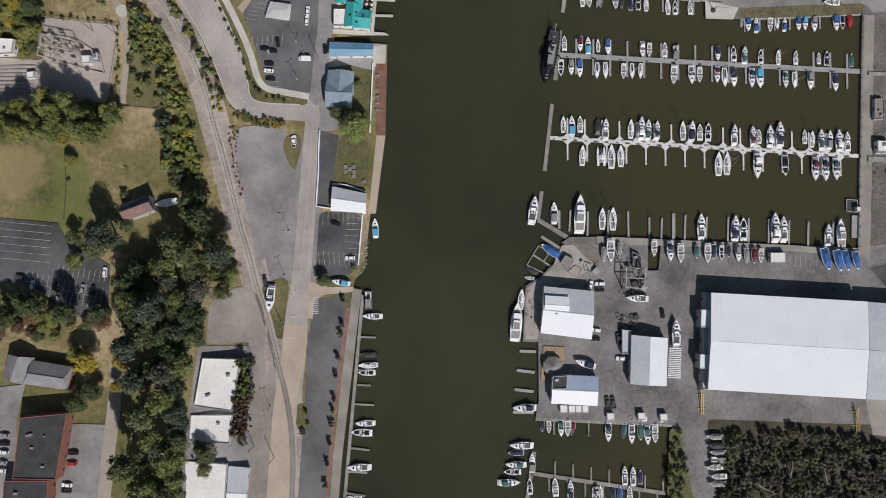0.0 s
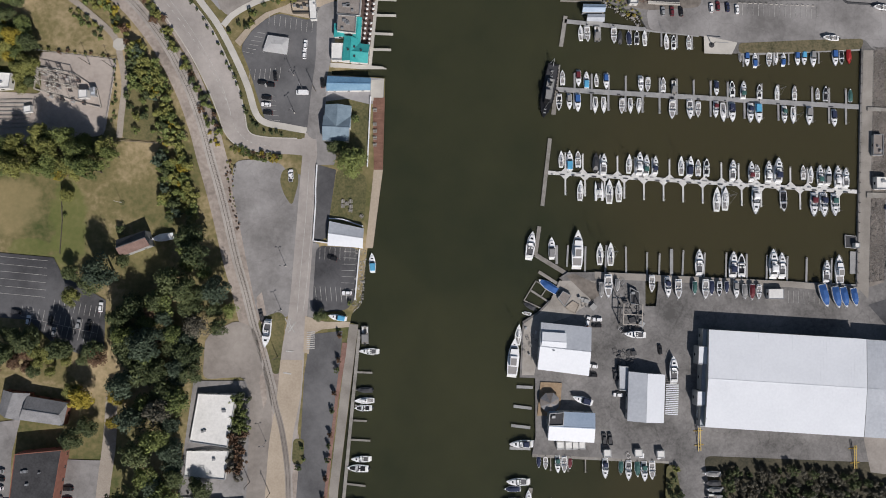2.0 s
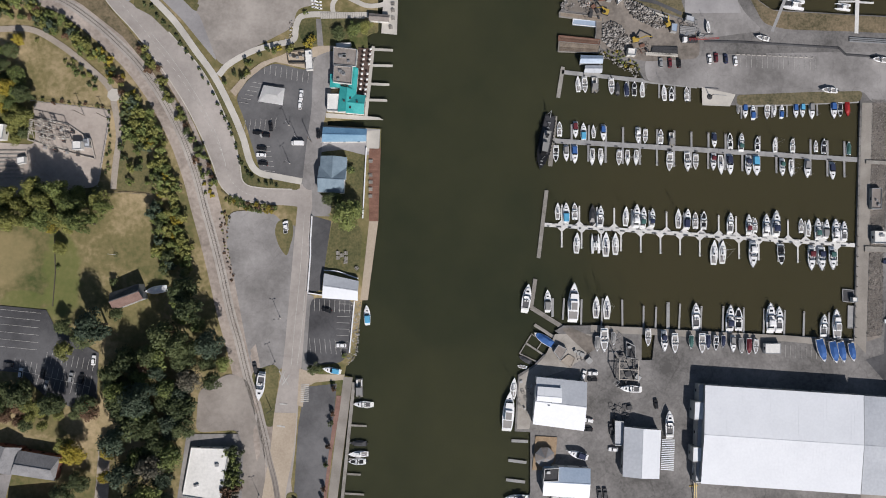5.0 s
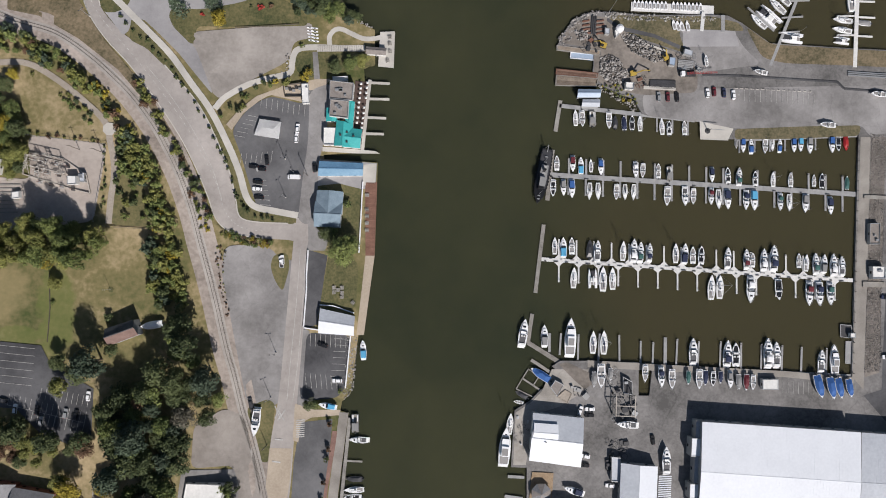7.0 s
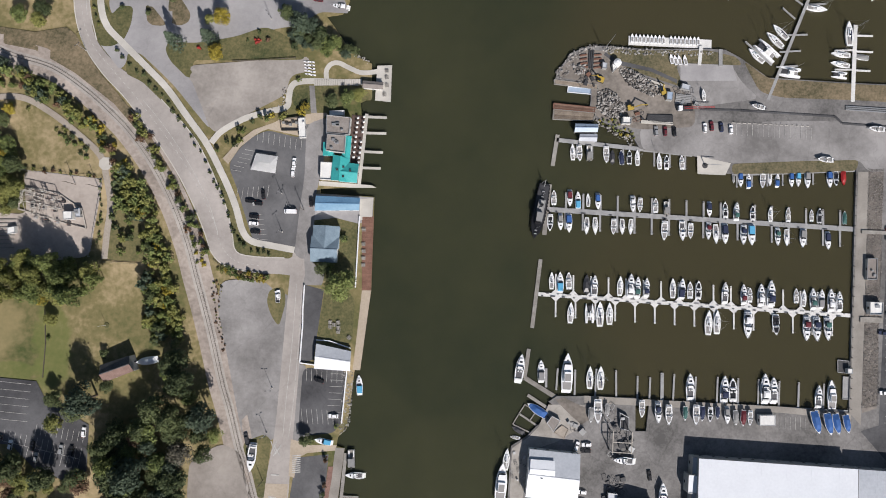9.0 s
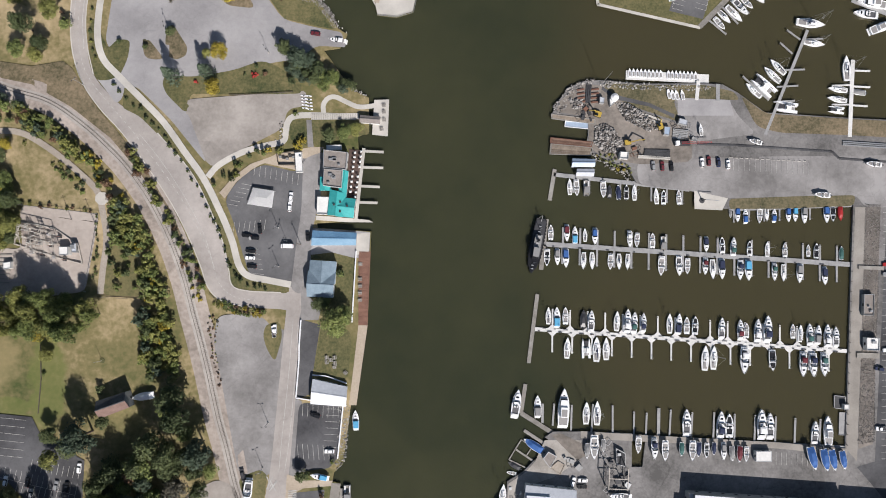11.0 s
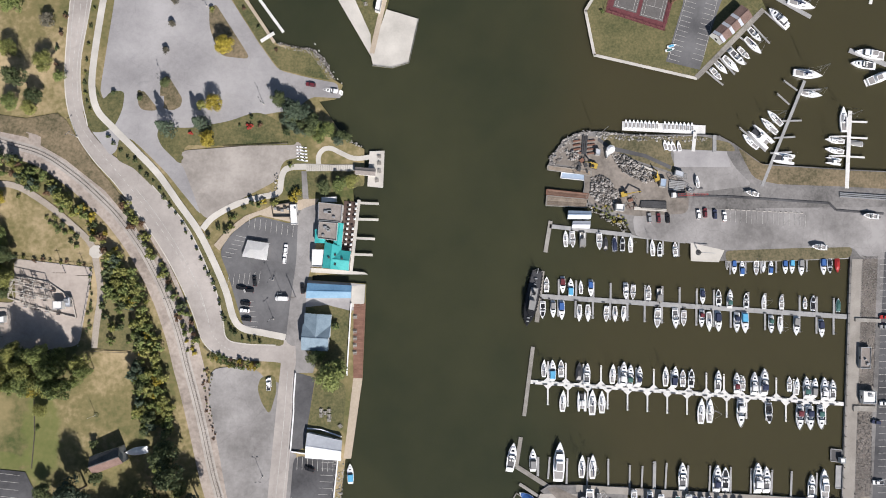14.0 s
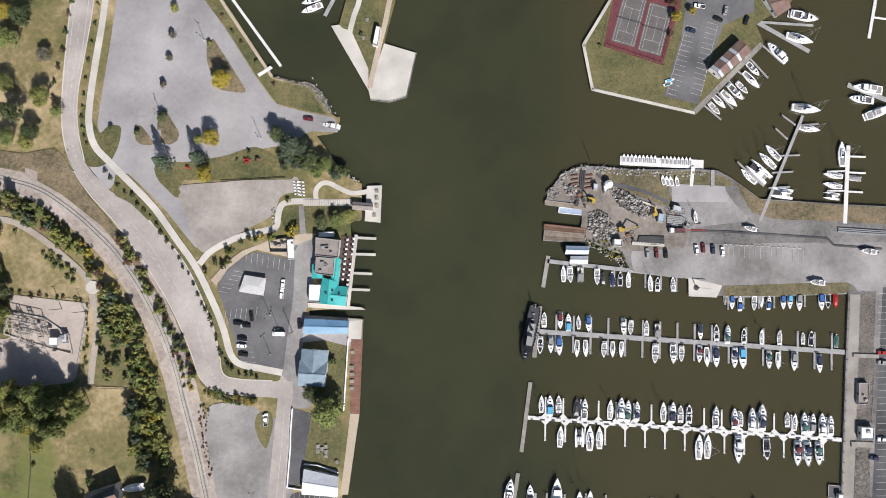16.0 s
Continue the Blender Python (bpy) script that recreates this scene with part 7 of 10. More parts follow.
def rounded(w, l, r=0.35, k=3):
    out = []
    for cx, cy, a0 in ((w / 2 - r, l / 2 - r, 0), (-w / 2 + r, l / 2 - r, 90), (-w / 2 + r, -l / 2 + r, 180), (w / 2 - r, -l / 2 + r, 270)):
        for i in range(k + 1):
            a = radians(a0 + 90 * i / k)
            out.append((cx + r * math.cos(a), cy + r * math.sin(a)))
    return out


def lights(root, w, l, z):
    for x in (-w * 0.36, w * 0.36):
        part("headlight", box_mesh(x - 0.16, x + 0.16, l / 2 - 0.12, l / 2 + 0.01, z, z + 0.14), SILVER, root)
        part("tail_light", box_mesh(x - 0.14, x + 0.14, -l / 2 - 0.01, -l / 2 + 0.1, z + 0.05, z + 0.2), RED, root)


def car(root, colour, suv=False):
    l, w = 4.8, 1.86
    bm = bmesh.new()
    prism(bm, rounded(w, l, 0.4), 0.3, 0.85, 0.985)
    prism(bm, [(x * 0.97, y) for x, y in rounded(w, l * 0.97, 0.5)], 0.854, 1.0, 0.95)
    part("body", bm, colour, root)
    y0, y1 = (-2.2, 0.95) if suv else (-1.75, 0.95)
    bm = bmesh.new()
    prism(bm, [(x, y + (y0 + y1) / 2) for x, y in rounded(w * 0.9, y1 - y0, 0.25)], 1.004, 1.5, 0.8)
    part("glazing", bm, GLASS, root)
    bm = bmesh.new()
    prism(bm, [(x, y + (y0 + y1) / 2 - 0.1) for x, y in rounded(w * 0.74, (y1 - y0) * 0.72, 0.25)], 1.504, 1.56, 0.94)
    part("roof", bm, colour, root)
    wheels(root, (-0.82, 0.82), (-1.45, 1.45), 0.33)
    lights(root, w, l, 0.6)


def suv(root, colour):
    car(root, colour, True)


def pickup(root, colour):
    l, w = 5.6, 1.98
    bm = bmesh.new()
    prism(bm, [(x, y + 1.2) for x, y in rounded(w, 3.2, 0.35)], 0.4, 1.05, 0.98)
    part("body", bm, colour, root)
    bed = part("bed", box_mesh(-0.95, 0.95, -2.8, -0.4, 0.45, 0.7), CHARCOAL, root)
    for x0, x1, y0, y1 in ((-0.99, -0.89, -2.8, -0.4), (0.89, 0.99, -2.8, -0.4), (-0.89, 0.89, -2.8, -2.7)):
        part("bed_side", box_mesh(x0, x1, y0, y1, 0.72, 1.12), colour, bed)
    bm = bmesh.new()
    prism(bm, [(x, y + 0.55) for x, y in rounded(1.75, 1.9, 0.22)], 1.054, 1.65, 0.84)
    part("glazing", bm, GLASS, root)
    bm = bmesh.new()
    prism(bm, [(x, y + 0.5) for x, y in rounded(1.4, 1.4, 0.22)], 1.654, 1.72, 0.94)
    part("roof", bm, colour, root)
    wheels(root, (-0.87, 0.87), (-1.75, 1.8), 0.4)
    lights(root, w, l, 0.75)


def van(root, colour):
    l, w = 6.2, 2.1
    bm = bmesh.new()
    prism(bm, rounded(w, l, 0.3), 0.4, 1.1, 0.99)
    prism(bm, [(x, y - 0.5) for x, y in rounded(w, l - 1.1, 0.3)], 1.104, 2.4, 0.92)
    part("body", bm, colour, root)
    part("windscreen", box_mesh(-0.9, 0.9, 1.9, 2.3, 1.3, 1.95, inset=0.1), GLASS, root)
    wheels(root, (-0.9, 0.9), (-1.9, 1.9), 0.38)
    lights(root, w, l, 0.75)


CAR_KINDS = {"w": (car, WHITE, "white saloon car"), "k": (car, BLACK, "black saloon car"), "s": (car, SILVER, "silver saloon car"), "r": (car, RED, "red saloon car"), "m": (suv, MAROON, "maroon sport utility car"), "K": (suv, BLACK, "black sport utility car"), "W": (suv, WHITE, "white sport utility car"),
             "g": (suv, CHARCOAL, "charcoal sport utility car"), "b": (car, NAVY, "dark blue saloon car"), "p": (pickup, WHITE, "white pickup truck"), "P": (pickup, CHARCOAL, "dark grey pickup truck"), "B": (pickup, BLUE, "blue pickup truck"), "v": (van, WHITE, "white delivery van"), "S": (suv, SILVER, "silver sport utility car")}
CARS = {}


def park(kind, at, heading, where="parked on the asphalt lot"):
    build, colour, label = CAR_KINDS[kind]
    m = pose(*at, surface(*at), 0, 0, heading)
    if kind in CARS:
        return copy_thing(CARS[kind], m)
    root = thing("pickup" if build is pickup else "van" if build is van else "car", m, label + " " + where, "car", "parked cars")
    build(root, colour)
    CARS[kind] = root
    return root


for k, q, a in (("k", (-81.9, 106.9), 80), ("k", (-75.5, 110.1), 5), ("K", (-80.0, 99.3), 80), ("w", (-80.3, 95.9), 85), ("k", (-79.5, 91.7), 82), ("w", (-60.3, 125.7), -5), ("W", (-60.9, 120.9), -4), ("v", (-62.2, 101.5), 88), ("K", (-52.1, 106.1), 2), ("k", (-78.3, 105.7), 85),
                ("W", (-192.2, -7.3), -8), ("K", (-181.8, -7.9), -8), ("s", (-180.0, -13.3), -8), ("S", (-168.5, -9.9), -8), ("K", (-163.8, -10.6), -8), ("w", (-158.2, -2.1), -5), ("g", (-197.8, -3.1), 80),
                ("k", (-173.6, -86.8), 88), ("r", (-174.2, -91.8), 88), ("w", (-176.6, -101.7), 85), ("k", (-176.9, -104.3), 86), ("s", (-205.5, -77.5), 85), ("k", (-205.5, -81.4), 85), ("W", (-206.0, -85.4), 85), ("s", (-206.6, -90.1), 85), ("w", (-207.1, -93.8), 85),
                ("w", (-42.2, 1.4), 88), ("k", (-49.0, 18.7), 70), ("W", (76.3, -15.8), -20), ("w", (81.1, -15.1), 88), ("k", (80.7, -18.1), 88), ("w", (78.1, -37.9), 80), ("k", (77.7, -42.3), 85), ("w", (89.9, -52.3), 85), ("P", (89.2, -42.6), 5), ("K", (90.9, -39.9), 5),
                ("S", (120.1, 139.2), 2), ("m", (124.7, 139.1), 2), ("K", (129.3, 138.8), 2), ("W", (144.8, 140.6), 2), ("m", (148.2, 141.4), 2), ("b", (153.1, 140.7), 2), ("w", (157.9, 139.5), 2),
                ("p", (149.8, 264.0), 80), ("s", (163.1, 261.7), -15), ("k", (159.2, 257.3), 70), ("k", (173.7, 256.7), -20), ("b", (145.1, 251.5), 75), ("m", (-47.7, 207.5), 80), ("W", (-68.4, 60.8), 2), ("p", (230.1, 7.1), 88), ("b", (230.5, 36.5), 80), ("w", (234.9, 45.6), 88), ("r", (236.7, 88.3), 88), ("s", (236.5, 83.5), 88),
                ("p", (-68.9, 59.7), 5), ("K", (111.7, -30.8), 5), ("P", (-84.1, -8.8), 12), ("P", (82.5, -73.7), 4), ("P", (85.3, -73.8), 4), ("S", (75.6, -116.4), 4)):
    park(k, q, a)


# ---- trees ----
def crown(seed, r, h, base, clumps, leaf, per, squash=0.75, cone=False):
    """Leaf sprays in uneven clumps round a middle, as one mesh with gaps between the clumps."""
    rnd = random.Random(seed)
    vs, fs = [], []
    centres = []
    for i in range(clumps):
        if cone:
            t = (i + 0.5) / clumps
            a = i * 2.4
            rad = r * (1 - t) * rnd.uniform(0.55, 0.95)
            centres.append((Vector((rad * math.cos(a), rad * math.sin(a), base + t * h)), r * (0.3 * (1 - t) + 0.14)))
        else:
            a, u = rnd.uniform(0, 2 * math.pi), rnd.uniform(0, 1)
            v = rnd.uniform(-0.35, 1)
            rad = r * 0.78 * math.sqrt(u) * math.sqrt(max(0.12, 1 - max(0, v) ** 2))
            centres.append((Vector((rad * math.cos(a), rad * math.sin(a), base + h * 0.42 + v * h * 0.42)), r * rnd.uniform(0.2, 0.36)))
    for c, cr in centres:
        for _ in range(per):
            n = Vector((rnd.gauss(0, 1), rnd.gauss(0, 1), rnd.gauss(0.25, 0.9)))
            n.normalize()
            p = c + Vector((n.x, n.y, n.z * squash)) * cr * rnd.uniform(0.55, 1.08)
            n = (n + Vector((rnd.gauss(0, 0.6), rnd.gauss(0, 0.6), rnd.gauss(0.5, 0.45)))).normalized()
            t = n.orthogonal().normalized()
            t = Matrix.Rotation(rnd.uniform(0, 6.28), 3, n) @ t
            b = n.cross(t)
            s = leaf * rnd.uniform(0.6, 1.3)
            k = len(vs)
            vs += [p - t * s, p + b * s * 0.55, p + t * s, p - b * s * 0.55]
            fs.append((k, k + 1, k + 2, k + 3))
    me = bpy.data.meshes.new("crown")
    me.from_pydata([tuple(v) for v in vs], [], fs)
    return me


def trunk_mesh(seed, h, r):
    rnd = random.Random(seed)
    bm = bmesh.new()
    tube(bm, (0, 0, -0.6), (0.1, 0.05, h * 0.35), r, r * 0.75)
    tube(bm, (0.1, 0.05, h * 0.35), (-0.05, 0.1, h * 0.75), r * 0.75, r * 0.3)
    for i in range(5):
        a = i * 1.26 + rnd.uniform(-0.3, 0.3)
        z = h * rnd.uniform(0.3, 0.5)
        tube(bm, (0.05, 0.05, z), (h * 0.24 * math.cos(a), h * 0.24 * math.sin(a), z + h * 0.22), r * 0.4, r * 0.12, 6)
    me = bpy.data.meshes.new("trunk")
    bm.to_mesh(me)
    bm.free()
    me.materials.append(BARK)
    return me


CROWNS = {}


def crown_for(shape, mat):
    if (shape, mat.name) not in CROWNS:
        if shape[0] == "t":
            me = crown(10 + int(shape[1]), 5.0, 8.5, 2.2, 46, 0.35, 60)
        elif shape[0] == "c":
            me = crown(40 + int(shape[1]), 3.2, 11.5, 0.8, 46, 0.34, 26, cone=True)
        else:
            me = crown(70 + int(shape[1]), 2.0, 2.8, 0.1, 14, 0.27, 34)
        me.materials.append(mat)
        CROWNS[(shape, mat.name)] = me
    return CROWNS[(shape, mat.name)]


TRUNKS = {"t": trunk_mesh(1, 9.5, 0.32), "c": trunk_mesh(2, 9.0, 0.24), "b": trunk_mesh(3, 2.0, 0.08)}
LEAF_NAMES = {LEAF_GREEN: "green", LEAF_DARK: "dark green", LEAF_OLIVE: "olive green", LEAF_YELLOW: "yellow autumn", LEAF_RUST: "rusty brown", LEAF_RED: "bright red", LEAF_BLUE: "blue-green", LEAF_GREY: "thin grey-brown"}
rnd_tree = random.Random(21)


def tree(at, radius, mat, shape="t", group="", tall=1.0, vary=0.1):
    nominal = {"t": 5.2, "c": 3.2, "b": 2.1}[shape]
    s = radius / nominal
    names = {"t": ("tree", "broad-leaved tree with %s leaves"), "c": ("conifer", "pointed conifer with %s needles"), "b": ("shrub", "low bushy shrub with %s leaves")}
    name, label = names[shape]
    m = pose(*at, height(*at) - 0.05, 0, 0, rnd_tree.uniform(0, 360)) @ Matrix.Diagonal((s, s, s * tall * rnd_tree.uniform(1 - vary, 1 + vary), 1))
    root = thing(name, m, label % LEAF_NAMES[mat], name, group)
    for nm, me in (("trunk", TRUNKS[shape]), ("crown", crown_for(shape + str(rnd_tree.randrange(4)), mat))):
        new(nm, me).parent = root
    return root


def thicket(poly, gap, radii, mats, seed, label, tall=1.0):
    """A dense growth of bushes that nobody could count, as one mesh."""
    rnd = random.Random(seed)
    used = sorted(set(mats), key=lambda m: m.name)
    vs, fs, idx = [], [], []
    count = 0
    for p in scatter(poly, gap, rnd):
        mat = rnd.choice(mats)
        me = crown_for("b" + str(rnd.randrange(4)), mat)
        co = np.empty(len(me.vertices) * 3)
        me.vertices.foreach_get("co", co)
        s = rnd.uniform(*radii) / 2.1
        turn = rnd.uniform(0, 6.28)
        c, d = math.cos(turn), math.sin(turn)
        co = co.reshape(-1, 3) @ np.array(((c, d, 0), (-d, c, 0), (0, 0, tall * rnd.uniform(0.8, 1.2)))) * s + np.array((p.x, p.y, height(*p) + 0.1))
        vs.append(co)
        n = len(me.polygons)
        fs.append(np.arange(n * 4).reshape(-1, 4) + count)
        idx += [used.index(mat)] * n
        count += len(co)
    me = bpy.data.meshes.new("thicket")
    me.from_pydata(np.concatenate(vs).tolist(), [], np.concatenate(fs).tolist())
    for m in used:
        me.materials.append(m)
    me.polygons.foreach_set("material_index", idx)
    return tagged(new("thicket", me), label, "bushes", kind="stuff")


def grove(poly, gap, radii, mats, shape="t", seed=1, group="trees of the wood", tall=1.0, vary=0.1):
    rnd = random.Random(seed)
    for p in scatter(poly, gap, rnd):
        tree((p.x, p.y), rnd.uniform(*radii), rnd.choice(mats), shape, group, tall, vary)


H = LEAF_GREY
G, K, O, Y, U, R, B = LEAF_GREEN, LEAF_DARK, LEAF_OLIVE, LEAF_YELLOW, LEAF_RUST, LEAF_RED, LEAF_BLUE
grove([(-117.4, 27.6), (-115.6, 33.0), (-110.9, 35.9), (-106.3, 21.5), (-100.5, 7.6), (-95.9, -4.8), (-100.1, -12.9), (-109.6, -13.9), (-113.4, -24.6), (-115.2, -40.6), (-118.5, -45.8), (-121.0, -67.1), (-121.9, -80.3), (-124.0, -90.8), (-125.9, -117.1), (-144.5, -114.7), (-142.4, -83.6), (-138.6, -70.8), (-140.4, -57.5), (-142.6, -33.7), (-147.3, -21.8), (-145.9, -4.7), (-131.5, 2.6), (-121.0, 12.2)], 7.4, (4.0, 8.6), [K, B, K, G, K, K, B, K, G, K, H], seed=2, tall=1.35, vary=0.4)
grove([(-139.6, -102.0), (-123.5, -96.1), (-124.3, -115.8), (-141.1, -113.6)], 7.0, (4, 6), [O, G, G, K], seed=31, tall=1.3, vary=0.3)
tree((-130.8, -3.8), 5.5, LEAF_RUST, "t", "trees of the wood", 1.3)
tree((-152.6, 14.9), 8.8, LEAF_BLUE, "t", "single trees", 1.4)
tree((-169.5, 14.6), 5.0, LEAF_DARK, "t", "single trees", 1.1)
for q, r, m in (((-145.8, -6.5), 6.2, LEAF_DARK), ((-143.5, -15.0), 6.0, LEAF_GREEN), ((-141.0, -25.0), 6.4, LEAF_DARK), ((-134.5, -10.5), 6.5, LEAF_GREEN), ((-122.0, -16.0), 6.2, LEAF_GREEN), ((-129.0, -32.0), 6.4, LEAF_DARK)):
    tree(q, r, m, "t", "trees of the wood", 1.4, 0.25)
for q, r, m in (((-189.0, -17.5), 6.4, LEAF_DARK), ((-172.0, -21.0), 6.6, LEAF_DARK), ((-159.5, -22.0), 5.6, LEAF_DARK), ((-200.0, -22.0), 6.2, LEAF_DARK)):
    tree(q, r, m, "t", "trees below the car park", 1.2, 0.2)
tree((-174.0, 61.5), 4.2, LEAF_YELLOW, "t", "row of trees by the lawn", 1.5)
tree((-127.0, -0.5), 8.6, LEAF_GREEN, "t", "trees of the wood", 0.95)
tree((-33.5, 157.6), 5.0, LEAF_GREEN, "t", "single trees", 0.6)
tree((-27.6, 158.8), 4.2, LEAF_OLIVE, "t", "single trees", 0.6)
tree((-41.0, 156.0), 4.2, LEAF_DARK, "t", "single trees", 0.6)
grove([(-219.4, 76.2), (-187.8, 78.9), (-169.3, 80.3), (-149.4, 73.0), (-149.6, 62.8), (-169.4, 60.6), (-187.9, 62.7), (-219.4, 64.1)], 5.2, (3.6, 5.6), [G, O, O, G, O], seed=3, group="row of trees by the lawn", tall=1.8, vary=0.3)
grove([(-211.4, 139.8), (-192.8, 136.7), (-188.7, 126.4), (-186.1, 107.2), (-194.1, 103.3), (-196.8, 115.6), (-212.7, 113.3)], 5.0, (3, 5), [Y, O, G, O, K], seed=4, vary=0.3)
thicket([(-138.9, 119.0), (-130.6, 116.3), (-125.0, 100.1), (-119.9, 83.3), (-117.5, 66.5), (-115.1, 49.7), (-113.1, 38.6), (-127.1, 38.8), (-129.6, 49.9), (-130.7, 63.7), (-128.4, 76.3), (-129.9, 88.8), (-134.9, 102.8)], 2.7, (1.4, 4.2), [G, O, G, O, K, B, O, G, K, G, O, Y], 5, "dense green bushes beside the railway", 1.5)
thicket([(-138.7, 153.1), (-124.6, 134.1), (-113.9, 111.2), (-106.5, 94.6), (-101.3, 82.1), (-103.9, 79.1), (-110.0, 89.1), (-117.6, 109.8), (-125.8, 125.6), (-137.9, 144.6)], 2.3, (1.5, 2.8), [O, O, G, G, K, U], 6, "dark bushes between railway and road", 1.2)
thicket([(-212.0, 177.7), (-201.2, 176.2), (-189.2, 171.4), (-174.6, 163.1), (-160.1, 151.5), (-148.1, 137.7), (-138.8, 127.7), (-136.1, 116.1), (-131.6, 97.4), (-138.6, 98.8), (-144.0, 111.1), (-144.6, 122.1), (-150.6, 133.2), (-158.5, 142.0), (-171.8, 152.0), (-185.1, 160.8), (-211.9, 166.1)], 2.2, (1.5, 4.0), [G, O, G, K, O, G, K, O, G, B, U], 7, "dense mixed bushes beside the railway", 1.4)
thicket([(-146.4, 119.3), (-141.2, 116.0), (-131.6, 96.0), (-127.0, 83.6), (-124.4, 67.2), (-129.6, 67.3), (-131.6, 76.8), (-141.2, 78.8), (-145.0, 97.4)], 4.6, (1.0, 3.0), [G, O, G, K], 8, "green bushes between trail and railway", 1.4)
grove([(-98.1, -45.8), (-91.0, -47.6), (-91.8, -63.5), (-98.4, -63.2)], 3.0, (2.2, 3.4), [G, K, G], "b", 9, "hedge by the warehouse", 1.6)
grove([(-99.2, -64.3), (-92.4, -64.5), (-94.5, -86.8), (-100.9, -82.2)], 2.9, (2.2, 3.2), [U, U, U, H], "b", 10, "hedge by the warehouse", 1.6)
thicket([(140.8, -91.5), (179.0, -90.7), (207.1, -95.3), (229.4, -103.0), (227.4, -136.0), (134.6, -132.6), (136.9, -113.5)], 3.9, (1.6, 3.8), [K, H, H, H, K, H], 11, "dark scrub beyond the boat shed", 1.2)
thicket([(115.6, -87.9), (118.7, -88.0), (120.3, -126.6), (109.7, -126.2), (110.3, -112.5)], 4.0, (1.6, 2.8), [G, K, O], 12, "green scrub beside the slips")
grove([(-61.7, 191.4), (-48.5, 187.1), (-36.3, 185.8), (-23.4, 178.4), (-25.4, 176.7), (-39.1, 179.5), (-54.0, 181.6), (-62.2, 184.5)], 3.6, (2.2, 4.2), [B, K, B, G], "t", 13, "trees on the shore")
thicket([(-96.8, 76.5), (-87.5, 72.8), (-73.8, 69.3), (-74.4, 67.1), (-87.5, 68.9), (-97.6, 72.9)], 1.7, (1.0, 1.9), [O, G, Y, O, G, U], 14, "yellow and olive bushes below the road")
grove([(-107.4, 82.1), (-102.1, 78.0), (-102.9, 74.6), (-108.2, 78.0)], 2.6, (1.2, 2.2), [Y, Y, O], "b", 15, "shrubs below the road")
for q, r, m, h in (((-188.2, 243.9), 6.0, G, 1.1), ((-183.0, 256.3), 6.2, K, 1.1), ((-174.1, 238.3), 4.2, H, 0.8), ((-173.8, 217.0), 6.0, O, 0.9), ((-183.5, 207.5), 5.6, K, 1.5), ((-167.0, 210.1), 3.6, G, 1.0), ((-190.2, 223.2), 5.0, O, 1.0), ((-192.5, 259.1), 5.0, Y, 1.0), ((-188.2, 197.1), 5.0, G, 1.0), ((-177.5, 199.8), 4.6, K, 1.2), ((-179.6, 194.3), 4.2, O, 1.0)):
    tree(q, r, m, "t", "trees above the track", h)
for i, q in enumerate(((-164.9, 259.9), (-165.9, 250.6), (-166.9, 241.1), (-168.4, 232.5), (-169.9, 224.9), (-170.1, 217.1), (-162.1, 271.7), (-163.6, 266.1))):
    tree(q, 1.5, (U, K, U)[i % 3], "b", "young trees beside the road", 1.6)
for i, q in enumerate(((-80.7, 245.9), (-73.1, 236.4), (-64.7, 225.0), (-85.2, 251.6), (-90.0, 259.4))):
    tree(q, 1.3, (U, K)[i % 2], "b", "shrubs on the shore bank", 1.2)
grove([(-205.2, -21.4), (-189.4, -19.8), (-180.3, -24.8), (-179.0, -32.8), (-194.7, -31.0), (-215.6, -29.0)], 5.0, (3, 5), [U, O, K, K], "t", 19, "trees by the houses")
grove([(-201.2, -7.0), (-189.4, -11.3), (-168.4, -22.6), (-157.9, -22.9), (-165.9, -30.6), (-186.8, -22.0), (-205.1, -16.1)], 6.5, (3, 5), [K, O, K], "t", 24, "trees by the houses")
grove([(-190.3, 155.9), (-201.0, 147.2), (-211.7, 150.1), (-211.3, 117.3), (-198.0, 116.5), (-190.0, 122.4), (-195.5, 138.9)], 6.0, (2.5, 4.5), [G, O, O, Y, K], "t", 20, "trees of the park", vary=0.3)
grove([(-174.2, 141.4), (-167.7, 142.8), (-157.0, 131.7), (-158.2, 126.2)], 3.2, (1.2, 2.2), [O, K, G], "b", 21, "shrubs by the trail")
thicket([(-187.4, 123.7), (-152.9, 119.8), (-152.8, 118.2), (-187.3, 121.8)], 2.8, (0.9, 1.5), [U, O, K], 22, "low brown hedge by the substation")
thicket([(-152.3, 119.3), (-150.2, 115.1), (-151.1, 84.5), (-152.9, 84.6)], 2.4, (0.8, 1.2), [K, G], 23, "clipped hedge beside the trail")
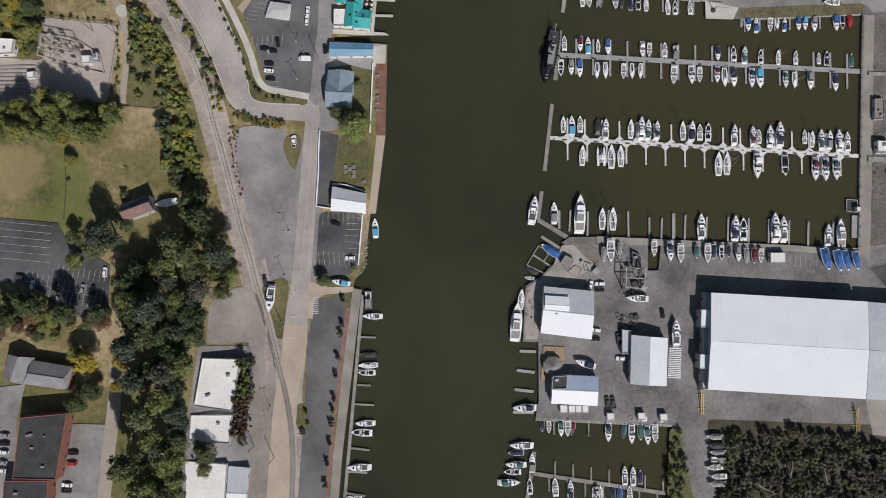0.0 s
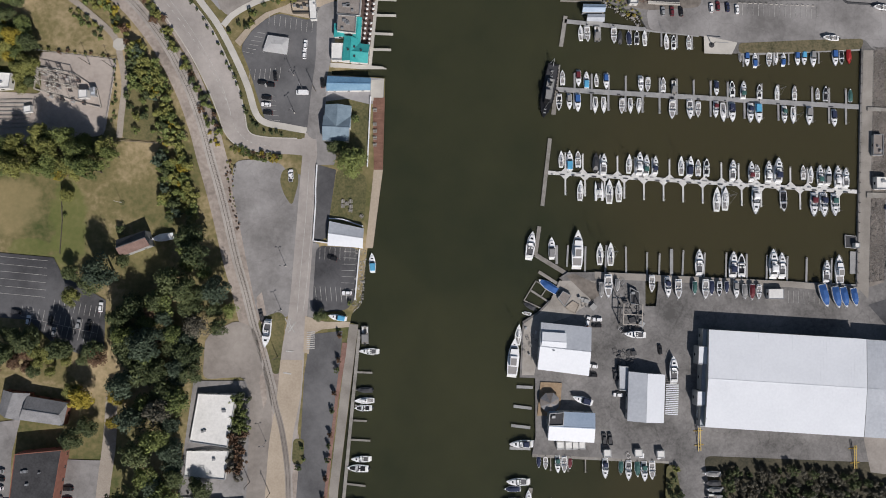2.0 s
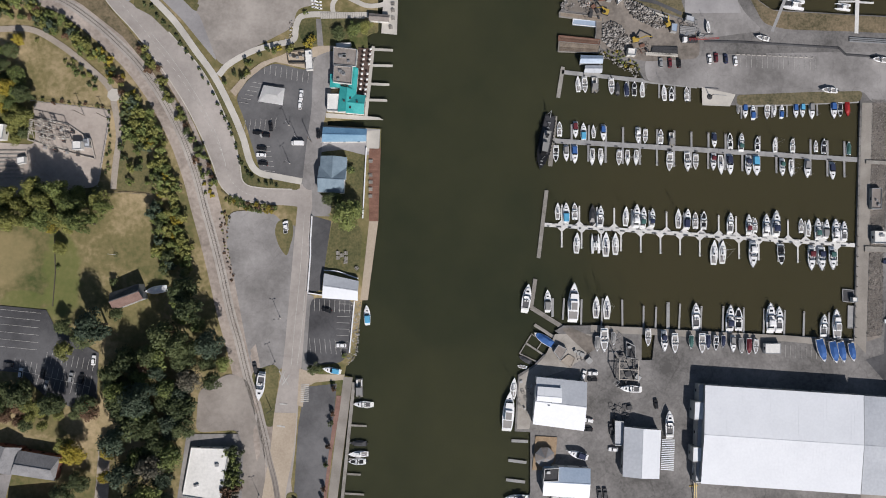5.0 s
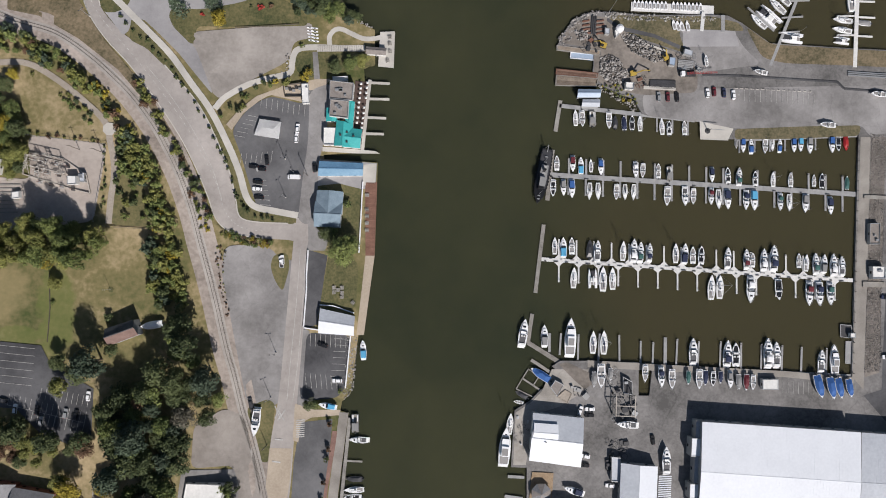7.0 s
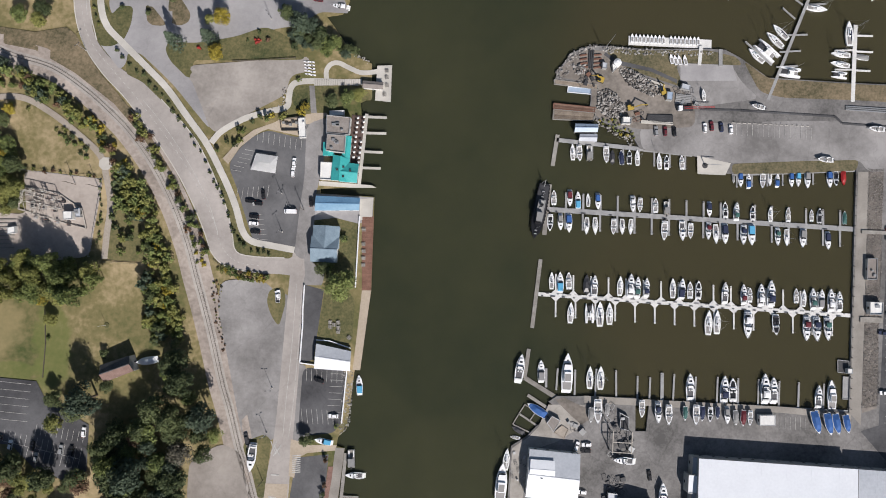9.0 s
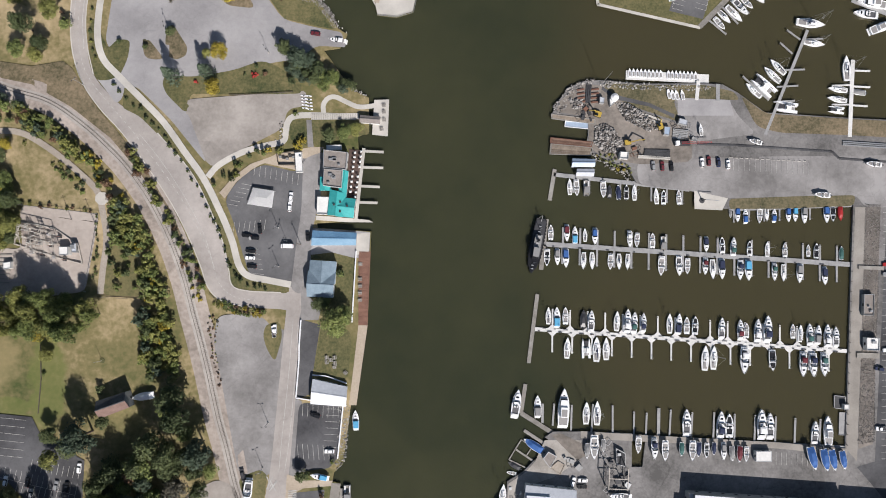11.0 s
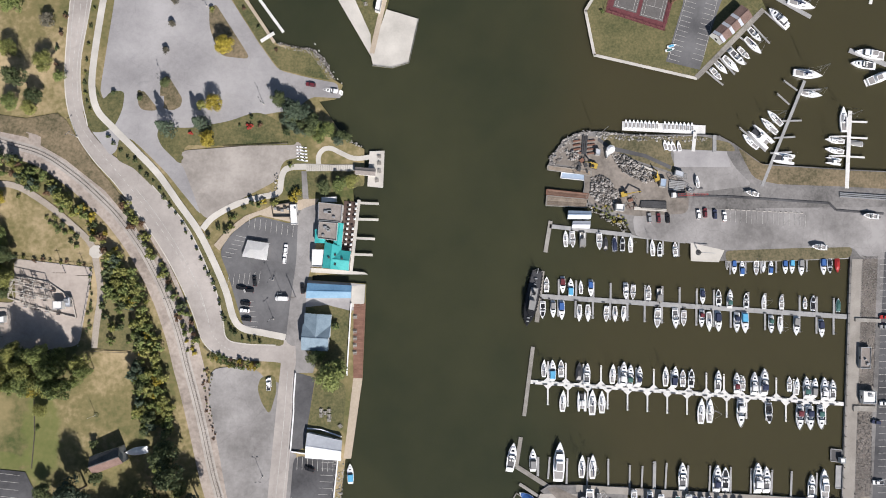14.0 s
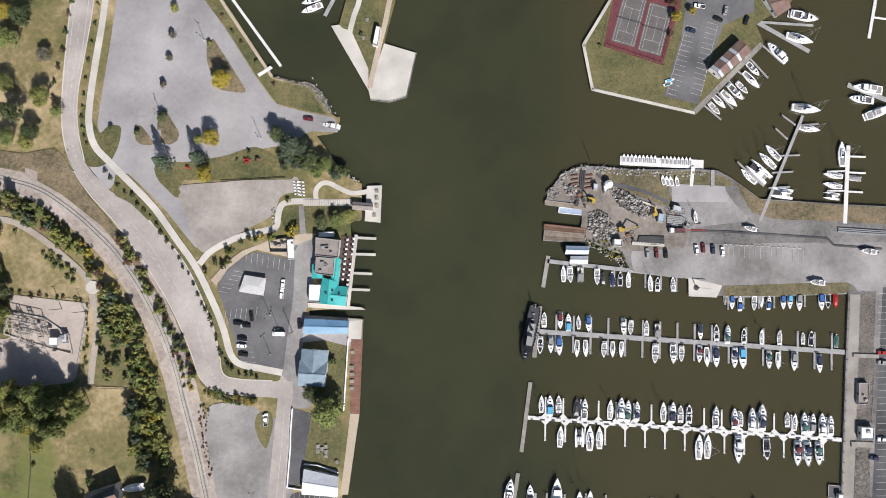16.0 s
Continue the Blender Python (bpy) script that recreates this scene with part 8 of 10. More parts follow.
for q, r, m, sh in (((-168.8, 3.5), 5.5, O, "t"), ((-160.8, 9.1), 6.0, K, "t"), ((-172.4, 51.3), 3.8, O, "t"), ((-174.8, 42.2), 1.4, G, "b"), ((-163.9, -44.0), 7.0, Y, "t"), ((-169.6, -40.6), 5.0, O, "t"), ((-162.2, -57.0), 5.6, K, "t"), ((-169.3, -62.6), 6.0, K, "t"), ((-157.9, -26.1), 5.0, U, "t"),
                    ((-155.9, 145.7), 3.2, Y, "b"), ((-151.3, 141.8), 3.0, Y, "b"), ((-159.9, 143.5), 2.6, O, "b"), ((-150.7, 134.9), 2.4, Y, "b"), ((-145.1, 133.7), 2.2, Y, "b"), ((-140.2, 126.5), 2.0, Y, "b"), ((-193.3, 154.7), 1.4, O, "b"), ((-185.2, 151.8), 1.4, O, "b"),
                    ((-149.5, -44.3), 4.5, Y, "t"), ((-151.4, -55.8), 4.0, Y, "t"), ((-125.1, -59.0), 4.5, O, "t"),
                    ((-159.7, -23.4), 3.5, R, "t"), ((-146.1, 19.5), 4.0, K, "t"), ((-142.3, 0.6), 5.0, K, "t"), ((-148.6, 34.4), 3.0, K, "b"), ((-116.8, 31.9), 4.5, G, "t"), ((-125.2, 40.2), 3.0, K, "t"), ((-111.4, -89.7), 5.5, K, "t"), ((-112.9, -97.6), 4.0, G, "t"), ((-115.4, -86.8), 4.0, K, "t"),
                    ((-37.9, 64.4), 8.2, G, "t"), ((-34.5, 68.5), 5.0, G, "t"), ((-45.9, 72.3), 4.6, K, "t"), ((-43.7, 73.9), 3.5, G, "t"), ((-36.4, 88.1), 2.6, K, "b"), ((-36.2, 87.5), 2.4, G, "b"), ((-56.3, 150.9), 3.0, Y, "b"), ((-54.0, 153.8), 2.4, Y, "b"), ((-71.1, 149.1), 2.0, Y, "b"), ((-66.1, 148.2), 2.0, O, "b"), ((-85.1, 141.7), 1.8, G, "b"), ((-87.0, 136.6), 2.4, O, "b"), ((-80.6, 146.4), 1.6, K, "b"),
                    ((-88.7, 225.9), 5.6, Y, "t"), ((-94.1, 197.4), 5.0, Y, "t"), ((-100.7, 196.8), 3.0, O, "t"), ((-97.1, 180.0), 4.6, Y, "t"), ((-116.8, 185.0), 4.6, B, "c"), ((-100.4, 187.1), 4.4, B, "c"), ((-106.9, 183.8), 1.5, R, "b"), ((-77.8, 186.7), 2.0, R, "b"), ((-118.5, 208.3), 3.0, K, "t"), ((-118.4, 224.7), 2.2, H, "t"), ((-115.7, 237.9), 2.2, H, "t"), ((-114.4, 249.6), 2.2, H, "t"), ((-113.1, 262.9), 2.5, O, "t"), ((-131.0, 200.8), 1.6, K, "t"), ((-143.4, 203.1), 1.6, K, "t"), ((-96.1, 245.3), 1.8, O, "t"),
                    ((-56.2, 193.3), 6.5, B, "t"), ((-62.5, 198.6), 5.0, K, "t"), ((-50.1, 192.4), 5.0, B, "t"), ((-45.9, 187.3), 5.0, K, "t"), ((-39.2, 184.6), 4.0, G, "t"), ((-72.9, 187.2), 1.8, U, "b"), ((-82.6, 187.3), 1.2, K, "b"), ((-77.0, 190.9), 1.8, K, "b"), ((-57.7, 166.9), 1.6, G, "b"),
                    ((-55.2, -9.4), 3.6, K, "t"), ((-52.2, -10.3), 2.2, G, "b"), ((-40.9, -3.7), 1.6, G, "b"), ((136.9, 258.1), 3.0, Y, "t"), ((134.6, 249.4), 2.2, U, "b"), ((135.6, 265.4), 3.0, U, "t"), ((98.9, 243.8), 1.4, G, "b"), ((145.6, 261.0), 2.4, Y, "t"), ((-21.1, 250.0), 1.5, K, "b"), ((-65.8, -73.4), 2.0, G, "b"), ((-67.4, -82.9), 2.0, K, "b"), ((-64.8, -78.9), 1.5, G, "b")):
    tree(q, r, m, sh, "single trees")
for q, r, m in (((-87.4, 142.8), 1.7, K), ((-76.4, 148.8), 2.0, K), ((-92.9, 136.4), 1.6, K), ((-97.3, 131.5), 1.5, G), ((-64.7, 148.7), 2.2, O), ((-73.0, 147.4), 2.0, G), ((-86.8, 141.0), 1.5, O), ((-89.0, 134.6), 1.8, K)):
    tree(q, r, m, "b", "young trees along the footpath", 1.9)
thicket([(90.4, 145.2), (99.4, 145.4), (104.5, 141.0), (109.6, 138.6), (109.6, 133.6), (101.0, 138.4)], 1.9, (0.6, 1.3), [O, G, Y, O], 32, "olive weeds on the rock bank")
thicket([(-97.8, 68.8), (-95.6, 66.0), (-97.0, 54.0), (-93.2, 36.0), (-95.0, 34.0), (-99.4, 52.0), (-100.6, 66.0)], 1.7, (0.4, 1.0), [U, O, H, U], 33, "rusty weeds between track and lot")
for q, m in (((-46.0, -19.4), U), ((-47.8, -36.0), K), ((-49.2, -47.0), U), ((-50.5, -55.8), K), ((-51.6, -67.3), U), ((-53.0, -79.3), K), ((-54.3, -88.3), U), ((-55.6, -98.3), U), ((-56.7, -108.6), G), ((-46.8, -31.3), U), ((-52.3, -72.5), K)):
    tree(q, 1.9, m, "b", "young trees beside the boardwalk", 1.5)
for i, p in enumerate(offset(WALKWAY[5:16], 4.2, 7)):
    if i % 2 == 0 and i > 6:
        tree((p.x + rnd_tree.uniform(-0.6, 0.6), p.y + rnd_tree.uniform(-1, 1)), rnd_tree.uniform(0.9, 1.5), (K, O, K, G)[i % 4], "b", "young trees along the footpath", 1.5)
for i, p in enumerate(offset(WALKWAY[:6], 3.0, 8)):
    if i % 3 == 0:
        tree((p.x, p.y), rnd_tree.uniform(0.9, 1.3), (K, O)[i % 2], "b", "young trees along the footpath", 1.5)

# planting strips and islands
drape("verge_3", [(-140.7, 180.3), (-138.9, 179.2), (-127.3, 168.1), (-115.1, 152.0), (-104.2, 135.3), (-95.4, 118.7), (-90.0, 103.5), (-86.8, 90.5), (-82.0, 84.1), (-72.9, 82.1), (-72.9, 79.1), (-82.0, 79.5), (-88.6, 82.1), (-90.8, 87.1), (-91.1, 93.9), (-93.7, 105.0), (-98.5, 118.8), (-104.0, 129.8), (-110.9, 141.5), (-117.7, 149.8), (-125.2, 157.6), (-133.3, 165.9), (-137.7, 168.1), (-141.2, 170.0), (-141.3, 174.7)], GRASS, 0.075, "planted grass verge between road and footpath", "grass")
drape("verge_4", [(-156.3, 216.1), (-158.5, 206.2), (-156.7, 193.0), (-153.8, 183.5), (-147.8, 183.6), (-142.8, 186.7), (-139.4, 195.2), (-138.7, 204.6), (-145.0, 204.5), (-148.9, 199.3), (-152.0, 206.3)], GRASS, 0.07, "planted grass corner by the footpath", "grass")
drape("island", [(-94.7, 248.5), (-77.3, 220.5), (-92.6, 222.2), (-98.0, 236.5), (-98.0, 246.5)], WEEDS, 0.09, "triangular grass island in the car park", "grass")
drape("island_1", [(-119.0, 213.9), (-111.1, 201.1), (-111.9, 196.9), (-116.6, 194.7), (-121.6, 197.0), (-122.3, 206.8)], WEEDS, 0.09, "grass island in the car park", "grass")
drape("island_2", [(-133.0, 205.3), (-129.8, 204.8), (-122.1, 194.7), (-132.1, 195.1)], WEEDS, 0.09, "small grass island in the car park", "grass")
drape("lawn_1", [(-121.9, 187.0), (-107.7, 186.2), (-88.3, 189.4), (-74.5, 194.4), (-66.1, 191.0), (-55.0, 182.4), (-55.0, 177.4), (-89.7, 177.1), (-110.4, 177.8), (-109.8, 168.8), (-112.9, 168.8), (-121.1, 177.2), (-123.3, 182.8)], GRASS, 0.08, "grass bank with shrubs beside the car park", "grass")
drape("lawn_3", [(-72.9, 63.3), (-65.8, 64.6), (-64.9, 56.9), (-68.5, 44.8), (-72.3, 50.6), (-74.4, 57.7)], GRASS, 0.07, "weedy green corner of the lot", "grass")
drape("lawn_4", [(-82.0, 86.1), (-61.3, 80.8), (-62.7, 78.3), (-77.9, 79.4), (-90.1, 84.8), (-90.6, 89.6)], GRASS, 0.09, "grass corner inside the bend", "grass")
drape("lawn_6", [(-86.8, -10.6), (-75.7, -6.8), (-72.4, -9.7), (-76.3, -37.3), (-79.1, -37.2), (-81.6, -26.0)], GRASS, 0.06, "green verge between rail and street", "grass")
drape("lawn_7", [(-69.9, -68.9), (-64.4, -69.1), (-65.2, -81.7), (-70.7, -80.9)], GRASS, 0.1, "small green corner beside the street", "grass")

# ---- things of the west bank ----
def pole_lamp(at, h=9.0, heads=2, turn=0.0):
    root = thing("street_lamp", pose(*at, surface(*at), 0, 0, turn), "tall grey car park lamp on a concrete foot", "street lamp", "car park lamps")
    bm = bmesh.new()
    tube(bm, (0, 0, 0), (0, 0, 0.8), 0.3, 0.3, 10)
    part("foot", bm, CONCRETE, root)
    bm = bmesh.new()
    tube(bm, (0, 0, 0.8), (0, 0, h), 0.12, 0.07)
    part("pole", bm, STEEL_GALV, root)
    for i in range(heads):
        k = 1 if i else -1
        bm = bmesh.new()
        beam(bm, (0, 0, h - 0.1), (1.4 * k, 0, h), 0.08)
        arm = part("arm", bm, STEEL_GALV, root)
        part("lamp_head", box_mesh(1.1 * k - 0.4, 1.1 * k + 0.4, -0.2, 0.2, h, h + 0.15, inset=0.04), STEEL_DARK, arm)


for i, q in enumerate(((-71.9, 15.4), (-74.6, -6.3), (-66.5, 91.5), (-66.6, 110.6), (-62.5, 104.0), (-119.8, 209.6), (-71.1, 198.0), (-99.1, 247.3), (-90.1, -47.8), (-83.0, -70.0), (-113.9, 102.9), (-159.7, 181.1))):
    pole_lamp(q, 9.0, 2, 20 * i)


def utility_pole(at, h=11.0, turn=0.0):
    root = thing("utility_pole", pose(*at, height(*at), 0, 0, turn), "weathered wooden utility pole with a crossarm", "utility pole", "utility poles")
    bm = bmesh.new()
    tube(bm, (0, 0, 0), (0, 0, h), 0.17, 0.11)
    part("pole", bm, PILE, root)
    bm = bmesh.new()
    beam(bm, (-1.2, 0, h - 0.8), (1.2, 0, h - 0.8), 0.12)
    arm = part("crossarm", bm, PILE, root)
    for x in (-1.0, 0, 1.0):
        bm = bmesh.new()
        tube(bm, (x, 0, h - 0.74), (x, 0, h - 0.5), 0.05)
        part("insulator", bm, STEEL_GALV, arm)


for q, a in (((-55.7, 102.2), 80), ((-76.7, -29.0), 30), ((-90.9, -88.7), 100), ((-81.6, -94.7), 80), ((-163.0, 115.2), 0), ((-152.4, 113.8), 0)):
    utility_pole(q, 11.0, a)

root = thing("flagpole", pose(*(-148.6, 47.8), height(*(-148.6, 47.8))), "white flagpole on the lawn", "flagpole")
bm = bmesh.new()
tube(bm, (0, 0, 0), (0, 0, 8.5), 0.09, 0.05)
part("pole", bm, WHITE, root)
bm = bmesh.new()
tube(bm, (0, 0, 0), (0, 0, 0.25), 1.3, 1.2, 16)
part("planting_bed", bm, GRASS, root)


def fence(name, pts, h, mat, label, gap=2.4, rails=2):
    root = thing(name, Matrix.Identity(4), label, "fence")
    for a, b in zip(pts, pts[1:]):
        a, b = Vector(a), Vector(b)
        n = max(1, round((b - a).length / gap))
        for i in range(n + 1):
            q = lerp(a, b, i / n)
            z = height(*q) + lift(*q)
            bm = bmesh.new()
            beam(bm, (*q, z - 0.1), (*q, z + h), 0.14)
            part("post", bm, mat, root)
        for r in range(rails):
            f = (r + 0.7) / rails
            bm = bmesh.new()
            beam(bm, (*a, height(*a) + lift(*a) + h * f), (*b, height(*b) + lift(*b) + h * f), 0.55 if mat is WHITE else 0.09, h * 0.5 / rails if mat in (WHITE, PILE) else 0.1)
            part("rail", bm, mat, root)


fence("fence", [(-55.7, 65.2), (-56.6, 53.0), (-56.7, 45.9), (-58.3, 27.4), (-33.8, 23.3)], 1.2, WHITE, "white board fence round the side yard")
fence("fence", [(-50.2, 38.4), (-43.5, 37.7), (-33.5, 34.0)], 1.2, WHITE, "white board fence behind the boathouse")
fence("fence", [(-35.5, 22.8), (-38.3, -2.3)], 1.1, WHITE, "white board fence along the rock bank")
fence("fence", [(-28.4, 98.7), (-30.8, 63.6)], 1.1, WHITE, "white board fence along the deck")
fence("fence", [(-187.4, 122.4), (-150.2, 117.6), (-156.4, 80.6)], 2.2, STEEL_GALV, "galvanised chain-link fence of the substation", 3.0, 1)
fence("fence", [(-149.6, 77.8), (-131.6, 76.6)], 1.2, PILE, "dark post fence beyond the trail", 3.0)
fence("fence", [(-90.5, 176.8), (-77.2, 177.2), (-59.1, 178.2)], 1.0, PILE, "dark timber fence above the gravel lot", 3.0)
fence("guard_rail", [(-99.5, 78.5), (-93.4, 72.9), (-84.9, 71.1), (-73.8, 70.4)], 0.8, STEEL_DARK, "dark guard rail round the bend", 3.0)
fence("guard_rail", KERB_LINE, 0.7, STEEL_DARK, "low dark guard rail across the car park", 4.0, 1)
fence("fence", [(-176.6, 56.1), (-176.1, 39.7), (-177.3, 23.9)], 1.0, PILE, "dark post fence across the lawn", 3.0)
fence("fence", [(-17.0, 216.8), (-7.2, 215.6), (1.3, 218.1)], 1.1, STEEL_GALV, "steel railing round the pier's nose", 2.0)
fence("fence", [(1.3, 218.1), (6.3, 240.4)], 1.1, STEEL_GALV, "steel railing along the pier deck", 2.0)


def picnic_table(at, turn):
    root = thing("picnic_table", pose(*at, surface(*at), 0, 0, turn), "grey wooden picnic table with two benches", "table", "picnic tables")
    part("tabletop", box_mesh(-0.4, 0.4, -0.95, 0.95, 0.7, 0.76), DOCK_WOOD, root)
    for x in (-0.75, 0.75):
        part("bench", box_mesh(x - 0.14, x + 0.14, -0.95, 0.95, 0.42, 0.47), DOCK_WOOD, root)
    for y in (-0.65, 0.65):
        bm = bmesh.new()
        for k in (-1, 1):
            beam(bm, (k * 0.7, y, 0), (k * 0.25, y, 0.7), 0.08)
        beam(bm, (-0.75, y, 0.4), (0.75, y, 0.4), 0.07)
        part("leg_frame", bm, DOCK_WOOD, root)


for q, a in (((-43.3, 46.7), 5), ((-43.3, 44.4), 5), ((-41.3, 45.5), 5), ((-39.4, 46.6), 5), ((-39.4, 44.0), 5), ((-39.5, 42.1), 80), ((-34.2, 39.1), 40), ((-14.1, 167.8), 5), ((-14.1, 163.8), 5), ((-15.3, 159.2), 5), ((-14.0, 171.2), 90), ((-18.2, 257.4), 10), ((-20.2, 248.2), 10), ((-26.4, 92.1), 90), ((-26.6, 84.9), 90), ((-26.6, 81.5), 90), ((-26.7, 78.1), 90), ((-26.8, 74.6), 90)):
    picnic_table(q, a)


# small vehicles and stores beside the restaurant
root = thing("service_shed", Matrix.Identity(4), "dark open-topped service enclosure with bins", "enclosure")
yardbox = [Vector(q) for q in ((-67.1, 147.3), (-57.9, 148.4), (-56.5, 141.5), (-66.3, 141.7))]
for p, q in zip(yardbox, yardbox[1:] + yardbox[:1]):
    bm = bmesh.new()
    beam(bm, (*p, 2.0), (*q, 2.0), 0.2, 1.7)
    part("wall", bm, PILE, root)
for i in range(5):
    q = lerp(lerp(yardbox[0], yardbox[1], 0.15 + 0.17 * i), lerp(yardbox[3], yardbox[2], 0.15 + 0.17 * i), 0.3 + 0.1 * (i % 3))
    part("bin", box_mesh(q.x - 0.7, q.x + 0.7, q.y - 0.6, q.y + 0.6, 1.2, 2.4, inset=0.08), STEEL_DARK if i % 2 else GREYCOVER, root)
flat("service_trailer", [(-57.9, 147.5), (-54.6, 147.8), (-54.1, 137.9), (-57.4, 137.7)], 3.8, ROOF_MEMBRANE, WALL_WHITE, "white service trailer behind the restaurant", "trailer", units=1, parapet=0.05, seed=2)
flat("service_trailer", [(-42.6, 151.0), (-35.1, 151.2), (-35.1, 148.7), (-42.6, 148.5)], 3.4, ROOF_MEMBRANE, WALL_WHITE, "white store beside the restaurant's north wall", "store", units=0, parapet=0.05)
for i in range(10):
    q = lerp(lerp((-53.9, 176.3), (-51.4, 176.0), i % 2), lerp((-53.4, 170.0), (-50.9, 169.4), i % 2), (i // 2) / 4)
    root = thing("kayak", pose(q.x, q.y, height(*q) + 0.1, 0, 0, 85), "short white kayak on a rack", "kayak", "kayaks on the rack")
    hull(root, 3.2, 0.8, 0.3, WHITE)
    raised(root, "cockpit", 3.2, 0.8, 0.35, 0.6, 0.25, 0.34, 0.6, BLACK, 1)


# ---- substation ----
def substation():
    base = Vector((-176.5, 105.8))
    z = height(*base) + 0.3
    root = thing("substation", pose(*base, z), "galvanised steel substation bus work on gravel", "substation")
    for i in range(4):
        for j in range(3):
            x, y = -9 + i * 5.2 + j * 1.3, 6.5 - j * 5.5 - i * 1.2
            bm = bmesh.new()
            tube(bm, (x, y, 0), (x, y, 6.5), 0.14, 0.1)
            part("post", bm, STEEL_TAN, root)
            if i < 3:
                bm = bmesh.new()
                beam(bm, (x, y, 6.2), (x + 5.2, y - 1.2, 6.2), 0.24, 0.24)
                part("beam", bm, STEEL_TAN, root)
            if j < 2:
                bm = bmesh.new()
                beam(bm, (x, y, 6.0), (x + 1.3, y - 5.5, 6.0), 0.2, 0.2)
                part("beam", bm, STEEL_TAN, root)
            b = part("breaker", box_mesh(x + 1.2, x + 2.6, y - 2.4, y - 1.0, 0, 1.8, inset=0.1), STEEL_DARK if (i + j) % 2 else WALL_GREY, root)
            for k in range(3):
                bm = bmesh.new()
                tube(bm, (x + 1.4 + 0.5 * k, y - 1.7, 1.8), (x + 1.4 + 0.5 * k, y - 1.7, 3.2), 0.1, 0.06)
                part("bushing", bm, BRICK, b)
    for p, q in (((-12, 9), (6, 5)), ((6, 5), (17, -3)), ((17, -3), (19, -12)), ((19, -12), (8, -9)), ((-12, 9), (-13, -2)), ((-13, -2), (8, -9))):
        bm = bmesh.new()
        beam(bm, (*p, 0.35), (*q, 0.35), 0.5, 0.7)
        part("cable_trench", bm, STEEL_TAN, root)
    rnd = random.Random(12)
    for i in range(34):
        x, y = rnd.uniform(-11, 8), rnd.uniform(-6, 7)
        y = min(max(y - 0.35 * x, -7.5 - 0.1 * x), 8 - 0.3 * x)
        turn, w, h = rnd.choice((-0.25, 1.3)), rnd.uniform(0.8, 1.9), rnd.uniform(2.2, 4.2)
        bm = bmesh.new()
        d = Vector((math.cos(turn), math.sin(turn), 0)) * w
        for k in (-0.8, 0.8):
            beam(bm, Vector((x, y, 0)) + d * k, Vector((x, y, h)) + d * k, 0.16)
        beam(bm, Vector((x, y, h)) - d, Vector((x, y, h)) + d, 0.3, 0.2)
        stand = part("stand", bm, STEEL_TAN, root)
        bm = bmesh.new()
        for k in (-0.7, 0, 0.7):
            tube(bm, Vector((x, y, h + 0.1)) + d * k, Vector((x, y, h + 1.0)) + d * k, 0.14, 0.1, 6)
        part("insulators", bm, WALL_WHITE, stand)


substation()
flat("control_hut", [(-167.0, 102.1), (-162.7, 102.0), (-162.7, 98.2), (-166.9, 98.0)], 13.2, ROOF_MEMBRANE, WALL_WHITE, "white flat-roofed substation control hut", "hut", units=0, parapet=0.1)
flat("transformer", [(-161.9, 103.6), (-159.5, 103.6), (-159.2, 99.2), (-161.6, 99.3)], 12.2, ROOF_GREY, WALL_GREY, "grey transformer with cooling fins", "transformer", units=2, parapet=0.1)
flat("pump_hut", [(-193.7, 94.9), (-190.0, 95.4), (-189.9, 92.2), (-193.6, 91.7)], 12.0, ROOF_MEMBRANE, WALL_WHITE, "small white hut beside the substation", "hut", units=0, parapet=0.1)

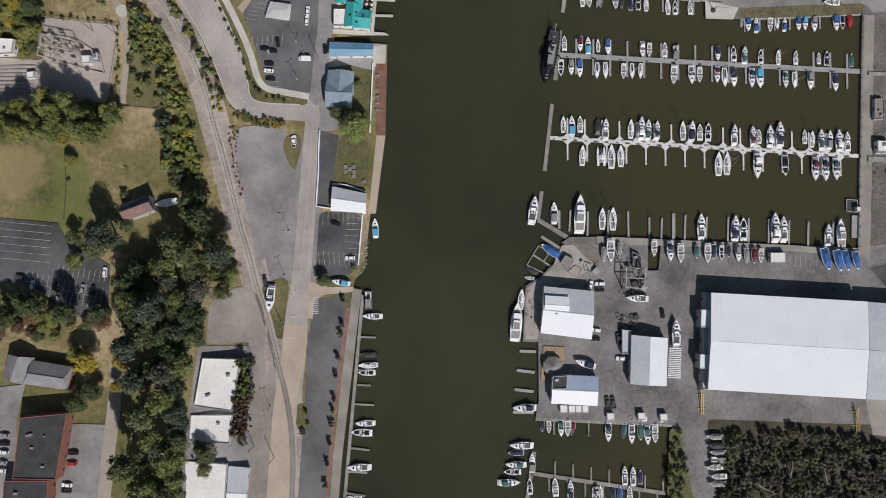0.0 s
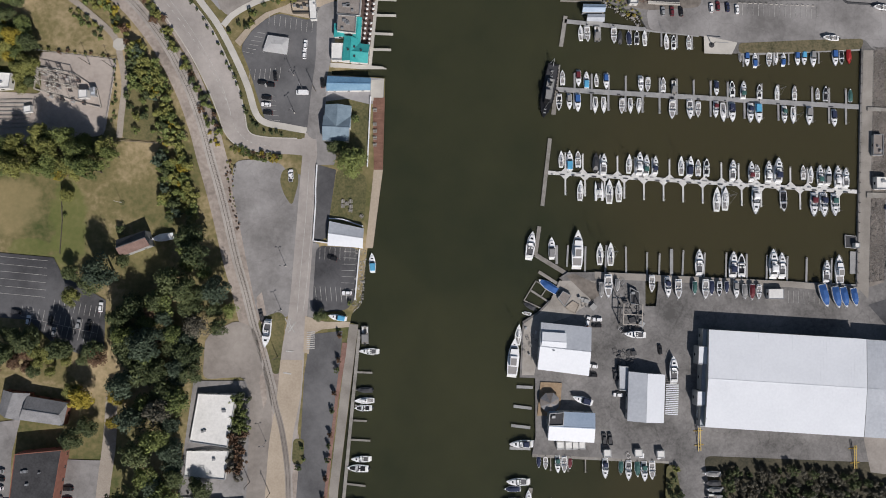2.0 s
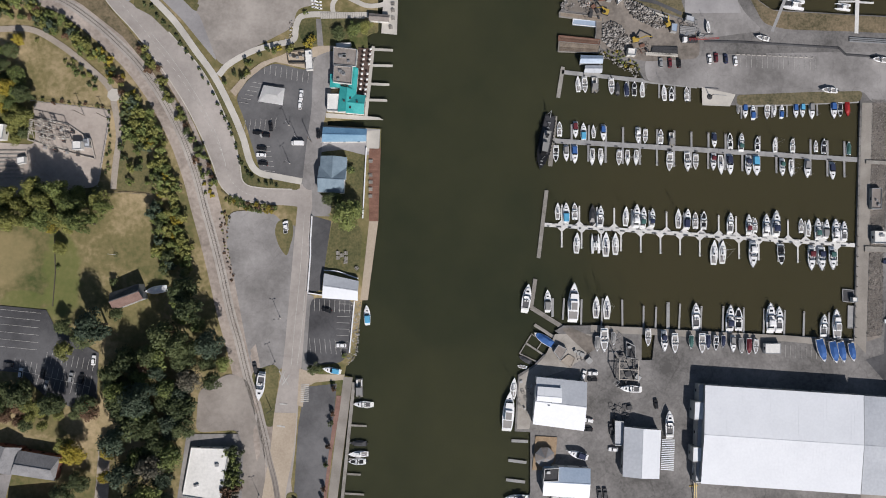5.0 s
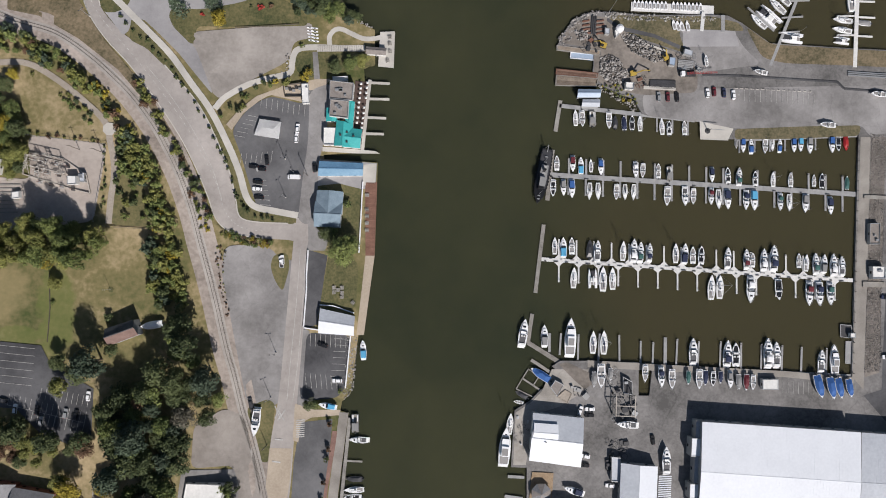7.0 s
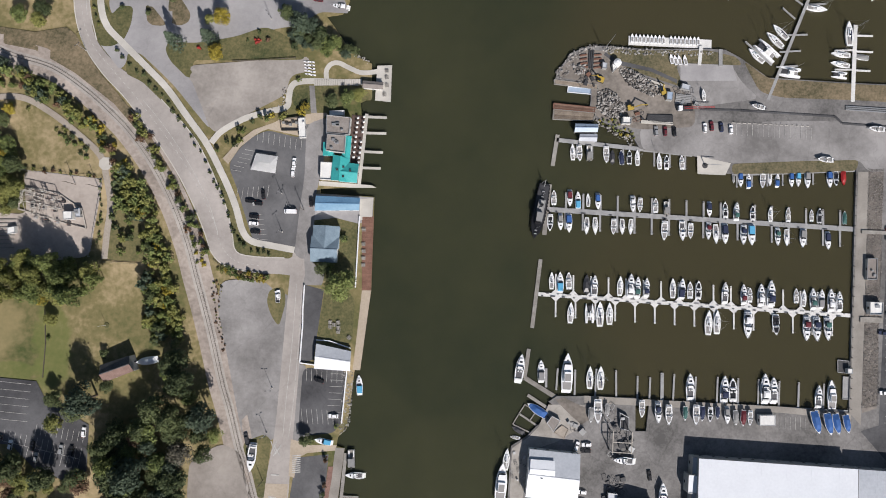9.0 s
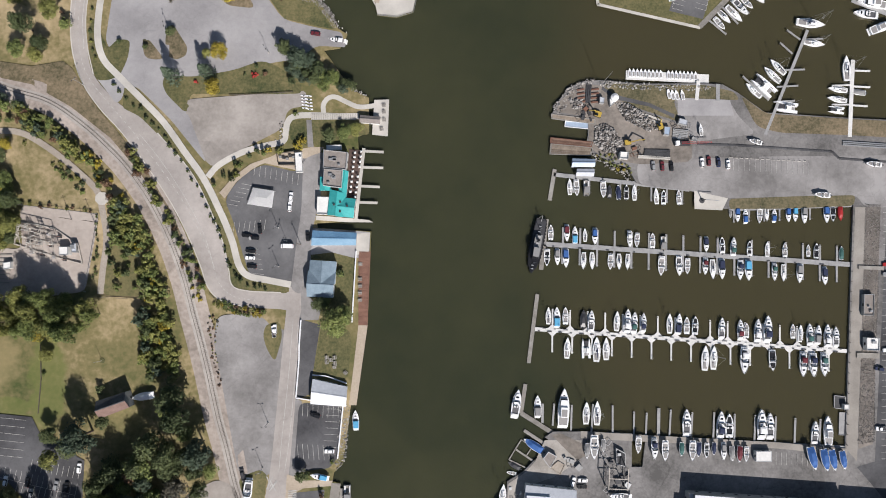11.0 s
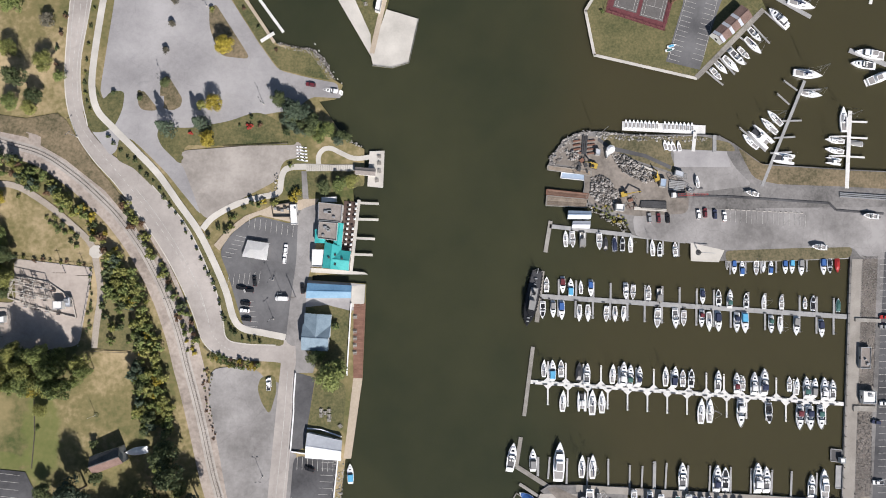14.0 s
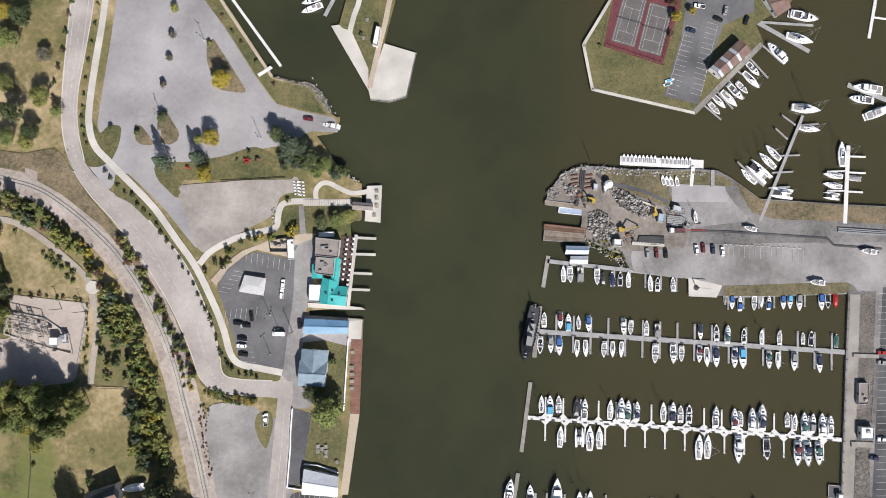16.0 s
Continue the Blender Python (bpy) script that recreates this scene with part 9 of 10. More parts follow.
# ---- harbour works ----
def tug():
    a, b = Vector((63.7, 113.5)), Vector((57.6, 86.0))
    c, d = (a + b) / 2, (b - a).normalized()
    heading = math.degrees(math.atan2(d.y, d.x)) - 90
    n, w = (b - a).length, 6.6
    root = thing("tugboat", pose(*c, 0, 0, 0, heading), "old black-hulled working vessel moored at the dock", "ship")
    hull(root, n, w, 1.9, BLACK, full=3.2, stern=0.8)
    raised(root, "deck", n, w, 0.03, 0.96, 1.75, 1.98, 0.84, CHARCOAL, 1.0, full=3.2)
    raised(root, "deckhouse", n, w, 0.3, 0.72, 1.98, 4.2, 0.5, BLACK, 0.97)
    raised(root, "wheelhouse", n, w, 0.54, 0.68, 4.2, 6.4, 0.46, CHARCOAL, 0.94)
    raised(root, "wheelhouse_roof", n, w, 0.53, 0.69, 6.4, 6.52, 0.5, GREYCOVER, 1)
    raised(root, "boat_deck", n, w, 0.3, 0.53, 4.2, 4.3, 0.54, GREYCOVER, 1)
    bm = bmesh.new()
    tube(bm, (0, -n * 0.1, 4.2), (0, -n * 0.1, 7.4), 0.7, 0.6, 12)
    part("funnel", bm, BLACK, root)
    for y, h in ((n * 0.3, 11), (-n * 0.3, 9)):
        bm = bmesh.new()
        tube(bm, (0, y, 1.9), (0, y, h), 0.16, 0.08)
        part("mast", bm, STEEL_GALV, root)
    for y in (-n * 0.36, -n * 0.26, n * 0.34, n * 0.4):
        part("bollard", box_mesh(-0.7, 0.7, y - 0.3, y + 0.3, 1.98, 2.7, inset=0.1), STEEL_GALV, root)
    for y in (-n * 0.05, n * 0.02, -n * 0.17):
        part("hatch", box_mesh(-0.9, 0.9, y - 0.5, y + 0.5, 4.3, 4.7, inset=0.1), WALL_GREY, root)
    for i in range(14):
        for k in (-1, 1):
            s = 0.08 + 0.06 * i
            x, y = k * half_width(s, w, 3.2, 0.8) * 1.03, (s - 0.5) * n
            bm = bmesh.new()
            tube(bm, (x, y, 0.9), (x + 0.3 * k, y, 0.9), 0.5, 0.5, 10)
            part("tyre_fender", bm, RUBBER, root)
    bm = bmesh.new()
    beam(bm, (0, -n * 0.45, 2.0), (0.5, -n * 0.54, 6.5), 0.25)
    beam(bm, (0.5, -n * 0.54, 6.5), (1.5, -n * 0.5, 2.2), 0.2)
    part("stern_frame", bm, STEEL_GALV, root)


tug()


def barge(pts, z, mat, label, planks=0, rail=RUST, board=DOCK_WOOD):
    root = thing("barge", Matrix.Identity(4), label, "barge")
    bm = bmesh.new()
    prism(bm, pts, -0.5, z)
    part("hull", bm, mat, root)
    for p, q in zip(pts, pts[1:] + pts[:1]):
        bm = bmesh.new()
        beam(bm, (*p, z + 0.1), (*q, z + 0.1), 0.35, 0.25)
        part("coaming", bm, rail, root)
    for i in range(planks):
        a, b = lerp(pts[0], pts[3], (i + 0.5) / planks), lerp(pts[1], pts[2], (i + 0.5) / planks)
        bm = bmesh.new()
        beam(bm, (*lerp(a, b, 0.03), z + 0.06), (*lerp(a, b, 0.97), z + 0.06), 0.7, 0.1)
        part("plank", bm, board, root)
    return root


barge([(69.6, 166.0), (91.7, 163.0), (91.7, 160.7), (69.6, 163.8)], 1.3, DOCK_WOOD, "narrow timber work barge by the point", 3, DOCK_WOOD, BROWN_WOOD)
barge([(76.7, 162.5), (88.8, 161.3), (88.2, 158.4), (76.3, 159.7)], 0.9, ROOF_PALE_BLUE, "pale blue covered float", 0, WHITE)
barge([(69.1, 154.1), (90.0, 151.6), (89.4, 149.3), (68.8, 151.5)], 1.2, RUST, "long rusty work barge", 3, RUST, RUST_WOOD)
barge([(69.0, 151.0), (90.0, 148.8), (89.0, 144.8), (68.4, 145.9)], 1.2, DOCK_WOOD, "planked timber work barge", 6, DOCK_WOOD, BROWN_WOOD)
for p, q, w in (((53.0, 9.3), (64.0, 1.9), 1.5), ((51.5, 4.7), (62.5, -2.2), 0.55), ((48.6, 0.3), (58.8, -6.8), 0.9), ((45.4, -4.8), (55.0, -9.6), 0.55), ((51.6, 4.9), (48.4, 0.1), 0.5), ((48.4, 0.1), (45.2, -4.9), 0.5), ((57.0, 1.4), (53.6, -3.4), 0.45)):
    dock("slip_frame", p, q, w, [], DOCK_WOOD, "narrow weathered plank slip frame at the yard's corner", z=0.6)
boat("b", (57.4, 2.2), 11.5, 55)
boat("o", (47.8, -7.6), 7.0, 60)
boat("r", (46.3, -11.2), 5.0, 80)
flat("gear_shed", [(61.6, -3.9), (64.2, -0.5), (68.4, -2.8), (64.9, -8.4)], 3.4, ROOF_TAUPE, WALL_GREY, "low grey flat-roofed shed on the apron", "shed", units=0, parapet=0.05)
barge([(65.4, -8.9), (69.3, -5.7), (72.4, -7.7), (70.2, -12.2)], 1.5, TRAIL, "low pale timber pallet stage on the apron", 0, TRAIL)
flat("winch_shed", [(97.6, 0.4), (102.0, -2.0), (101.8, -8.6), (97.6, -7.4)], 3.2, ROOF_TAR, WALL_GREY, "dark tar-roofed winch shed in the yard", "shed", units=1, parapet=0.05)


def pile_rack(pts, n, mat, label, z=1.25, w=0.7):
    root = thing("pile_stack", Matrix.Identity(4), label, "steel stack")
    for i in range(n):
        a, b = lerp(pts[0], pts[3], i / (n - 1)), lerp(pts[1], pts[2], i / (n - 1))
        bm = bmesh.new()
        beam(bm, (*a, z + 0.3), (*b, z + 0.3), w, 0.6)
        part("beam", bm, mat, root)


pile_rack([(82.7, 177.9), (86.4, 178.5), (86.8, 172.2), (82.8, 171.6)], 4, RUST, "stack of rusty steel sheet piles")
pile_rack([(89.8, 178.1), (93.8, 178.4), (93.7, 172.1), (89.7, 171.6)], 4, RUST, "stack of rusty steel sheet piles")
pile_rack([(87.9, 180.7), (87.1, 171.6), (88.8, 171.3), (89.9, 180.4)], 3, STEEL_DARK, "dark steel beams laid side by side")
pile_rack([(116.1, 147.3), (128.9, 146.9), (128.8, 143.8), (115.5, 144.5)], 5, STEEL_DARK, "dark steel pipes stacked on the ground")
pile_rack([(116.9, 165.3), (125.3, 162.1), (125.0, 160.4), (116.3, 163.9)], 2, CONCRETE, "long pale concrete beams on the ground", w=0.9)
pile_rack([(130.7, 157.7), (138.6, 156.8), (137.7, 152.8), (130.2, 153.5)], 6, DOCK, "rack of pale timber piles", w=0.6)
pile_rack([(216.8, 150.7), (241.5, 148.8), (241.5, 147.0), (216.7, 149.0)], 3, STEEL_GALV, "long galvanised truss laid on the ground", w=0.5)
pile_rack([(112.6, 144.5), (128.8, 143.2), (128.8, 142.7), (112.6, 143.7)], 2, CONCRETE, "row of concrete barrier blocks", w=0.8)


def excavator(at, turn, boom, mat=YELLOW):
    root = thing("excavator", pose(*at, surface(*at), 0, 0, turn), "yellow tracked excavator in the work yard", "excavator")
    for x in (-1.1, 1.1):
        bm = bmesh.new()
        prism(bm, [(x + p, q) for p, q in rounded(0.6, 3.8, 0.25)], 0, 0.85)
        part("track", bm, STEEL_DARK, root)
    bm = bmesh.new()
    prism(bm, rounded(2.6, 3.2, 0.4), 0.9, 1.9, 0.95)
    body = part("body", bm, mat, root)
    part("cab", box_mesh(-1.2, -0.2, 0.0, 1.5, 1.904, 2.9, inset=0.1), GLASS, body)
    bm = bmesh.new()
    beam(bm, (0.3, 1.2, 1.8), (0.3, boom * 0.55, 4.4), 0.45, 0.5)
    part("boom", bm, mat, root)
    bm = bmesh.new()
    beam(bm, (0.3, boom * 0.55, 4.4), (0.3, boom, 1.4), 0.35, 0.4)
    part("arm", bm, mat, root)
    part("bucket", box_mesh(-0.2, 0.8, boom - 0.5, boom + 0.5, 0.1, 1.3, inset=0.15), STEEL_DARK, root)


excavator((107.4, 151.1), -80, 8.5)
excavator((92.9, 165.5), 70, 5.0)
excavator((124.1, 159.0), 20, 5.0)

root = thing("crane_truck", pose(*(135.0, 150.3), 1.25, 0, 0, -90), "white crane truck with a red lattice boom lowered", "crane")
bm = bmesh.new()
prism(bm, rounded(2.5, 8.0, 0.3), 0.6, 1.2)
part("chassis", bm, STEEL_DARK, root)
part("cab", box_mesh(-1.2, 1.2, -3.9, -1.8, 1.2, 3.0, inset=0.15), WHITE, root)
wheels(root, (-1.1, 1.1), (-2.8, 0.5, 2.4), 0.5)
for x in (-0.5, 0.5):
    bm = bmesh.new()
    beam(bm, (x, -1.0, 2.6), (x * 0.5, 14.0, 3.4), 0.14)
    part("boom_chord", bm, RED, root)
for i in range(12):
    bm = bmesh.new()
    y = -1 + i * 1.25
    beam(bm, (-0.5 + 0.02 * i, y, 2.65 + 0.066 * i), (0.5 - 0.02 * i, y + 1.2, 2.7 + 0.066 * i), 0.09)
    part("lattice", bm, RED, root)
bm = bmesh.new()
tube(bm, (0, -1, 1.2), (0, -1, 2.6), 0.9, 0.8, 12)
part("turntable", bm, STEEL_DARK, root)


def travel_lift(at, turn, mat):
    root = thing("boat_lift", pose(*at, 1.25, 0, 0, turn), "tall steel travelling boat lift in the yard", "boat lift")
    for x in (-4.6, 4.6):
        for y in (-4.8, 4.8):
            bm = bmesh.new()
            beam(bm, (x, y, 0.6), (x, y, 7.4), 0.35)
            leg = part("leg", bm, mat, root)
            bm = bmesh.new()
            tube(bm, (x - 0.25, y, 0.6), (x + 0.25, y, 0.6), 0.6, 0.6, 12)
            part("wheel", bm, RUBBER, leg)
        bm = bmesh.new()
        beam(bm, (x, -5.2, 7.4), (x, 5.2, 7.4), 0.4)
        part("side_beam", bm, mat, root)
        bm = bmesh.new()
        beam(bm, (x, -4.8, 1.4), (x, 4.8, 1.4), 0.4)
        part("lower_beam", bm, STEEL_DARK, root)
    for y in (-4.8, 0):
        bm = bmesh.new()
        beam(bm, (-4.6, y, 7.5), (4.6, y, 7.5), 0.35)
        part("cross_beam", bm, mat, root)


travel_lift((96.9, -12.8), -4, STEEL_TAN)


def clutter(name, poly, gap, label, mats, seed, size=(0.4, 1.3), tall=(0.4, 1.4)):
    """Loose crates, frames and gear, each a thing of its own."""
    rnd = random.Random(seed)
    for p in scatter(poly, gap, rnd):
        a, b, h = rnd.uniform(*size), rnd.uniform(*size), rnd.uniform(*tall)
        root = thing(name, pose(p.x, p.y, surface(*p), 0, 0, rnd.uniform(0, 180)), label, name.replace("_", " "), "gear in the yard")
        mat = rnd.choice(mats)
        if rnd.random() < 0.5:
            part("box", box_mesh(-a, a, -b, b, 0, h, inset=0.06), mat, root)
            part("lid", box_mesh(-a - 0.03, a + 0.03, -b - 0.03, b + 0.03, h + 0.004, h + 0.08), mat, root)
        else:
            bm = bmesh.new()
            for x, y in ((-a, -b), (a, -b), (a, b), (-a, b)):
                beam(bm, (x, y, 0), (x, y, h), 0.12)
            part("uprights", bm, mat, root)
            bm = bmesh.new()
            for (x0, y0), (x1, y1) in (((-a, -b), (a, -b)), ((a, -b), (a, b)), ((a, b), (-a, b)), ((-a, b), (-a, -b))):
                beam(bm, (x0, y0, h), (x1, y1, h), 0.12)
            part("bars", bm, mat, root)


clutter("gear_crate", [(91.4, 3.6), (97.0, 3.4), (97.2, -7.0), (103.4, -9.0), (103.4, -20.6), (92.1, -20.4)], 3.3, "dark steel cradle or crate of yard gear", [STEEL_DARK, CHARCOAL, STEEL_TAN, STEEL_GALV], 1, (0.5, 1.4))
clutter("gear_crate", [(70.5, -3.4), (79.6, -6.2), (79.2, -9.8), (72.6, -7.6)], 2.2, "dark steel cradle or crate of yard gear", [STEEL_DARK, WALL_GREY, CHARCOAL], 2, (0.5, 1.4))
clutter("gear_crate", [(88.5, -29.4), (99.6, -32.4), (98.0, -38.5), (89.6, -38.2)], 2.4, "dark steel cradle or crate of yard gear", [STEEL_DARK, CHARCOAL], 3, (0.5, 1.3))
clutter("gear_crate", [(44.1, -17.2), (51.0, -20.1), (49.2, -33.9), (44.3, -31.0)], 3.2, "grey crate of yard gear on the apron", [STEEL_DARK, WALL_GREY, STEEL_GALV], 4, (0.3, 0.9))
clutter("gear_crate", [(81.1, 170.5), (89.1, 170.4), (90.3, 161.8), (83.2, 161.9)], 2.6, "rusty crate of salvage gear", [RUST, STEEL_DARK, STEEL_DARK, WALL_GREY], 5, (0.4, 1.2))
clutter("gear_crate", [(109.9, 149.4), (114.2, 149.4), (114.0, 144.5), (108.9, 143.7)], 2.2, "dark crate of salvage gear", [RUST, STEEL_DARK], 6, (0.4, 1.2))
clutter("gear_crate", [(130.2, 162.6), (140.2, 161.4), (141.3, 151.9), (131.4, 152.9)], 3.0, "grey crate of salvage gear", [STEEL_DARK, WALL_GREY, WHITE, STEEL_GALV], 7, (0.5, 1.4))
clutter("gear_crate", [(78.1, -79.7), (113.1, -82.8), (113.0, -84.5), (78.0, -81.6)], 6.0, "white dock box on the south edge", [WHITE, ROOF_MEMBRANE], 8, (0.8, 1.2), (0.6, 0.8))
clutter("gear_crate", [(-80.5, 105.7), (-80.2, 105.4), (-79.9, 105.7)], 9.0, "small grey crate on the lot", [WALL_GREY], 9)
for q in ((83.4, -80.3), (98.7, -80.7), (109.6, -81.6), (64.7, -76.0), (60.5, -75.8), (68.0, -76.1), (70.8, -76.1)):
    flat("dock_hut", [(q[0] - 1.8, q[1] - 1.8), (q[0] + 1.8, q[1] - 1.8), (q[0] + 1.8, q[1] + 1.8), (q[0] - 1.8, q[1] + 1.8)], 3.4, ROOF_MEMBRANE, WALL_WHITE, "small white square hut beside the slips", "hut", units=0, parapet=0.08)
flat("box_trailer", [(166.2, -2.3), (174.0, -2.4), (173.8, -7.4), (166.0, -7.2)], 3.8, ROOF_MEMBRANE, WALL_WHITE, "white box trailer parked on the quay", "trailer", units=0, parapet=0.05)
flat("tank_shed", [(93.6, 174.0), (96.1, 173.4), (95.7, 170.6), (93.5, 170.9)], 3.6, ROOF_GREY, WALL_GREY, "grey fuel tank shed in the work yard", "shed", units=0, parapet=0.1)
root = thing("silo", pose(*(101.1, 173.5), 1.2), "white domed storage tank", "tank")
bm = bmesh.new()
tube(bm, (0, 0, 0), (0, 0, 3.0), 2.0, 2.0, 18)
tube(bm, (0, 0, 3.004), (0, 0, 3.8), 2.0, 0.8, 18)
part("shell", bm, WHITE, root)
flat("tank_store", [(98.6, 172.8), (100.6, 174.5), (101.1, 171.1), (99.1, 169.1)], 3.0, ROOF_MEMBRANE, WALL_WHITE, "white store beside the tank", "store", units=0, parapet=0.05)
root = thing("signal_mast", pose(*(95.0, 180.7), 1.0), "tall thin signal mast on the point", "mast")
bm = bmesh.new()
tube(bm, (0, 0, 0), (0, 0, 22), 0.16, 0.08)
part("pole", bm, STEEL_GALV, root)
bm = bmesh.new()
tube(bm, (0, 0, -0.2), (0, 0, 0.4), 0.7, 0.6)
part("foot", bm, CONCRETE, root)
root = thing("davit_stand", pose(*(144.4, 121.6), 1.3), "dark steel jib hoist on the concrete slab", "hoist")
bm = bmesh.new()
tube(bm, (0, 0, 0), (0, 0, 4.5), 0.25, 0.2)
part("post", bm, STEEL_DARK, root)
bm = bmesh.new()
beam(bm, (0, 0, 4.5), (6.5, -0.6, 4.5), 0.25)
part("jib", bm, STEEL_GALV, root)
bm = bmesh.new()
tube(bm, (0, 0, 0), (0, 0, 0.3), 1.4, 1.2, 14)
part("base", bm, STEEL_DARK, root)

# quay posts, ladders and gangways on the east quay
for i in range(24):
    q = lerp((221.2, 115.4), (213.1, -0.6), i / 23)
    root = thing("mooring_post", pose(q.x - 0.3, q.y, 0.4), "dark timber mooring post at the quay edge", "post", "mooring posts")
    bm = bmesh.new()
    tube(bm, (0, 0, -2), (0, 0, 1.7), 0.2, 0.18)
    part("shaft", bm, PILE, root)
    bm = bmesh.new()
    tube(bm, (0, 0, 1.704), (0, 0, 1.8), 0.22, 0.1)
    part("cap", bm, STEEL_DARK, root)
dock("gangway", (222.1, 87.1), (234.9, 86.4), 1.8, [], DOCK_WOOD, "grey plank gangway over the stone slope", z=1.9, piles=False)
dock("gangway", (219.4, 43.4), (230.8, 42.9), 2.6, [], DOCK_WOOD, "grey plank gangway over the stone slope", z=1.9, piles=False)
barge([(207.8, 23.6), (213.4, 22.9), (213.2, 16.8), (207.6, 17.5)], 0.7, STEEL_DARK, "dark steel work float by the quay", 0, DOCK)
barge([(210.3, 15.2), (213.7, 14.9), (213.0, 4.1), (209.6, 4.2)], 0.5, DOCK, "pale plank float by the quay", 0, DOCK)
flat("quay_box", [(211.3, 19.5), (213.9, 19.4), (213.8, 17.0), (211.2, 17.0)], 3.0, ROOF_MEMBRANE, WALL_WHITE, "white pump box at the quay edge", "hut", units=0, parapet=0.05)

# yellow lattice stands by the shed, small boats on the peninsula
for q, turn in (((129.2, -75.1), 2), ((206.2, -86.1), 4)):
    root = thing("lattice_stand", pose(*q, surface(*q), 0, 0, turn), "yellow steel lattice stand on the yard", "stand", "yellow stands")
    for x in (-0.6, 0.6):
        bm = bmesh.new()
        beam(bm, (x, -6.0, 0.3), (x * 0.7, 6.0, 2.4), 0.3)
        part("chord", bm, YELLOW, root)
    for i in range(8):
        y = -5.4 + 1.5 * i
        bm = bmesh.new()
        beam(bm, (-0.6, y, 0.4 + 0.175 * (y + 6)), (0.55, y + 0.8, 0.5 + 0.175 * (y + 6)), 0.16)
        part("brace", bm, YELLOW, root)
    for y in (-3.0, 4.0):
        bm = bmesh.new()
        beam(bm, (-2.2, y, 0.15), (2.2, y, 0.15), 0.35)
        beam(bm, (0, y, 0.2), (0, y, 0.4 + 0.175 * (y + 6)), 0.3)
        part("foot", bm, YELLOW, root)
for q, mat in (((133.8, 226.1), AZURE), ((132.9, 224.1), TEAL)):
    root = thing("kayak", pose(*q, surface(*q), 0, 0, -75), "small coloured rowing boat on the asphalt", "kayak", "small boats on the peninsula")
    hull(root, 5.0, 1.5, 0.5, WHITE)
    raised(root, "cockpit", 5.0, 1.5, 0.15, 0.7, 0.4, 0.6, 0.7, mat, 1)

# ---- tennis courts ----
def court(near_left, near_right, name):
    a, b = Vector(near_left), Vector(near_right)
    u = (b - a).normalized()
    v = Vector((-u.y, u.x))
    m = Matrix.Translation((*a, height(*a) + 0.09)) @ Matrix(((u.x, v.x, 0, 0), (u.y, v.y, 0, 0), (0, 0, 1, 0), (0, 0, 0, 1)))
    root = thing(name, m, "grey tennis court with white lines and a net", "tennis court", "tennis courts")
    bm = box_mesh(-0.6, 11.57, -0.8, 24.57, -0.05, 0.0)
    part("surface", bm, COURT_GREY, root)
    for x0, y0, x1, y1 in ((0, 0, 10.97, 0), (0, 23.77, 10.97, 23.77), (0, 0, 0, 23.77), (10.97, 0, 10.97, 23.77), (1.37, 0, 1.37, 23.77), (9.6, 0, 9.6, 23.77), (1.37, 5.49, 9.6, 5.49), (1.37, 18.28, 9.6, 18.28), (5.485, 5.49, 5.485, 18.28)):
        bm = bmesh.new()
        beam(bm, (x0, y0, 0.012 if x0 == x1 else 0.016), (x1, y1, 0.012 if x0 == x1 else 0.016), 0.12, 0.01)
        part("line", bm, LINE, root)
    bm = bmesh.new()
    for k in range(6):
        beam(bm, (-0.9, 11.885, 0.1 + 0.16 * k), (11.87, 11.885, 0.1 + 0.16 * k), 0.03, 0.02 if k < 5 else 0.07)
    part("net", bm, STEEL_DARK, root)
    for x in (-0.95, 11.92):
        bm = bmesh.new()
        tube(bm, (x, 11.885, 0), (x, 11.885, 1.1), 0.05)
        part("net_post", bm, STEEL_DARK, root)


court((105.4, 247.1), (115.3, 244.2), "tennis_court")
court((118.7, 242.5), (128.7, 239.7), "tennis_court")
fence("court_fence", [(106.7, 269.4), (100.6, 243.8), (130.3, 233.9), (137.6, 261.7)], 3.0, RUST, "dark rusty fence round the courts", 3.6, 1)
for k in (0.05, 0.36, 0.66):
    a, b = lerp((152.8, 231.2), (168.1, 245.5), k), lerp((158.3, 226.1), (173.7, 239.2), k)
    root = thing("roof_stripe", Matrix.Identity(4), "pale metal roof band of the clubhouse", "roof band", "roof bands")
    m = (a + b) / 2
    for p, q in ((a, m), (m, b)):
        bm = bmesh.new()
        za, zb = (5.66, 7.26) if p is a else (7.26, 5.66)
        beam(bm, (*p, za), (*q, zb), 1.7, 0.12)
        part("band", bm, ROOF_GREY, root)

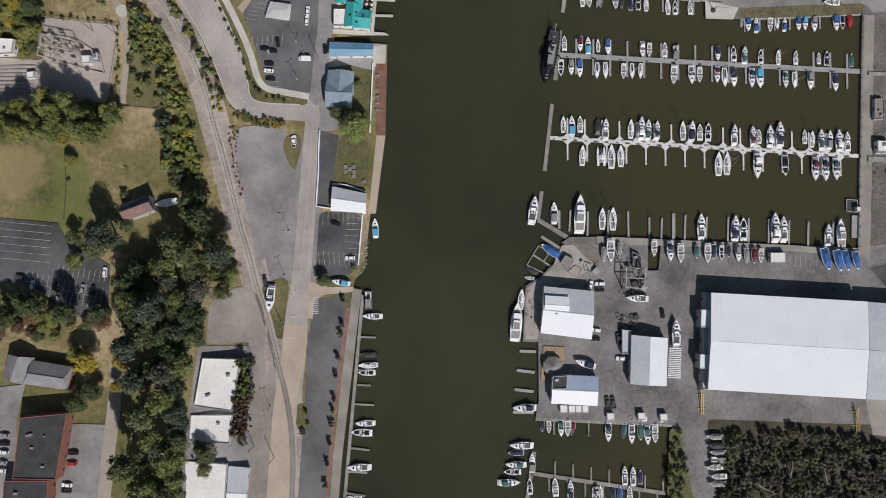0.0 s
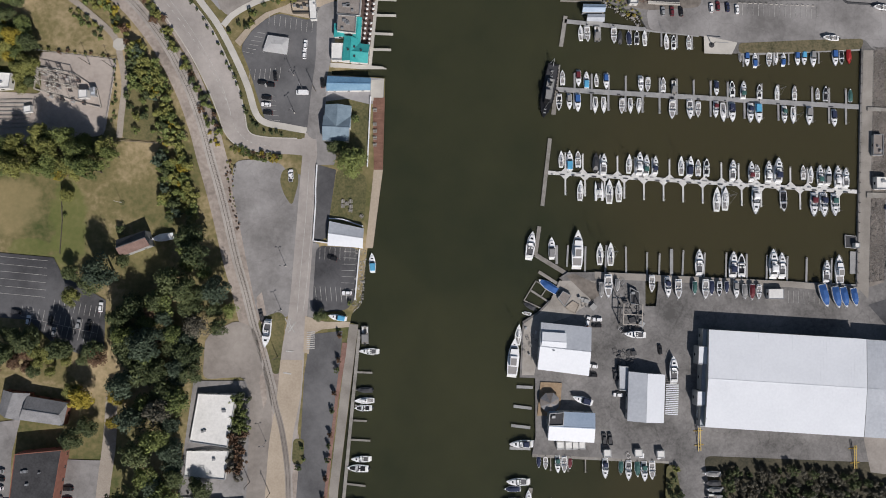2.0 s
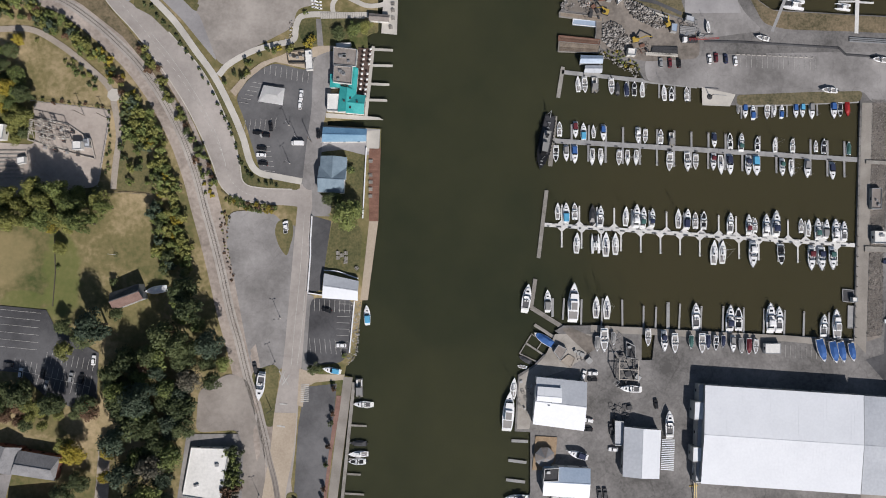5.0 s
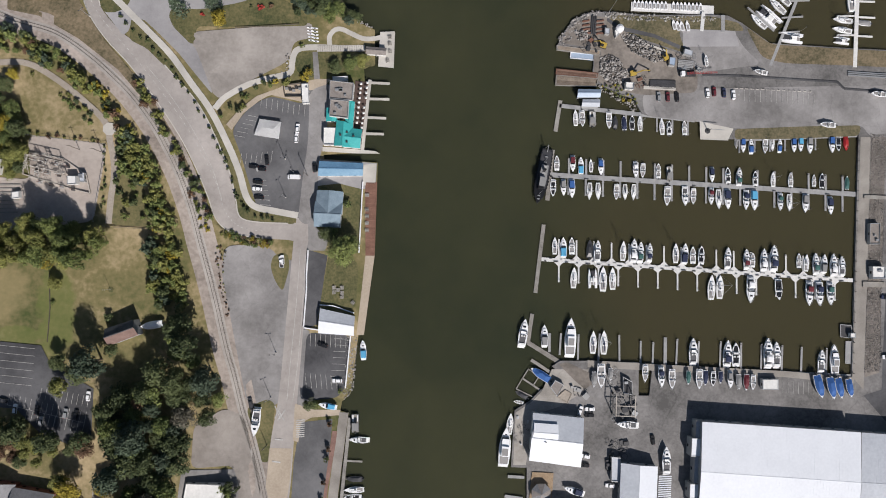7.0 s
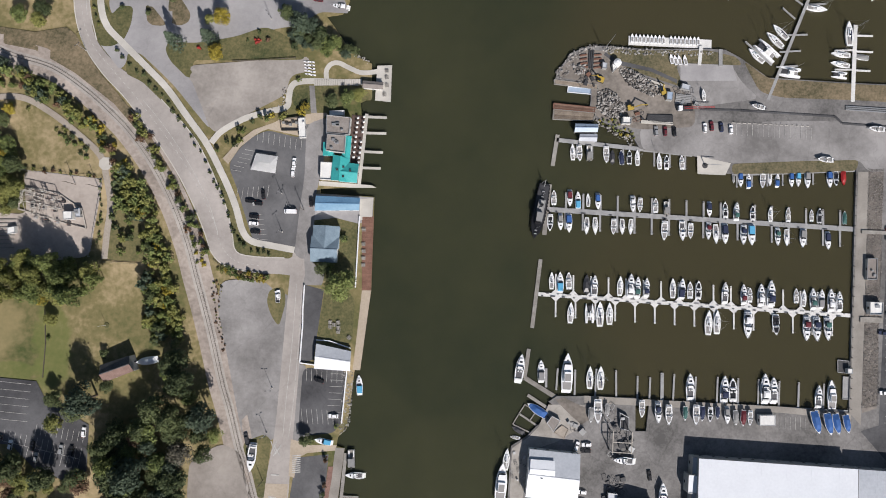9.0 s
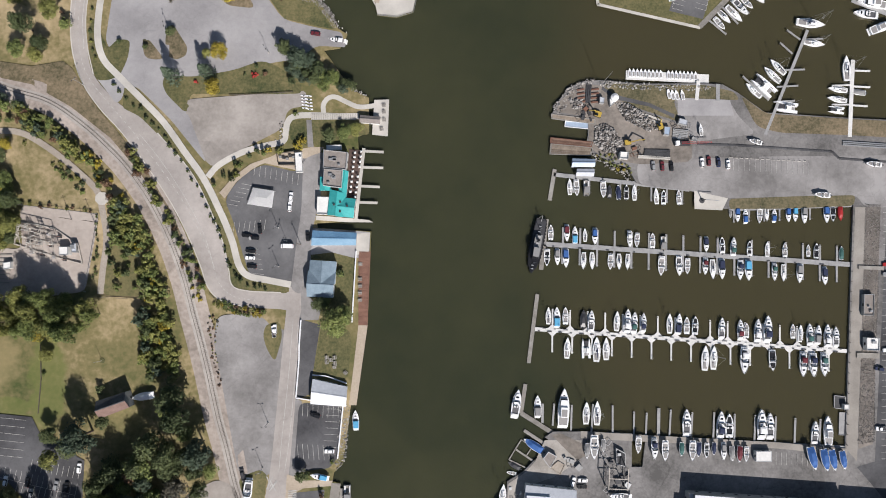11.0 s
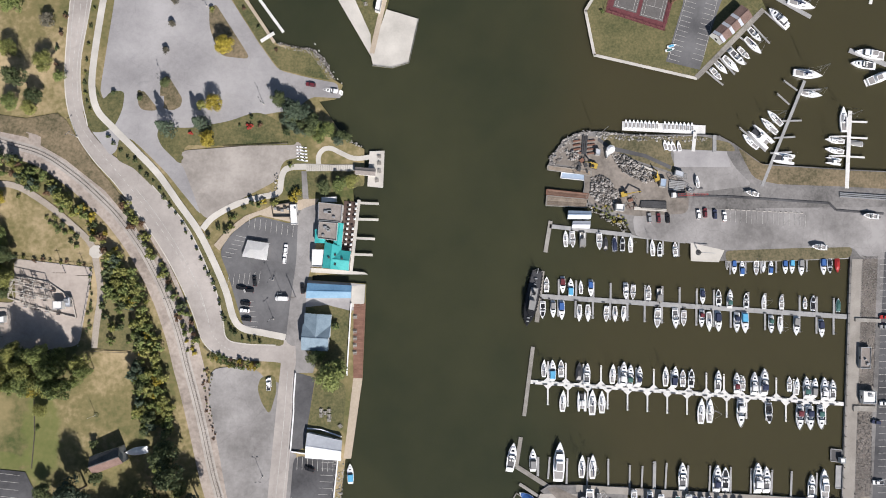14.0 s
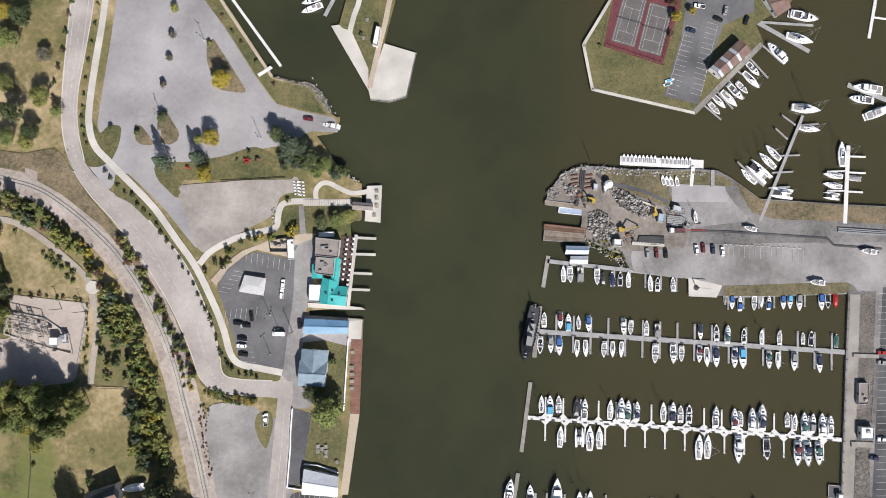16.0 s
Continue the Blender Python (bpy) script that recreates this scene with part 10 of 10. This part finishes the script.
# ---- planks of the waterfront deck ----
deck_a, deck_b, deck_c, deck_d = (Vector(q) for q in ((-27.0, 98.4), (-21.7, 98.2), (-23.5, 62.3), (-27.4, 62.4)))
decking = bpy.data.objects["deck_walk"]
for i in range(60):
    p, q = lerp(deck_a, deck_d, (i + 0.5) / 60), lerp(deck_b, deck_c, (i + 0.5) / 60)
    bm = bmesh.new()
    beam(bm, (*p, 1.34), (*q, 1.34), (deck_a - deck_d).length / 60 * 0.9, 0.06)
    part("plank", bm, WOOD_DECK, decking)
walk_ob = bpy.data.objects["boardwalk_1"]
for a, b, n in (((-39.2, -14.6), (-44.2, -49.4), 34), ((-44.2, -49.4), (-50.5, -93.0), 44), ((-50.5, -93.0), (-53.4, -120.1), 28)):
    a, b = Vector(a), Vector(b)
    d = (b - a).normalized()
    s = Vector((-d.y, d.x)) * 2.1
    for i in range(n):
        c = lerp(a, b, (i + 0.5) / n)
        bm = bmesh.new()
        beam(bm, (*(c - s), 1.33), (*(c + s), 1.33), (b - a).length / n * 0.985, 0.06)
        part("slab", bm, QUAY, walk_ob)
pile_rack([(-212.7, 98.7), (-190.6, 98.7), (-191.8, 85.5), (-212.7, 85.5)], 8, DOCK_WOOD, "rack of weathered timber poles beside the substation", z=9.7, w=0.7)
flat("depot", [(-216.1, 112.1), (-198.4, 110.6), (-199.5, 103.5), (-216.1, 103.3)], 13.4, ROOF_MEMBRANE, WALL_WHITE, "white flat-roofed depot at the edge of the trees", "depot", units=2, seed=14)

# ---- north shore: gangway, marker posts, dead wood ----
dock("gangway", (-72.5, 229.5), (-65.8, 233.8), 1.6, [], DOCK_WHITE, "white gangway across the seawall", z=1.75, piles=False)
dock("boarding_dock", (-50.7, 205.6), (-35.9, 201.8), 1.5, [], DOCK, "grey boarding dock beside the boat ramp", z=0.9, piles=True)
for q in ((-45.7, 228.3), (-43.7, 224.9), (-41.2, 221.1), (-38.7, 217.4), (-36.4, 214.0), (-34.5, 210.6), (-32.5, 208.3)):
    root = thing("marker_post", pose(*q, 0), "white marker post standing in the water", "post", "marker posts")
    bm = bmesh.new()
    tube(bm, (0, 0, -2), (0, 0, 1.5), 0.22, 0.2)
    part("shaft", bm, WALL_WHITE, root)
    bm = bmesh.new()
    tube(bm, (0, 0, 1.504), (0, 0, 1.75), 0.26, 0.05)
    part("cap", bm, CONCRETE, root)
rnd_wood = random.Random(77)
for q, a in (((170.9, -109.2), 80), ((187.7, -112.5), 100), ((179.6, -104.5), 5), ((157.8, -117.8), -30)):
    root = thing("dead_tree", pose(*q, height(*q) + 0.3, 0, 0, a), "bleached fallen dead tree in the scrub", "dead tree", "dead wood")
    bm = bmesh.new()
    tube(bm, (-4.5, 0, 2.6), (4.5, 0.4, 4.2), 0.3, 0.12)
    part("trunk", bm, DOCK_WOOD, root)
    for k in range(5):
        x = -2.5 + 1.5 * k
        bm = bmesh.new()
        tube(bm, (x, 0.1, 2.9 + 0.18 * k), (x + 1.6, rnd_wood.choice((-1, 1)) * rnd_wood.uniform(1, 2), 3.6 + 0.18 * k), 0.14, 0.05, 6)
        part("branch", bm, DOCK_WOOD, root)

# ---- slatted boardwalk to the fishing platform, vents on the teal roof ----
bridge = structure(finish("boardwalk_2", box_mesh(-50.3, -26.3, 164.2, 167.3, 1.3, 1.42), PILE), "slatted boardwalk leading to the fishing platform", "boardwalk")
left, right = -50.3, -26.3
for i in range(27):
    x = left + (right - left) * (i + 0.5) / 27
    part("plank", box_mesh(x - 0.39, x + 0.39, 164.2, 167.3, 1.424, 1.5), CONCRETE, bridge)
for q, z in (((-35.5, 122.5), 6.2), ((-38.6, 121.2), 6.3), ((-32.2, 120.5), 6.5), ((-35.6, 117.8), 6.2)):
    root = thing("roof_vent", pose(*q, z), "dark metal exhaust vent on the teal roof", "vent", "vents on the teal roof")
    part("curb", box_mesh(-0.4, 0.4, -0.4, 0.4, -0.35, 0.4, inset=0.03), STEEL_DARK, root)
    part("hood", box_mesh(-0.5, 0.5, -0.5, 0.5, 0.404, 0.6, inset=0.1), ROOF_TAR, root)
